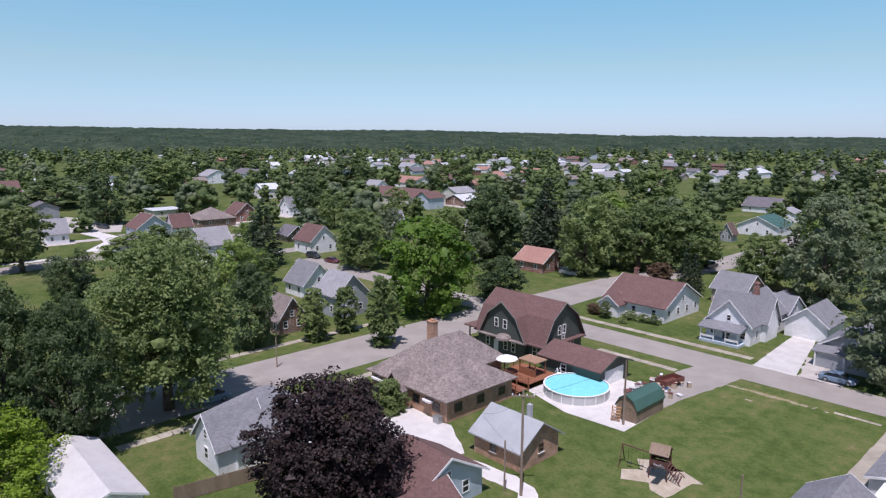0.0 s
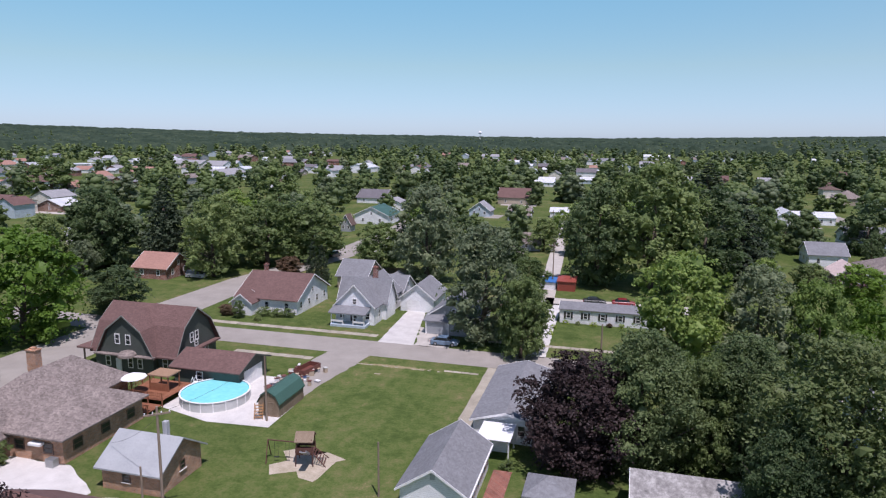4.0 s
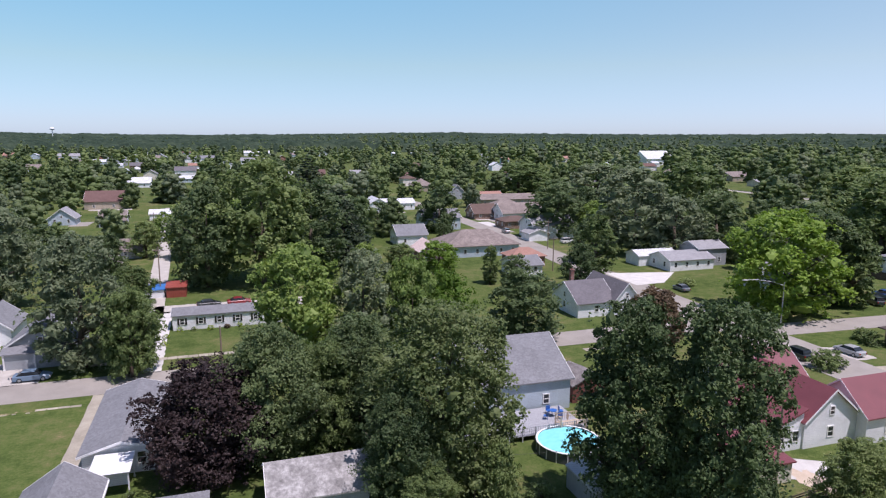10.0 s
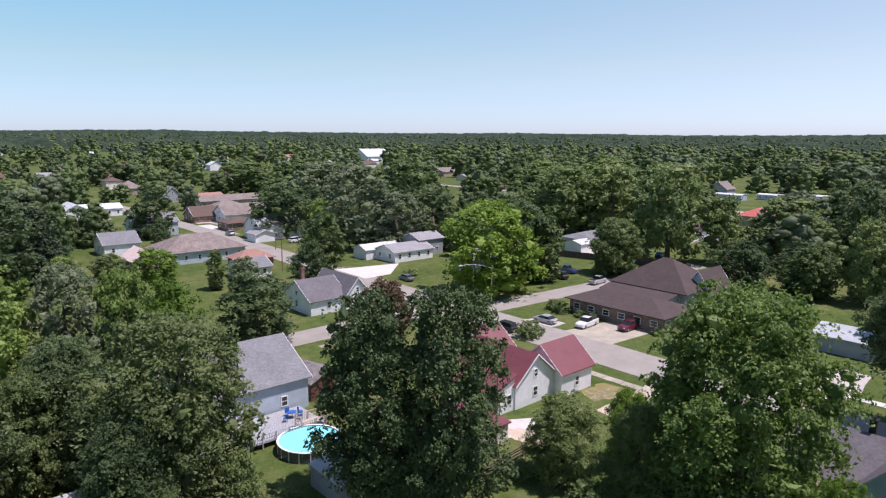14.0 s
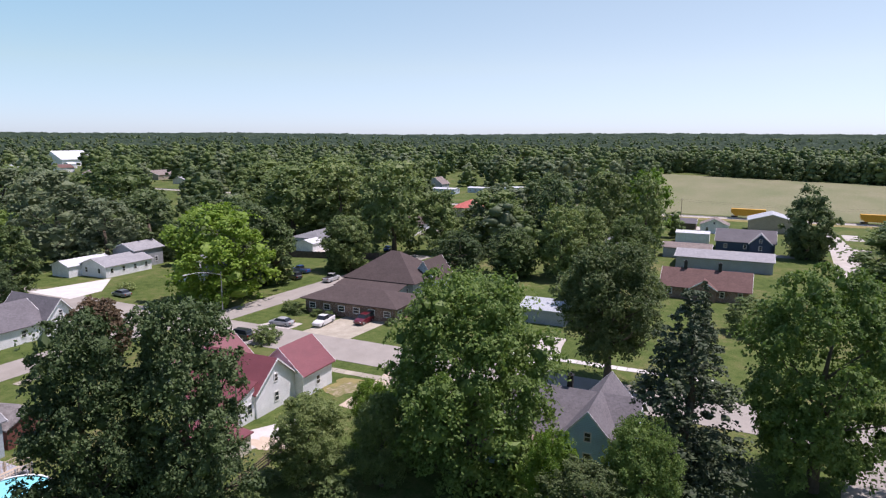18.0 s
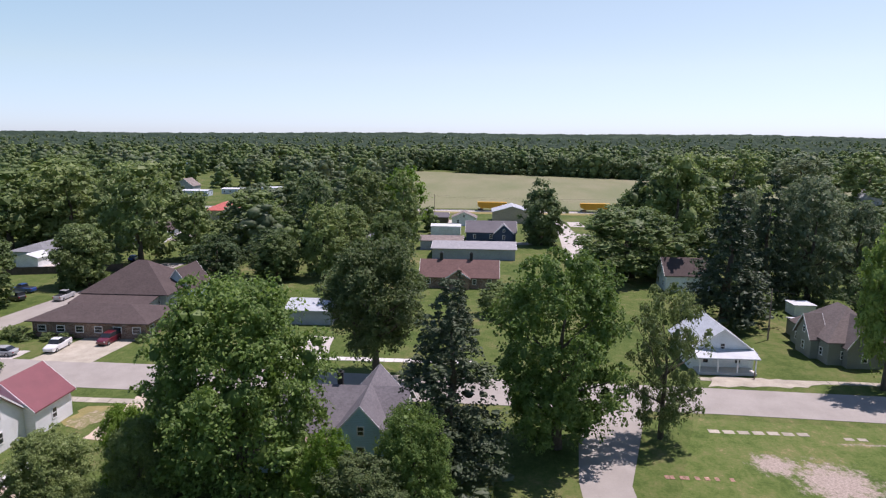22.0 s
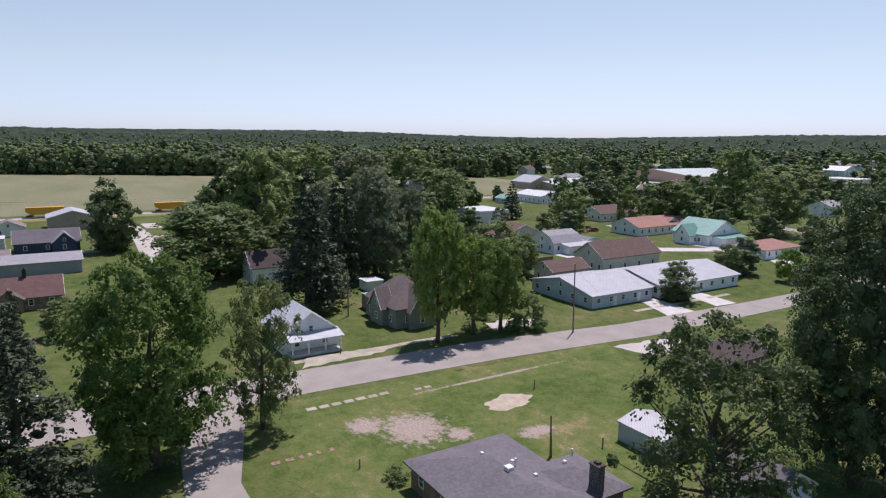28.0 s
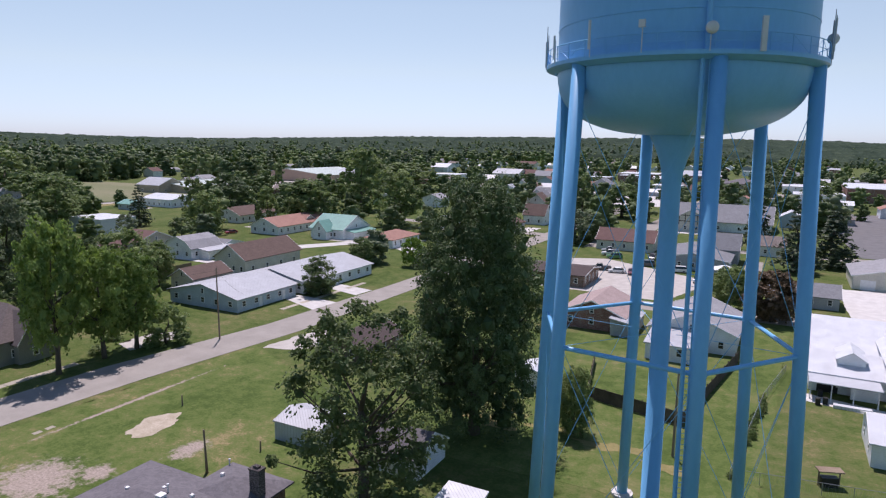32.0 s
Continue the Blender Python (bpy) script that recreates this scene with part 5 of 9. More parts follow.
            bmesh.ops.transform(tmp, matrix=Matrix.Translation((0.1, 0, z + 0.4)) @ pose(0, 0, 0, 0 if kind == "dish" else 90, 90 if kind == "dish" else 0, 0), verts=tmp.verts[:])
            me = bpy.data.meshes.new("t")
            tmp.to_mesh(me)
            tmp.free()
            bm.from_mesh(me)
            bpy.data.meshes.remove(me)
        ob = part("antenna", bm, ANTENNA if kind not in ("whip",) else STEEL, par, {"dish": "round white drum antenna", "side_dish": "round white drum antenna", "panel": "long white panel antenna"}.get(kind, ""))
        ob.matrix_basis = m


water_tower()
# ---- west block ----
h = house(-69.0, 51.2, -54.2, 63.0, 2.9, 6.4, "hip", "x", B_ORANGE, S_TAUPE, "brown brick ranch house with a hipped taupe shingle roof", skip="N", over=0.6, win=(1.3, 1.2), frame_mat=plain("brown_frame", (0.10, 0.06, 0.045)))
wing(h, -69.0, 52.5, -60.5, 68.0, 2.9, 6.8, "hip", "y", B_ORANGE, S_TAUPE, over=0.6, wins=False)
wing(h, -64.2, 49.9, -61.2, 52.5, 2.7, 4.6, "gable", "y", B_BROWN, S_TAUPE, over=0.3, wins=False, trim=False)
door_on(h, -62.7 - h.location.x, 49.9 - h.location.y, 0.7, "S", plain("dark_door", (0.05, 0.035, 0.03)))
chimney(h, -66.5, 60.0, 3.5, 8.4, B_ORANGE, 1.3, 0.9)
for x in (-67.6, -66.0, -57.2):
    block(h, "awning", x - 0.75, 50.5, 1.95, x + 0.75, 51.18, 2.25, WHITE, "white window awning")
for k in range(4):
    block(h, "step", -63.4, 47.9 + k * 0.45, 0, -62.0, 49.9, 0.17 * (k + 1), CONCRETE)
block(h, "air_conditioner", -55.6, 50.2, 0, -54.6, 51.0, 0.9, STEEL, "grey air conditioner box")

h = house(-47.0, 48.6, -40.5, 55.0, 2.6, 4.7, "gable", "x", B_ORANGE, noise_mat("rolled_roofing", (0.30, 0.32, 0.33), (0.40, 0.42, 0.43), scale=0.5, fine=6.0, rough=0.8, bump=0.1), "small orange brick garage with a grey gabled roof", name="brick_garage", category="garage", over=0.5, wins=False, trim=False)
window_on(h, -44.2 - h.location.x, 48.6 - h.location.y, 1.0, "S", 0.9, 0.9, plain("brown_frame", (0.10, 0.06, 0.045)))
window_on(h, -40.5 - h.location.x, 52.0 - h.location.y, 1.2, "E", 0.8, 1.0, plain("brown_frame", (0.10, 0.06, 0.045)))
block(h, "window_sill", -44.75, 48.45, 0.9, -43.65, 48.62, 1.0, CONCRETE)
block(h, "window_sill", -40.52, 51.45, 1.1, -40.35, 52.55, 1.2, CONCRETE)
block(h, "flue", -42.85, 52.35, 4.0, -42.35, 52.85, 5.7, M_SILVER, "pale metal flue")

h = house(-73.0, 76.2, -59.4, 85.8, 3.0, 9.0, "gambrel", "x", W_GREEN, S_MAROON, "dark green two-storey house with maroon gambrel roofs", over=0.5, skip="N", win=(0.9, 1.5), trim_mat=W_GREYGREEN)
wing(h, -71.4, 75.3, -62.4, 82.0, 3.0, 8.7, "gambrel", "y", W_GREEN, S_MAROON, over=0.4, wins=False, trim_mat=W_GREYGREEN)
for x, z in ((-68.2, 4.3), (-66.4, 4.3), (-66.2, 0.9), (-64.6, 0.9), (-70.0, 0.9)):
    window_on(h, x - h.location.x, 75.3 - h.location.y, z, "S", 0.85, 1.5)
window_on(h, -59.4 - h.location.x, 80.0 - h.location.y, 3.9, "E", 0.8, 1.5)
window_on(h, -59.4 - h.location.x, 81.2 - h.location.y, 3.9, "E", 0.8, 1.5)
block(h, "pent_roof", -71.8, 74.5, 2.75, -62.0, 75.28, 2.95, S_TAUPE, "weathered pent roof between the storeys")
block(h, "pent_roof", -61.9, 75.2, 2.75, -58.6, 76.18, 3.0, S_MAROON)
block(h, "pent_roof", -59.38, 76.2, 2.75, -58.5, 85.8, 3.0, S_MAROON)
bm = bmesh.new()
lathe(bm, [(1.3, 0.0), (1.25, 0.35), (0.95, 0.62), (0.5, 0.76), (0.0, 0.8)], 20, -66.2 - h.location.x, 74.7 - h.location.y)
bmesh.ops.translate(bm, verts=bm.verts[:], vec=(0, 0, 2.85))
part("door_hood", bm, S_TAUPE, h, "rounded weathered door hood")
door_on(h, -68.2 - h.location.x, 75.3 - h.location.y, 0.1, "S", WHITE)
posts(h, ((-75.2, 76.4), (-75.2, 79.5), (-75.2, 83)), 2.9, W_BROWN)
block(h, "porch_roof", -75.8, 75.6, 2.9, -73.0, 86.0, 3.15, S_MAROON)
h = house(-58.0, 74.0, -48.0, 81.2, 2.7, 4.1, "gable", "x", W_GREEN, S_MAROON, "low dark green garage with a maroon roof", name="garage", category="garage", over=0.5, wins=False, trim_mat=W_GREEN)
door_on(h, -48.0 - h.location.x, 77.6 - h.location.y, 0.0, "E", WHITE, 4.6, 2.2, "garage_door", 4)
window_on(h, -54 - h.location.x, 74.0 - h.location.y, 0.9, "S", 1.0, 1.2)


def round_pool(x, y, r, hgt, wall, label, dark_liner=None):
    par = thing("swimming_pool", x, y, 0, 0, label, "pool")
    bm = bmesh.new()
    lathe(bm, [(r, 0.0), (r, hgt - 0.06), (r - 0.06, hgt - 0.06), (r - 0.06, 0.1)], 56)
    part("pool_wall", bm, wall, par)
    bm = bmesh.new()
    lathe(bm, [(r + 0.09, hgt - 0.07), (r + 0.09, hgt), (r - 0.13, hgt), (r - 0.13, hgt - 0.07), (r + 0.09, hgt - 0.07)], 56)
    part("rim", bm, WHITE, par)
    bm = bmesh.new()
    lathe(bm, [(r - 0.05, hgt - 0.16), (0.0, hgt - 0.16)], 56)
    bmesh.ops.recalc_face_normals(bm, faces=bm.faces[:])
    w = part("water", bm, POOLWATER, par, "clear turquoise water")
    if w.data.polygons[0].normal.z < 0:
        w.data.flip_normals()
    bm = bmesh.new()
    box(bm, -0.05, -0.02, 0, 0.05, 0.04, hgt - 0.07)
    up = None
    n = 18
    for i in range(n):
        a = i * math.tau / n
        m = Matrix.Translation(((r + 0.03) * math.cos(a), (r + 0.03) * math.sin(a), 0)) @ pose(0, 0, 0, 0, 0, math.degrees(a) + 90)
        if up is None:
            up = part("upright", bm, WHITE, par)
            up.matrix_basis = m
        else:
            again("upright", up, par, m)
    return par


POOLWATER = water_mat()
POOLGREY = plain("pool_wall_grey", (0.50, 0.51, 0.50), rough=0.5)
p = round_pool(-49.3, 70.6, 4.35, 1.3, POOLGREY, "round above-ground pool with turquoise water and white rim")
bm = bmesh.new()
for s in (-0.35, 0.35):
    tube(bm, (-4.0, 1.6 + s, 1.0), (-4.3, 1.7 + s, 2.1), 0.05, n=6)
    tube(bm, (-4.3, 1.7 + s, 2.1), (-4.7, 1.8 + s, 1.3), 0.05, n=6)
for i in range(4):
    box(bm, -4.5, 1.3, 0.5 + i * 0.25, -4.0, 2.0, 0.56 + i * 0.25)
part("pool_steps", bm, WHITE, p, "white plastic pool steps")


def deck(x0, y0, x1, y1, z, label, mat=None, rails="SENW", name="deck"):
    mat = mat or DECKWOOD
    par = thing(name, (x0 + x1) / 2, (y0 + y1) / 2, 0, 0, label, "deck")
    w, d = x1 - x0, y1 - y0
    bm = bmesh.new()
    box(bm, -w / 2, 0.006, z - 0.06, w / 2, 0.15, z)
    pl = None
    for i in range(int(d / 0.16)):
        m = Matrix.Translation((0, -d / 2 + i * 0.16, 0))
        if pl is None:
            pl = part("plank", bm, mat, par)
            pl.matrix_basis = m
        else:
            again("plank", pl, par, m)
    bm = bmesh.new()
    box(bm, -0.06, -0.06, 0, 0.06, 0.06, z + 1.0)
    po = None
    spots = []
    for side in rails:
        a, b = {"S": ((-w / 2, -d / 2), (w / 2, -d / 2)), "N": ((-w / 2, d / 2), (w / 2, d / 2)), "E": ((w / 2, -d / 2), (w / 2, d / 2)), "W": ((-w / 2, -d / 2), (-w / 2, d / 2))}[side]
        n = max(2, int((Vector(a) - Vector(b)).length / 1.6) + 1)
        for i in range(n):
            q = Vector(a).lerp(Vector(b), i / (n - 1))
            spots.append((round(q.x, 2), round(q.y, 2)))
        for zz in (z + 0.95, z + 0.5):
            bb = bmesh.new()
            p, q = Vector((*a, zz)), Vector((*b, zz))
            box(bb, min(a[0], b[0]) - 0.03, min(a[1], b[1]) - 0.03, zz - 0.05, max(a[0], b[0]) + 0.03, max(a[1], b[1]) + 0.03, zz)
            part("rail", bb, mat, par)
        k = int((Vector(a) - Vector(b)).length / 0.28)
        bb = bmesh.new()
        for i in range(1, k):
            q = Vector(a).lerp(Vector(b), i / k)
            box(bb, q.x - 0.02, q.y - 0.02, z + 0.05, q.x + 0.02, q.y + 0.02, z + 0.9)
        tagged(part("balusters", bb, mat, par), kind="stuff")
    if not spots:
        spots = [(-w / 2, -d / 2), (w / 2, -d / 2), (w / 2, d / 2), (-w / 2, d / 2)]
    for s in sorted(set(spots)):
        m = Matrix.Translation((s[0], s[1], 0))
        if po is None:
            po = part("post", bm, mat, par)
            po.matrix_basis = m
        else:
            again("post", po, par, m)
    return par


deck(-60.5, 66.5, -54.2, 72.8, 0.9, "red-stained wooden deck with railings beside a pool", rails="SW")
deck(-57.5, 63.6, -54.0, 66.3, 0.5, "lower red-stained wooden deck", rails="S")
u = thing("patio_umbrella", -59.2, 67.6, 0.9, 0, "open white patio umbrella on a deck", "umbrella")
bm = bmesh.new()
lathe(bm, [(0.0, 2.75), (0.6, 2.6), (1.65, 2.2), (1.65, 2.12), (0.6, 2.5), (0.0, 2.66)], 10)
part("canopy", bm, WHITE, u)
bm = bmesh.new()
tube(bm, (0, 0, 0), (0, 0, 2.7), 0.04)
part("pole", bm, STEEL, u)
g_ = thing("deck_pavilion", -56.6, 70.2, 0.9, 0, "small brown wooden bar hut on a deck", "shed")
bm = bmesh.new()
roof_solid(bm, [[(-1.6, -1.3, 2.2), (1.6, -1.3, 2.2), (1.6, 1.3, 2.2), (-1.6, 1.3, 2.2)]], 0.15)
part("roof", bm, noise_mat("tan_board", (0.26, 0.16, 0.10), (0.38, 0.25, 0.16), rough=0.8), g_)
for sx in (-1.4, 1.4):
    for sy in (-1.1, 1.1):
        bm = bmesh.new()
        box(bm, sx - 0.07, sy - 0.07, 0, sx + 0.07, sy + 0.07, 2.1)
        part("post", bm, DECKWOOD, g_)
bm = bmesh.new()
box(bm, -1.3, -1.05, 0, 1.3, -0.9, 1.0)
part("counter", bm, DECKWOOD, g_)

h = house(-41.4, 67.8, -38.6, 74.2, 2.0, 3.3, "gambrel", "y", WOOD, M_GREEN, "brown wooden garden shed with a green metal barn roof", name="garden_shed", category="shed", over=0.15, wins=False, trim=False)
door_on(h, -40.0 - h.location.x, 67.8 - h.location.y, 0.05, "S", WOOD, 1.3, 1.8, "shed_door")
r_ = thing("ladder_rack", -40.9, 67.0, 0, 20, "small orange wooden step rack leaning by a shed", "rack")
bm = bmesh.new()
for s in (-0.5, 0.5):
    tube(bm, (s, -0.4, 0), (s, 0.3, 1.8), 0.05, n=5)
    tube(bm, (s, 0.9, 0), (s, 0.3, 1.8), 0.05, n=5)
for i in range(5):
    k = 0.15 + i * 0.18
    box(bm, -0.55, -0.4 + 0.7 * k - 0.1, 1.8 * k, 0.55, -0.4 + 0.7 * k + 0.1, 1.8 * k + 0.05)
part("frame", bm, noise_mat("orange_wood", (0.34, 0.18, 0.08), (0.48, 0.28, 0.14), rough=0.8), r_)
# stored goods behind the shed
rng = random.Random(11)
JUNK = [plain("junk_white", (0.7, 0.7, 0.7)), plain("junk_blue", (0.08, 0.15, 0.3)), plain("junk_grey", (0.35, 0.35, 0.36)), plain("junk_brown", (0.16, 0.06, 0.045)), plain("junk_pale", (0.55, 0.54, 0.50)), plain("junk_tan", (0.45, 0.36, 0.26))]
for i in range(44):
    x, y = -42.6 + rng.uniform(-2.2, 3.4), 79.5 + rng.uniform(-4.5, 4.5)
    if x > -41.6 and y < 75:
        continue
    b_ = thing("storage_box", x, y, 0, rng.uniform(0, 90), rng.choice(("plastic storage box in a yard pile", "stacked household goods in a yard pile", "covered crate standing in a yard")), "box", "yard goods")
    w, d, hh = rng.uniform(0.15, 0.55), rng.uniform(0.15, 0.5), rng.uniform(0.25, 0.8)
    bm = bmesh.new()
    box(bm, -w, -d, 0, w, d, hh)
    bmesh.ops.bevel(bm, geom=bm.edges[:], offset=0.05, segments=1, affect="EDGES")
    part("body", bm, rng.choice(JUNK), b_)
    bm = bmesh.new()
    box(bm, -w - 0.03, -d - 0.03, hh - 0.02, w + 0.03, d + 0.03, hh + 0.05)
    part("lid", bm, rng.choice(JUNK), b_)
t_ = thing("utility_trailer", -42.2, 82.5, 0, 80, "low red utility trailer loaded with goods", "trailer")
bm = bmesh.new()
box(bm, -1.9, -0.9, 0.45, 1.9, 0.9, 0.55)
for a in ((-1.9, -0.95, 1.9, -0.88), (-1.9, 0.88, 1.9, 0.95), (-1.95, -0.95, -1.88, 0.95), (1.88, -0.95, 1.95, 0.95)):
    box(bm, a[0], a[1], 0.5, a[2], a[3], 1.2)
part("bed", bm, JUNK[3], t_)
for s in (-1, 1):
    bm = bmesh.new()
    tube(bm, (0, s * 1.0 - 0.1, 0.33), (0, s * 1.0 + 0.1, 0.33), 0.33, 0.33, 16)
    part("wheel", bm, RUBBER, t_)

# play set on the sand
p = thing("play_set", -30.4, 58.6, 0, 15, "weathered wooden play tower with swing frame and slide", "play set")
p.scale = (0.98, 0.98, 0.98)
PLAYWOOD = noise_mat("play_wood", (0.075, 0.034, 0.028), (0.15, 0.075, 0.058), rough=0.8)
for sx in (-0.8, 0.8):
    for sy in (-0.8, 0.8):
        bm = bmesh.new()
        tube(bm, (sx * 1.15, sy * 1.15, 0), (sx, sy, 3.0), 0.07, n=6)
        part("leg", bm, PLAYWOOD, p)
bm = bmesh.new()
box(bm, -0.9, -0.9, 1.3, 0.9, 0.9, 1.42)
part("platform", bm, PLAYWOOD, p)
bm = bmesh.new()
for a in ((-0.9, -0.93, 0.9, -0.87), (-0.9, 0.87, 0.9, 0.93), (-0.93, -0.9, -0.87, 0.9)):
    box(bm, a[0], a[1], 1.5, a[2], a[3], 2.1)
part("side_panel", bm, PLAYWOOD, p)
bm = bmesh.new()
roof_solid(bm, [[(-1.0, -1.0, 2.8), (1.0, -1.0, 2.8), (1.0, 0, 3.6), (-1.0, 0, 3.6)], [(1.0, 1.0, 2.8), (-1.0, 1.0, 2.8), (-1.0, 0, 3.6), (1.0, 0, 3.6)]], 0.08)
part("roof", bm, WOOD, p)
bm = bmesh.new()
for sy in (-0.7, 0.7):
    tube(bm, (0.9, sy, 1.4), (2.3, sy * 1.5, 0), 0.05, n=6)
for k in range(5):
    box(bm, 1.0 + k * 0.24, -0.75, 1.2 - k * 0.25, 1.12 + k * 0.24, 0.75, 1.25 - k * 0.25)
part("climbing_ladder", bm, PLAYWOOD, p)
bm = bmesh.new()
tube(bm, (-0.8, 0.0, 2.3), (-4.2, 0.6, 2.3), 0.07, n=6)
for s in (-1.1, 1.1):
    tube(bm, (-4.2, 0.6 + s, 0), (-4.2, 0.6, 2.3), 0.06, n=6)
part("swing_beam", bm, PLAYWOOD, p)
for k in range(2):
    bm = bmesh.new()
    x = -1.8 - k * 1.2
    tube(bm, (x, 0.15, 2.3), (x, 0.15, 0.55), 0.015, n=4)
    tube(bm, (x - 0.4, 0.25, 2.3), (x - 0.4, 0.25, 0.55), 0.015, n=4)
    box(bm, x - 0.45, 0.1, 0.5, x + 0.05, 0.3, 0.55)
    part("swing", bm, BLACK, p)
bm = bmesh.new()
m = pose(0.3, -0.9, 1.35, -32, 0, 0)
box(bm, -0.3, -2.3, 0, 0.3, 0, 0.06, m)
box(bm, -0.34, -2.3, 0, -0.28, 0, 0.2, m)
box(bm, 0.28, -2.3, 0, 0.34, 0, 0.2, m)
part("slide", bm, plain("slide_grey", (0.32, 0.32, 0.34)), p)

# houses along the south of the block
h = house(-69.0, 27.5, -60.2, 38.0, 3.1, 6.6, "hip", "y", W_WHITE, S_GREY, "white clapboard cottage with a grey hipped roof", over=0.6)
wing(h, -66.0, 25.6, -60.6, 31.0, 3.1, 6.0, "gable", "y", W_WHITE, S_GREY, over=0.4, nwin=1, skip="N")
wing(h, -60.6, 31.0, -57.0, 37.5, 2.8, 4.8, "gable", "x", W_WHITE, S_GREY, over=0.3, nwin=1)
h = house(-72.0, 12.0, -58.0, 17.5, 2.7, 3.9, "gable", "x", W_WHITE, noise_mat("pale_flat_roof", (0.46, 0.45, 0.44), (0.62, 0.61, 0.59), scale=0.4, fine=6.0, rough=0.8, bump=0.1), "low white garage with a pale grey roof", name="garage", category="garage", over=0.4)
h = house(-46.5, 34.0, -40.5, 43.0, 2.8, 5.4, "gable", "x", W_BLUE, S_MAROON, "small light blue house with a maroon shingle roof", over=0.5)
wing(h, -42.0, 30.0, -37.0, 37.0, 2.5, 4.4, "gable", "y", W_BLUE, S_MAROON, over=0.4, wins=False)
# north-east corner of the lawn
h = house(-17.9, 52.4, -11.7, 62.6, 2.8, 4.9, "gable", "y", W_WHITE, S_GREY, "white clapboard house with a grey shingle roof", over=0.4, wins=False)
for y in (54.6, 57.4, 60.2):
    window_on(h, -11.7 - h.location.x, y - h.location.y, 0.95, "E", 0.95, 1.2)
block(h, "gable_vent", -15.05, 52.34, 3.75, -14.6, 52.4, 4.3, M_GREYBLUE, "slatted grey-blue gable vent", bevel=0)
block(h, "gutter", -11.42, 52.2, 2.50, -11.24, 62.8, 2.64, WHITE, "white rain gutter", bevel=0)
h = house(-14.7, 68.9, -7.4, 86.4, 2.6, 3.7, "gable", "y", W_WHITE, S_GREY, "long low white building with a grey shingle roof", name="outbuilding", category="building", over=0.4, skip="N")
block(h, "patio_awning", -13.4, 64.0, 2.50, -9.7, 68.4, 2.60, noise_mat("awning_white", (0.74, 0.75, 0.76), (0.82, 0.83, 0.84), rough=0.4), "flat white metal awning")
for k in range(8):
    block(h, "awning_rib", -13.3 + k * 0.5, 64.02, 2.60, -13.22 + k * 0.5, 68.38, 2.64, WHITE, bevel=0)
posts(h, ((-9.9, 64.2), (-9.9, 68.0), (-13.1, 64.2)), 2.5, WHITE, 0.06, "awning_post")
block(h, "awning_wall", -13.2, 66.6, 0, -10.2, 66.75, 2.5, W_WHITE)
b_ = thing("brick_patio", -10.2, 58.5, 0, 0, "small red brick terrace with plants beside a white house", "terrace")
bm = bmesh.new()
box(bm, -0.9, -4.2, -0.05, 1.0, 4.0, 0.06)
part("paving", bm, B_RED, b_)
h = house(-6.8, 54.6, -2.8, 58.4, 2.3, 3.5, "hip", "x", W_WHITE, S_GREY, "little white shed with a grey pyramid roof", name="garden_shed", category="shed", over=0.3, wins=False)
h = house(2.6, 54.5, 11.2, 61.0, 2.8, 4.7, "gable", "x", W_GREY, noise_mat("patched_roof", (0.13, 0.125, 0.12), (0.50, 0.49, 0.47), scale=0.8, fine=3.0, rough=0.9, bump=0.4, mid=(0.27, 0.26, 0.25)), "old grey garage with a weathered patchy roof", name="garage", category="garage", over=0.4, wins=False)

# houses over the side street
h = house(-71.0, 110.3, -58.3, 124.0, 3.1, 6.8, "gable", "x", W_WHITE, S_MAROON, "white bungalow with a broad maroon roof", over=0.5, skip="N")
wing(h, -70.6, 107.6, -66.4, 111.0, 2.6, 4.2, "gable", "y", W_WHITE, S_MAROON, over=0.35, wins=False)
chimney(h, -69.5, 119, 5, 7.6, B_RED)
posts(h, ((-70.4, 107.7), (-66.6, 107.7)), 2.5, WHITE)
h = house(-49.3, 108.2, -41.8, 123.0, 3.6, 7.4, "gable", "y", W_WHITE, S_GREY, "white two-storey cottage with steep grey cross gables", over=0.4, nwin=3)
wing(h, -50.5, 112.5, -41.0, 117.5, 3.6, 7.3, "gable", "x", W_WHITE, S_GREY, over=0.4, wins=False)
wing(h, -49.3, 105.6, -42.6, 108.2, 2.6, 3.4, "shed_N", "x", W_BLUE, S_GREY, over=0.25, wins=False, z0=2.35)
posts(h, ((-49.1, 105.8), (-46.9, 105.8), (-44.9, 105.8), (-42.8, 105.8)), 2.35, WHITE, 0.08)
block(h, "porch_floor", -49.3, 105.6, 0, -42.6, 108.1, 0.5, W_BLUE)
block(h, "porch_rail", -49.1, 105.75, 0.9, -46.9, 105.83, 1.3, WHITE, bevel=0)
block(h, "porch_rail", -44.9, 105.75, 0.9, -42.8, 105.83, 1.3, WHITE, bevel=0)
door_on(h, -45.9 - h.location.x, 108.18 - h.location.y, 0.5, "S", plain("dark_door", (0.05, 0.035, 0.03)))
chimney(h, -44.6, 116.5, 6.5, 9.0, B_RED, 0.8, 0.8)
wing(h, -47.5, 123, -41.5, 131, 3.0, 5.6, "gable", "x", W_WHITE, S_GREY, over=0.4, nwin=1)
h = house(-40.6, 119.6, -33.8, 128.5, 2.9, 5.6, "gable", "y", W_WHITE, S_GREY, "white garage with a grey gabled roof", name="garage", category="garage", over=0.4, wins=False)
door_on(h, -38.0 - h.location.x, 119.6 - h.location.y, 0.03, "S", WHITE, 2.7, 2.2, "garage_door", 4)
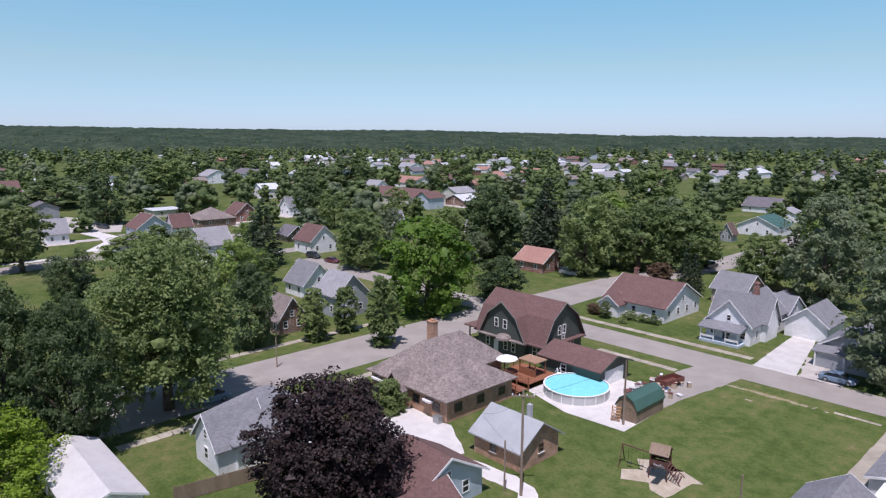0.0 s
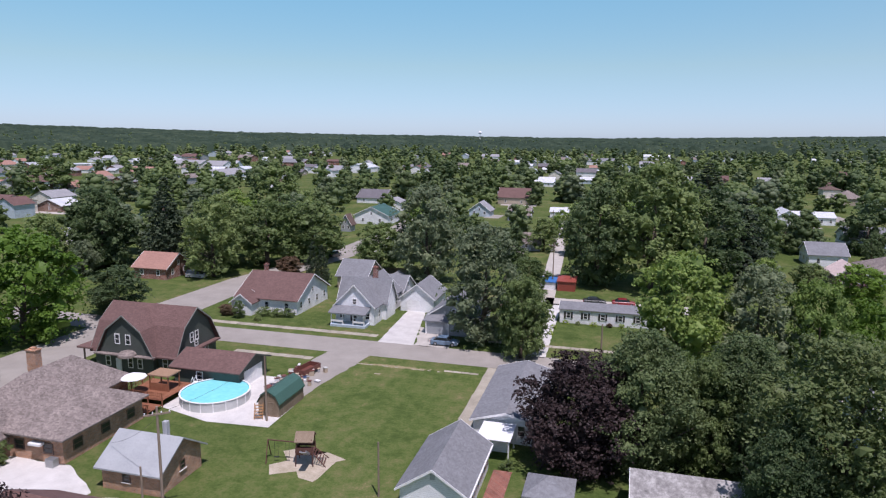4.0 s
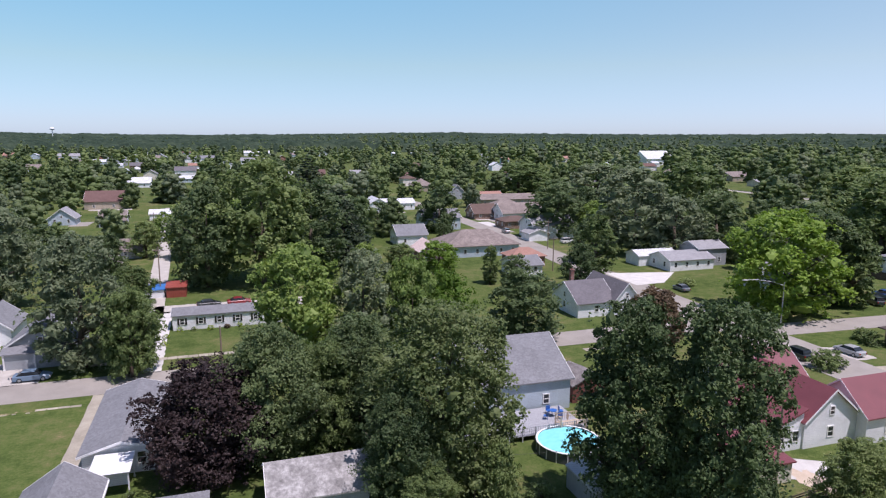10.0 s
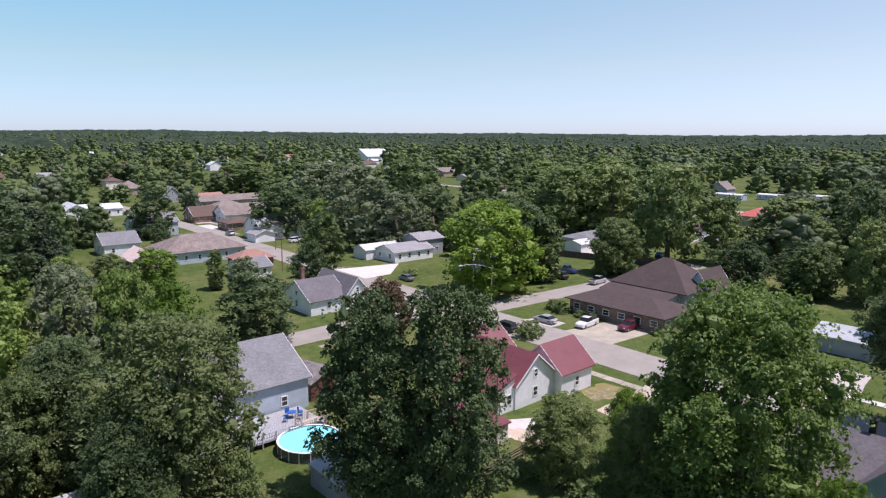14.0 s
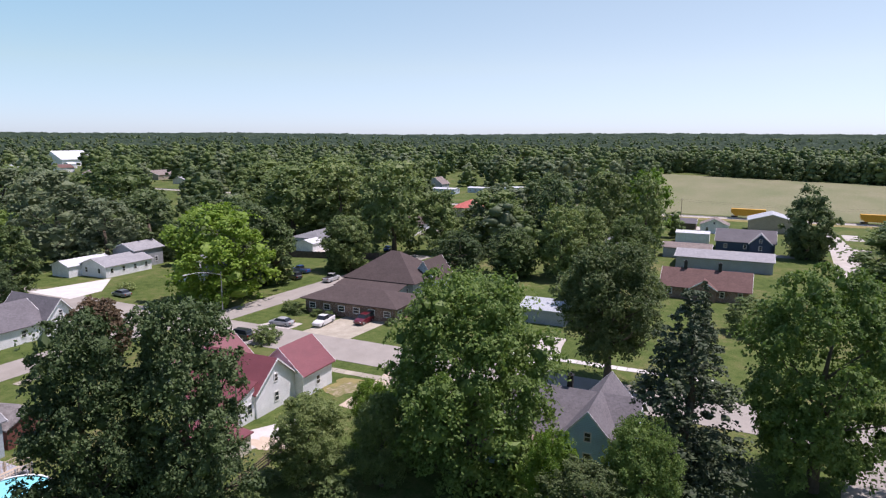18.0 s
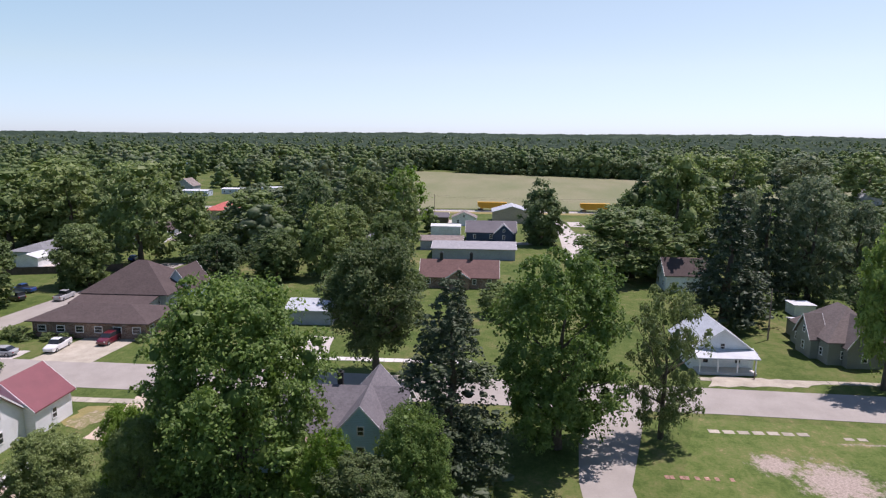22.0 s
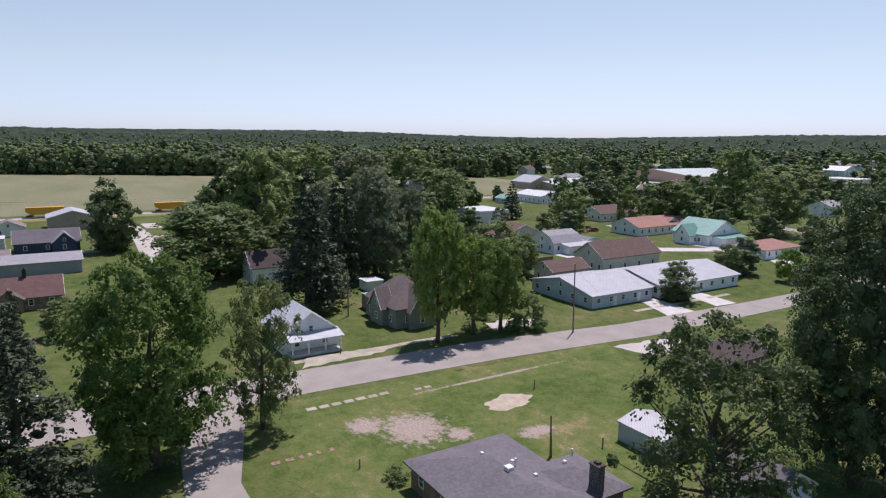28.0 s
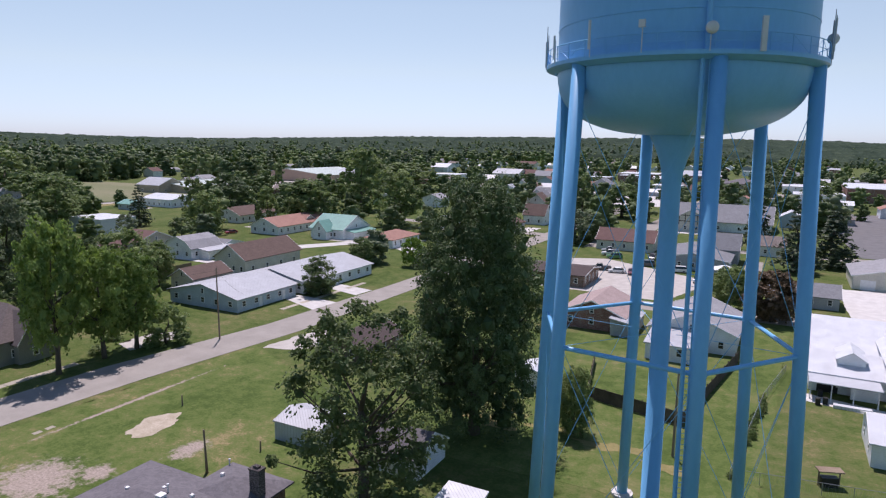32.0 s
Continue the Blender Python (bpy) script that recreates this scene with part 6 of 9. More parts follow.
h = house(-31.6, 108.5, -22.5, 119.0, 3.0, 6.0, "gable", "y", W_GREY, S_GREY, "grey house with a deep porch under large trees", over=0.4)
wing(h, -31.6, 106.3, -23.0, 108.5, 2.4, 3.1, "shed_N", "x", W_GREY, S_GREY, over=0.3, wins=False)
posts(h, ((-31.4, 106.2), (-27.4, 106.2), (-23.2, 106.2)), 2.4, WHITE)
h = house(-9.6, 120.3, 9.0, 126.0, 2.7, 3.5, "gable", "x", W_WHITE, S_GREY, "long low white mobile home with black shutters", name="mobile_home", category="house", over=0.25, nwin=6, win=(0.9, 1.2))
for i in range(6):
    x = -9.6 + (i + 0.5) * 3.1
    for s in (-0.62, 0.62):
        block(h, "shutter", x + s - 0.16, 120.2, 0.95, x + s + 0.16, 120.28, 2.15, BLACK, bevel=0)
h = house(-12.5, 146, -8.6, 150, 2.2, 2.7, "shed_N", "x", ribbed("rust_red", (0.30, 0.07, 0.05)), ribbed("rust_red", (0.30, 0.07, 0.05)), "small red metal shed by an alley", name="garden_shed", category="shed", over=0.2, wins=False)
h = house(-17.0, 146.5, -12.9, 150, 1.8, 2.2, "shed_N", "x", W_WHITE, plain("blue_tarp", (0.04, 0.16, 0.42)), "white lean-to under a bright blue tarpaulin", name="garden_shed", category="shed", over=0.2, wins=False)
h = house(-28.5, 283, -21, 290, 2.6, 4.2, "gable", "x", W_WHITE, M_WHITE, "white shed with a white roof beside an alley", name="shed", category="shed", over=0.3, wins=False)
h = house(-60.5, 134, -53.5, 143, 3.0, 6.0, "gable", "x", W_TAN, S_GREY, "tan cottage with a grey roof behind fences", over=0.4)
h = house(-50, 136, -46, 140, 2.4, 3.6, "gable", "y", plain("blue_metal", (0.12, 0.28, 0.46)), S_GREY, "small bright blue shed", name="garden_shed", category="shed", over=0.2, wins=False)

# between the blocks: blue house, pool and sheds
h = house(27.0, 70.0, 40.4, 84.0, 4.2, 8.0, "gable", "x", W_BLUE, S_GREY, "blue-grey house with a wide grey gabled roof", over=0.4, nwin=2, skip="W")
deck(24.0, 63.0, 38.8, 69.6, 0.7, "grey weathered wooden deck behind a blue house", mat=noise_mat("grey_deck", (0.28, 0.29, 0.31), (0.42, 0.43, 0.45), rough=0.85), rails="S")
p = round_pool(34.6, 59.8, 3.5, 1.25, plain("pool_wall_dark", (0.09, 0.10, 0.11)), "round above-ground pool with pale turquoise water and dark wall")
deck(35.4, 63.0, 38.6, 64.4, 1.25, "small raised timber landing at a pool", mat=noise_mat("new_timber", (0.40, 0.32, 0.24), (0.55, 0.46, 0.36), rough=0.8), rails="ENW", name="pool_landing")
h = house(30.6, 47.6, 34.0, 53.0, 2.3, 2.9, "gable", "y", ribbed("shed_grey", (0.36, 0.39, 0.41)), M_WHITE, "grey metal shed with a white low roof", name="garden_shed", category="shed", over=0.12, wins=False, trim=False)
h = house(41.4, 71.0, 46.4, 76.6, 2.4, 3.6, "gable", "y", noise_mat("red_brown_board", (0.12, 0.045, 0.035), (0.22, 0.09, 0.07), rough=0.85), noise_mat("rotten_roof", (0.10, 0.09, 0.085), (0.30, 0.28, 0.27), scale=0.8, fine=5, rough=0.95, bump=0.8, bump_d=0.2), "old red-brown shed with a rotten sagging roof", name="garden_shed", category="shed", over=0.2, wins=False, trim=False)
PATIOBLUE = plain("patio_blue", (0.03, 0.13, 0.42), rough=0.4)
for i, (x, y) in enumerate(((36.2, 67.6), (37.6, 67.2), (36.9, 66.0), (35.2, 66.4))):
    c = thing("patio_chair", x, y, 0.7, i * 80, "bright blue garden chair on a deck", "chair", "blue garden chairs")
    bm = bmesh.new()
    box(bm, -0.28, -0.26, 0.40, 0.28, 0.26, 0.45)
    part("seat", bm, PATIOBLUE, c)
    bm = bmesh.new()
    box(bm, -0.28, 0.22, 0.45, 0.28, 0.27, 1.0)
    part("backrest", bm, PATIOBLUE, c)
    for sx in (-0.25, 0.25):
        for sy in (-0.23, 0.23):
            bm = bmesh.new()
            tube(bm, (sx, sy, 0), (sx, sy, 0.42), 0.025, n=5)
            part("leg", bm, PATIOBLUE, c)
t_ = thing("patio_table", 36.4, 66.9, 0.7, 0, "round blue garden table on a deck", "table")
bm = bmesh.new()
lathe(bm, [(0, 0.72), (0.5, 0.72), (0.5, 0.76), (0, 0.76)], 20)
part("tabletop", bm, PATIOBLUE, t_)
bm = bmesh.new()
tube(bm, (0, 0, 0), (0, 0, 0.72), 0.05)
part("stem", bm, STEEL, t_)
# ---- east: along the long street ----
h = house(59.4, 52.0, 67.0, 63.0, 3.5, 6.7, "gable", "y", W_WHITE, M_RED, "white house with ribbed red metal roofs", over=0.4, nwin=1)
wing(h, 67.0, 50.7, 73.6, 57.8, 3.5, 6.6, "gable", "x", W_WHITE, M_RED, over=0.4, nwin=1, skip="W")
wing(h, 55.4, 52.2, 59.4, 60.0, 2.9, 4.7, "shed_E", "y", W_WHITE, M_RED, over=0.3, nwin=2)
wing(h, 48.2, 47.0, 52.6, 53.0, 2.2, 2.9, "shed_N", "x", W_CREAM, M_RED, over=0.25, wins=False)
wing(h, 59.4, 63.0, 71.0, 70.0, 3.5, 6.4, "gable", "x", W_WHITE, M_RED, over=0.4, nwin=2)
h = house(103.4, 57.0, 114.5, 77.0, 2.9, 4.7, "hip", "y", B_BROWN, S_DKBROWN, "long low brown brick ranch house with a dark roof", over=0.8, win=(1.5, 1.2))
door_on(h, 103.4 - h.location.x, 63.5 - h.location.y, 0.03, "W", W_BROWN, 2.6, 2.1, "garage_door", 4)
h = house(121.5, 62.5, 136.0, 79.0, 3.4, 8.8, "hip", "y", W_GREY, S_DKBROWN, "large house with a steep dark hipped roof and dormer", over=0.8)
wing(h, 128, 60.5, 137, 66, 3.4, 7.2, "gable", "x", W_BLUE, S_DKBROWN, over=0.4, nwin=1)
wing(h, 117.0, 64, 121.5, 79.0, 2.5, 3.4, "shed_E", "y", W_GREY, S_DKBROWN, over=0.4, wins=False)
h = house(62.5, 106.5, 70.5, 117.0, 3.0, 6.2, "gable", "x", W_WHITE, S_DARK, "white house with dark roof and a large arched front window", over=0.4, nwin=1)
wing(h, 70.0, 105.8, 75.4, 118.0, 3.3, 6.4, "gable", "y", W_WHITE, S_DARK, over=0.4, nwin=1, win=(1.9, 1.7))
chimney(h, 66, 115.5, 4.5, 7.4, B_RED)
h = house(107.5, 138.5, 121.0, 147.5, 2.9, 4.6, "gable", "x", W_WHITE, S_LIGHT, "low white house with a pale roof and wide drive", over=0.4)
wing(h, 119, 142, 128, 150, 4.8, 6.4, "gable", "x", W_GREY, S_LIGHT, over=0.4)
wing(h, 104, 147, 116, 153, 2.8, 4.0, "gable", "x", W_WHITE, M_WHITE, over=0.3, wins=False)
h = house(112, 110.5, 121, 121, 3.0, 6.2, "hip", "y", W_WHITE, S_LIGHT, "white house with a pale hipped roof by a big tree", over=0.5)
h = house(58.5, 172, 80.5, 186, 3.2, 7.0, "hip", "x", W_BLUE, S_TAUPE, "house with a broad grey-brown hipped roof", over=0.6)
h = house(66.5, 144, 74, 152, 2.8, 4.6, "gable", "x", W_WHITE, S_GREY, "small white house with a grey roof", over=0.4)
h = house(70.5, 154.5, 80, 161, 2.8, 4.8, "hip", "x", B_RED, S_PINK, "brick house with an orange-brown roof", over=0.5)
h = house(97, 196, 112, 207, 4.8, 8.0, "gable", "x", W_WHITE, S_LIGHT, "white two-storey farmhouse with porch", over=0.4)
wing(h, 94, 193, 101, 199, 2.7, 4.0, "gable", "y", W_WHITE, S_LIGHT, over=0.4, wins=False)
h = house(68, 226, 82, 236, 4.6, 7.4, "gable", "x", W_BLUE, S_GREY, "blue and white two-storey house", over=0.4)
h = house(60, 286, 70, 300, 3.6, 6.4, "gable", "y", W_WHITE, M_WHITE, "white house with a bright white roof", over=0.4)
wing(h, 64, 294, 84, 304, 3.2, 5.0, "gable", "x", W_WHITE, M_WHITE, over=0.4)
h = house(50, 170, 57, 179, 2.8, 5.2, "gable", "y", brick("purple", (0.22, 0.10, 0.12)), shingle("pale_pink", (0.62, 0.50, 0.46)), "house with a pale pink-white roof", over=0.4)
h = house(50.5, 196, 60, 206, 3.4, 6.2, "gable", "x", W_WHITE, S_GREY, "white cottage with a grey roof", over=0.4)
h = house(106, 242, 124, 254, 3.4, 7.0, "gable", "x", W_WHITE, S_TAUPE, "white house with a brown roof", over=0.4)
h = house(98, 222, 110, 231, 2.8, 4.4, "hip", "x", B_BROWN, S_BROWN, "low brown brick bungalow with brown roof", over=0.5)
h = house(110, 262, 126, 274, 3.2, 6.4, "hip", "x", W_GREY, S_TAUPE, "grey house with a hipped roof", over=0.5)
h = house(120, 300, 150, 312, 3.2, 5.4, "gable", "x", W_TAN, S_TAUPE, "long low house with a brown roof", over=0.5)
h = house(166, 118, 182, 128, 3.0, 4.8, "hip", "x", W_BLUE, S_GREY, "pale blue house behind a dark fence", over=0.5)
wing(h, 160, 116, 166, 122, 2.6, 3.6, "gable", "x", W_WHITE, M_WHITE, over=0.3, wins=False)
h = house(204, 106, 220, 118, 3.2, 6.4, "gable", "x", W_WHITE, S_DKBROWN, "white house with a dark roof and white porch", over=0.5)
wing(h, 198, 104, 205, 114, 2.5, 3.3, "shed_E", "y", W_WHITE, M_WHITE, over=0.4, wins=False)
h = house(262, 104, 280, 116, 4.0, 7.0, "hip", "x", W_BEIGE, ribbed("signal_red", (0.52, 0.14, 0.11)), "beige building with a bright red metal roof", over=0.6)
h = house(492, 690, 530, 724, 8, 17, "gable", "x", W_WHITE, M_WHITE, "huge distant white-roofed barn", name="barn", category="barn", over=1.0, wins=False)
# teal house
h = house(64.6, 8.6, 74.5, 24.0, 3.4, 6.6, "gable", "y", W_TEAL, S_DARK, "teal clapboard house with dark cross-gabled roof", over=0.45, nwin=2)
wing(h, 63.4, 9.6, 75.6, 15.8, 3.4, 6.9, "gable", "x", W_TEAL, S_DARK, over=0.4, wins=True, skip="NSE", nwin=1)
wing(h, 61.4, 16.0, 64.6, 23.0, 2.2, 2.9, "shed_E", "y", W_TEAL, ribbed("faded_brown", (0.28, 0.20, 0.17)), over=0.3, wins=False)
chimney(h, 70.0, 16.2, 5.6, 7.8, BLACK, 0.6, 0.6)
# over the street, east
h = house(147.5, -2.5, 156.5, 15.0, 2.9, 6.0, "gable", "y", B_BROWN, S_MAROON, "brown brick house with a maroon roof and twin chimneys", over=0.5)
wing(h, 146.2, 4.0, 150, 9.0, 2.9, 4.6, "gable", "x", B_BROWN, S_MAROON, over=0.4, wins=False)
chimney(h, 152, 10.6, 5.4, 7.4, BLACK)
chimney(h, 152, 3.6, 5.4, 7.4, BLACK)
h = house(184, -8, 198, 15.5, 3.2, 4.4, "gable", "y", W_GREY, S_LIGHT, "long low building with a pale grey roof", name="outbuilding", category="building", over=0.4, wins=False)
h = house(199.5, 7.5, 206, 20.5, 3.0, 4.2, "gable", "y", W_GREY, S_TAUPE, "grey garage with a brown roof", name="garage", category="garage", over=0.3, wins=False)
h = house(219, -9.5, 229, 7.0, 3.2, 6.4, "gable", "y", W_NAVY, S_DARK, "navy blue house with a dark grey roof", over=0.4, nwin=3)
wing(h, 217.5, -8.5, 222, -2.5, 3.2, 6.0, "gable", "x", W_NAVY, S_LIGHT, over=0.4, nwin=1)
h = house(231, 9.5, 236, 20, 3.2, 3.9, "gable", "y", W_WHITE, M_WHITE, "white box-like trailer with a white roof", name="trailer", category="trailer", over=0.1, wins=False)
h = house(268, -18, 282, -2, 4.6, 7.0, "gable", "x", W_TAN, M_SILVER, "large tan metal shed", name="shed", category="shed", over=0.4, wins=False)
h = house(258, 4.5, 266, 14, 3.2, 5.4, "gable", "x", W_WHITE, S_TAUPE, "small white gabled house near a railway", over=0.4)
h = house(266, 16, 272, 30, 2.4, 4.0, "gable", "y", W_BROWN, S_DARK, "row of dark sheds near a railway", name="shed", category="shed", over=0.3, wins=False)
h = house(115, 28, 124, 36.5, 2.8, 3.9, "gable", "y", W_GREY, M_GREYBLUE, "low building with a grey-blue metal roof among trees", over=0.4, wins=False)
for y0, y1, x in ((128, 142, 402), (145, 159, 388), (161, 176, 372)):
    h = house(x - 4, y0, x + 4, y1, 3.0, 3.6, "gable", "y", W_BLUE, M_WHITE, "pale mobile home with a white roof beside a railway", name="mobile_home", category="house", group="mobile homes", over=0.15)
# south-east: along the street
h = house(97.5, -40.2, 108.0, -30.8, 3.0, 6.4, "gable", "x", W_WHITE, M_GREYBLUE, "white cottage with a grey metal roof and front porch", over=0.4)
wing(h, 95.0, -39.8, 97.5, -31.4, 2.6, 3.3, "shed_E", "y", W_WHITE, M_GREYBLUE, over=0.3, wins=False, z0=2.4)
posts(h, ((95.1, -39.6), (95.1, -37), (95.1, -34.2), (95.1, -31.6)), 2.5, WHITE)
block(h, "porch_floor", 94.9, -39.8, 0, 97.5, -31.4, 0.4, CONCRETE)
h = house(101.0, -62.0, 113.5, -52.6, 3.6, 8.2, "hip", "x", W_GREYGREEN, S_GREYBROWN, "grey-green house with steep brown cross-gabled roof", over=0.4)
wing(h, 99.6, -59.8, 106, -54.8, 3.6, 7.4, "gable", "x", W_GREYGREEN, S_GREYBROWN, over=0.4, nwin=1, skip="ENS")
wing(h, 104, -53.5, 109, -51.4, 3.6, 6.8, "gable", "y", W_GREYGREEN, S_GREYBROWN, over=0.4, nwin=1, skip="ESW")
wing(h, 113.5, -61, 118.5, -54, 2.8, 3.6, "shed_W", "y", W_GREYGREEN, M_WHITE, over=0.2, wins=False)
h = house(149.2, -51.0, 157.4, -40.6, 4.0, 7.3, "gable", "y", W_WHITE, S_DKBROWN, "white house with a dark brown roof among trees", over=0.4)
h = house(130, -64.5, 134, -60.5, 2.2, 2.5, "flat", "x", W_WHITE, M_WHITE, "little white and brown shed in a garden", name="garden_shed", category="shed", over=0.2, wins=False)
h = house(94.0, -111.0, 113.0, -93.5, 2.8, 4.9, "gable", "y", W_BLUE, M_SILVER, "long low apartment row with a pale metal roof", name="apartment_row", category="building", over=0.5, win=(1.1, 1.2), trim=False, nwin=5)
wing(h, 93.4, -140.0, 112.0, -113.0, 2.8, 4.9, "gable", "y", W_WHITE, M_SILVER, over=0.5, win=(1.1, 1.2), trim=False, nwin=7)
wing(h, 96.0, -113.2, 111.0, -110.8, 2.8, 4.7, "gable", "y", W_GREY, M_SILVER, over=0.05, wins=False, trim=False)
for y in (-100, -107, -117, -124, -131):
    door_on(h, 94.0 - h.location.x - (0.6 if y < -112 else 0), y - h.location.y, 0.05, "W", WHITE)
h = house(114.5, -112.0, 121.5, -101.0, 3.4, 5.4, "gable", "y", W_CREAM, S_BROWN, "cream house with a brown roof behind apartments", over=0.5, nwin=2)
h = house(118.5, -142.0, 129.0, -121.0, 4.2, 7.6, "gable", "y", W_CREAM, S_BROWN, "tall cream house with a long brown roof", over=0.5, nwin=4)
h = house(147, -140.5, 158, -129.5, 3.4, 6.4, "gambrel", "y", W_WHITE, S_LIGHT, "white house with grey gambrel roofs and porches", over=0.4)
wing(h, 143, -143, 149, -132, 2.6, 3.4, "shed_E", "y", W_WHITE, M_SILVER, over=0.4, wins=False)
wing(h, 147, -150, 154, -140, 2.7, 4.0, "gable", "x", W_WHITE, S_GREY, over=0.4, wins=False)
h = house(164, -138.5, 174, -125, 4.0, 6.8, "gable", "x", W_BEIGE, S_MAROON, "beige house with a maroon roof", over=0.4)
wing(h, 168, -125, 176, -118, 2.8, 4.6, "gable", "y", W_BEIGE, S_MAROON, over=0.4, wins=False)
h = house(212, -162, 230, -148, 5.2, 5.6, "flat", "x", plain("white_metal_wall", (0.62, 0.66, 0.68)), M_WHITE, "plain white box-shaped metal building", name="warehouse", category="building", over=0.1, wins=False)
h = house(160, -212, 173, -180, 3.2, 6.0, "gable", "y", W_WHITE, S_PINK, "white house with a salmon pink roof", over=0.5)
wing(h, 162, -204, 168, -196, 3.2, 5.6, "gable", "x", W_WHITE, S_PINK, over=0.5, nwin=1)
h = house(134.5, -200, 148.5, -184, 3.6, 7.8, "gable", "x", W_WHITE, M_TEAL, "white cottage with a pale green metal roof", over=0.5, nwin=2)
wing(h, 139, -186, 145, -180.5, 3.2, 6.6, "gable", "y", W_WHITE, M_TEAL, over=0.4, nwin=1)
wing(h, 131, -199, 134.5, -186, 2.5, 3.2, "shed_E", "y", W_WHITE, M_TEAL, over=0.3, wins=False)
h = house(110, -194, 121, -177, 2.8, 4.8, "hip", "y", W_WHITE, S_PINK, "low white house with an orange-brown roof", over=0.5)
h = house(196, -220, 210, -198, 3.4, 6.2, "gable", "y", W_WHITE, S_BROWN, "white house with a brown roof and tall chimney", over=0.5)
chimney(h, 196, -208, 0, 8.2, BLACK, 1.2, 1.6)
h = house(266, -242, 288, -224, 4.0, 6.0, "gable", "x", W_WHITE, M_WHITE, "long white building with a white metal roof", name="outbuilding", category="building", over=0.5)
h = house(330, -500, 410, -430, 6.0, 10.0, "gable", "y", plain("salmon_wall", (0.50, 0.35, 0.28)), ribbed("pale_green", (0.48, 0.55, 0.50)), "wide salmon warehouse with a pale roof", name="warehouse", category="building", over=0.6, wins=False)
h = house(330, -330, 372, -290, 4.0, 6.4, "gable", "y", W_TAN, ribbed("pale_green", (0.48, 0.55, 0.50)), "long shed with a pale green roof", name="warehouse", category="building", over=0.5, wins=False)
# near hipped house
h = house(36.4, -40.0, 52.5, -29.0, 2.65, 4.35, "hip", "x", B_BROWN, S_DARK, "low house with a dark grey hipped shingle roof", over=0.6)
wing(h, 38.7, -43.6, 45.2, -36.0, 2.65, 4.05, "hip", "y", B_BROWN, S_DARK, over=0.6, wins=False)
chimney(h, 39.2, -40.6, 2.5, 5.3, brick("black", (0.05, 0.04, 0.04)), 1.1, 0.8)
block(h, "roof_fan", 43.75, -34.85, 4.0, 44.45, -34.15, 4.62, WHITE, "square white roof fan")
for x, y, z in ((42.0, -38.9, 3.75), (48.2, -34.4, 4.1), (45.8, -36.2, 3.9), (42.6, -36.4, 3.95), (43.4, -40.6, 3.75)):
    block(h, "roof_vent", x - 0.16, y - 0.16, z - 0.3, x + 0.16, y + 0.16, z + 0.12, WHITE, "small white roof vent")
for x, y, z in ((44.7, -35.7, 4.1), (45.4, -43.4, 2.8)):
    bm = bmesh.new()
    tube(bm, (x - h.location.x, y - h.location.y, z - 0.2), (x - h.location.x, y - h.location.y, z + 0.6), 0.07, n=10)
    tube(bm, (x - h.location.x, y - h.location.y, z + 0.6), (x - h.location.x, y - h.location.y, z + 0.7), 0.12, n=10)
    part("vent_pipe", bm, M_WHITE, h)
h = house(43.4, -60.0, 49.6, -54.4, 2.3, 3.1, "gable", "x", ribbed("shed_pale", (0.42, 0.48, 0.52)), M_SILVER, "pale metal shed with a low grey roof", name="garden_shed", category="shed", over=0.15, wins=False, trim=False)
h = house(30.5, -60.0, 36.5, -54.0, 2.4, 4.2, "gable", "x", W_WHITE, S_DARK, "white garage with a dark roof under trees", name="garage", category="garage", over=0.3, wins=False)
h = house(21.6, -51.0, 25.4, -46.8, 2.3, 2.8, "shed_S", "x", W_GREY, M_WHITE, "little shed with a white metal roof", name="garden_shed", category="shed", over=0.15, wins=False)
h = house(27.0, -89.5, 31.8, -84.0, 2.2, 3.0, "gable", "y", W_WHITE, M_WHITE, "small white metal garden shed", name="garden_shed", category="shed", over=0.15, wins=False, trim=False)
h = house(55.0, -92.0, 63.0, -80.0, 2.6, 4.4, "gable", "y", W_BROWN, S_DKBROWN, "brown house with a dark roof half hidden by trees", over=0.4)
h = house(24, -132, 36, -118, 3.0, 5.6, "gable", "y", B_RED, shingle("patched", (0.36, 0.28, 0.26)), "old house with a patched pinkish roof", over=0.4)
wing(h, 22, -126, 26, -116, 2.4, 3.2, "shed_E", "y", W_GREY, M_SILVER, over=0.3, wins=False)
h = house(5.0, -131.0, 19.0, -114.0, 3.4, 6.4, "gable", "y", W_WHITE, S_LIGHT, "white house with a pale grey roof behind a fence", over=0.4, nwin=3)
wing(h, 11, -114, 18, -106, 2.7, 3.6, "shed_S", "x", W_WHITE, M_SILVER, over=0.3, nwin=2)
h = house(-24, -135, -5.2, -112, 3.4, 6.6, "gable", "x", W_WHITE, M_WHITE, "large white building with stepped white metal roofs", name="outbuilding", category="building", over=0.4, nwin=3)
wing(h, -20.5, -113, -5.2, -103.5, 2.9, 4.9, "gable", "x", W_WHITE, M_WHITE, over=0.4, nwin=2)
wing(h, -24, -118, -14.5, -101, 5.0, 7.2, "gable", "y", W_WHITE, M_WHITE, over=0.4, nwin=2)
wing(h, -12.0, -111, -8.6, -105.5, 4.6, 5.7, "gable", "y", W_WHITE, M_WHITE, over=0.25, nwin=1)
block(h, "porch_roof", -13.6, -103.5, 2.45, -5.0, -99.2, 2.62, ribbed("awning_grey", (0.50, 0.52, 0.54)), "low corrugated porch roof")
posts(h, ((-13.2, -99.5), (-10.4, -99.5), (-7.8, -99.5), (-5.3, -99.5)), 2.45, WHITE, 0.07)
block(h, "porch_wall", -13.4, -102.2, 0, -10.2, -101.9, 2.45, W_WHITE)
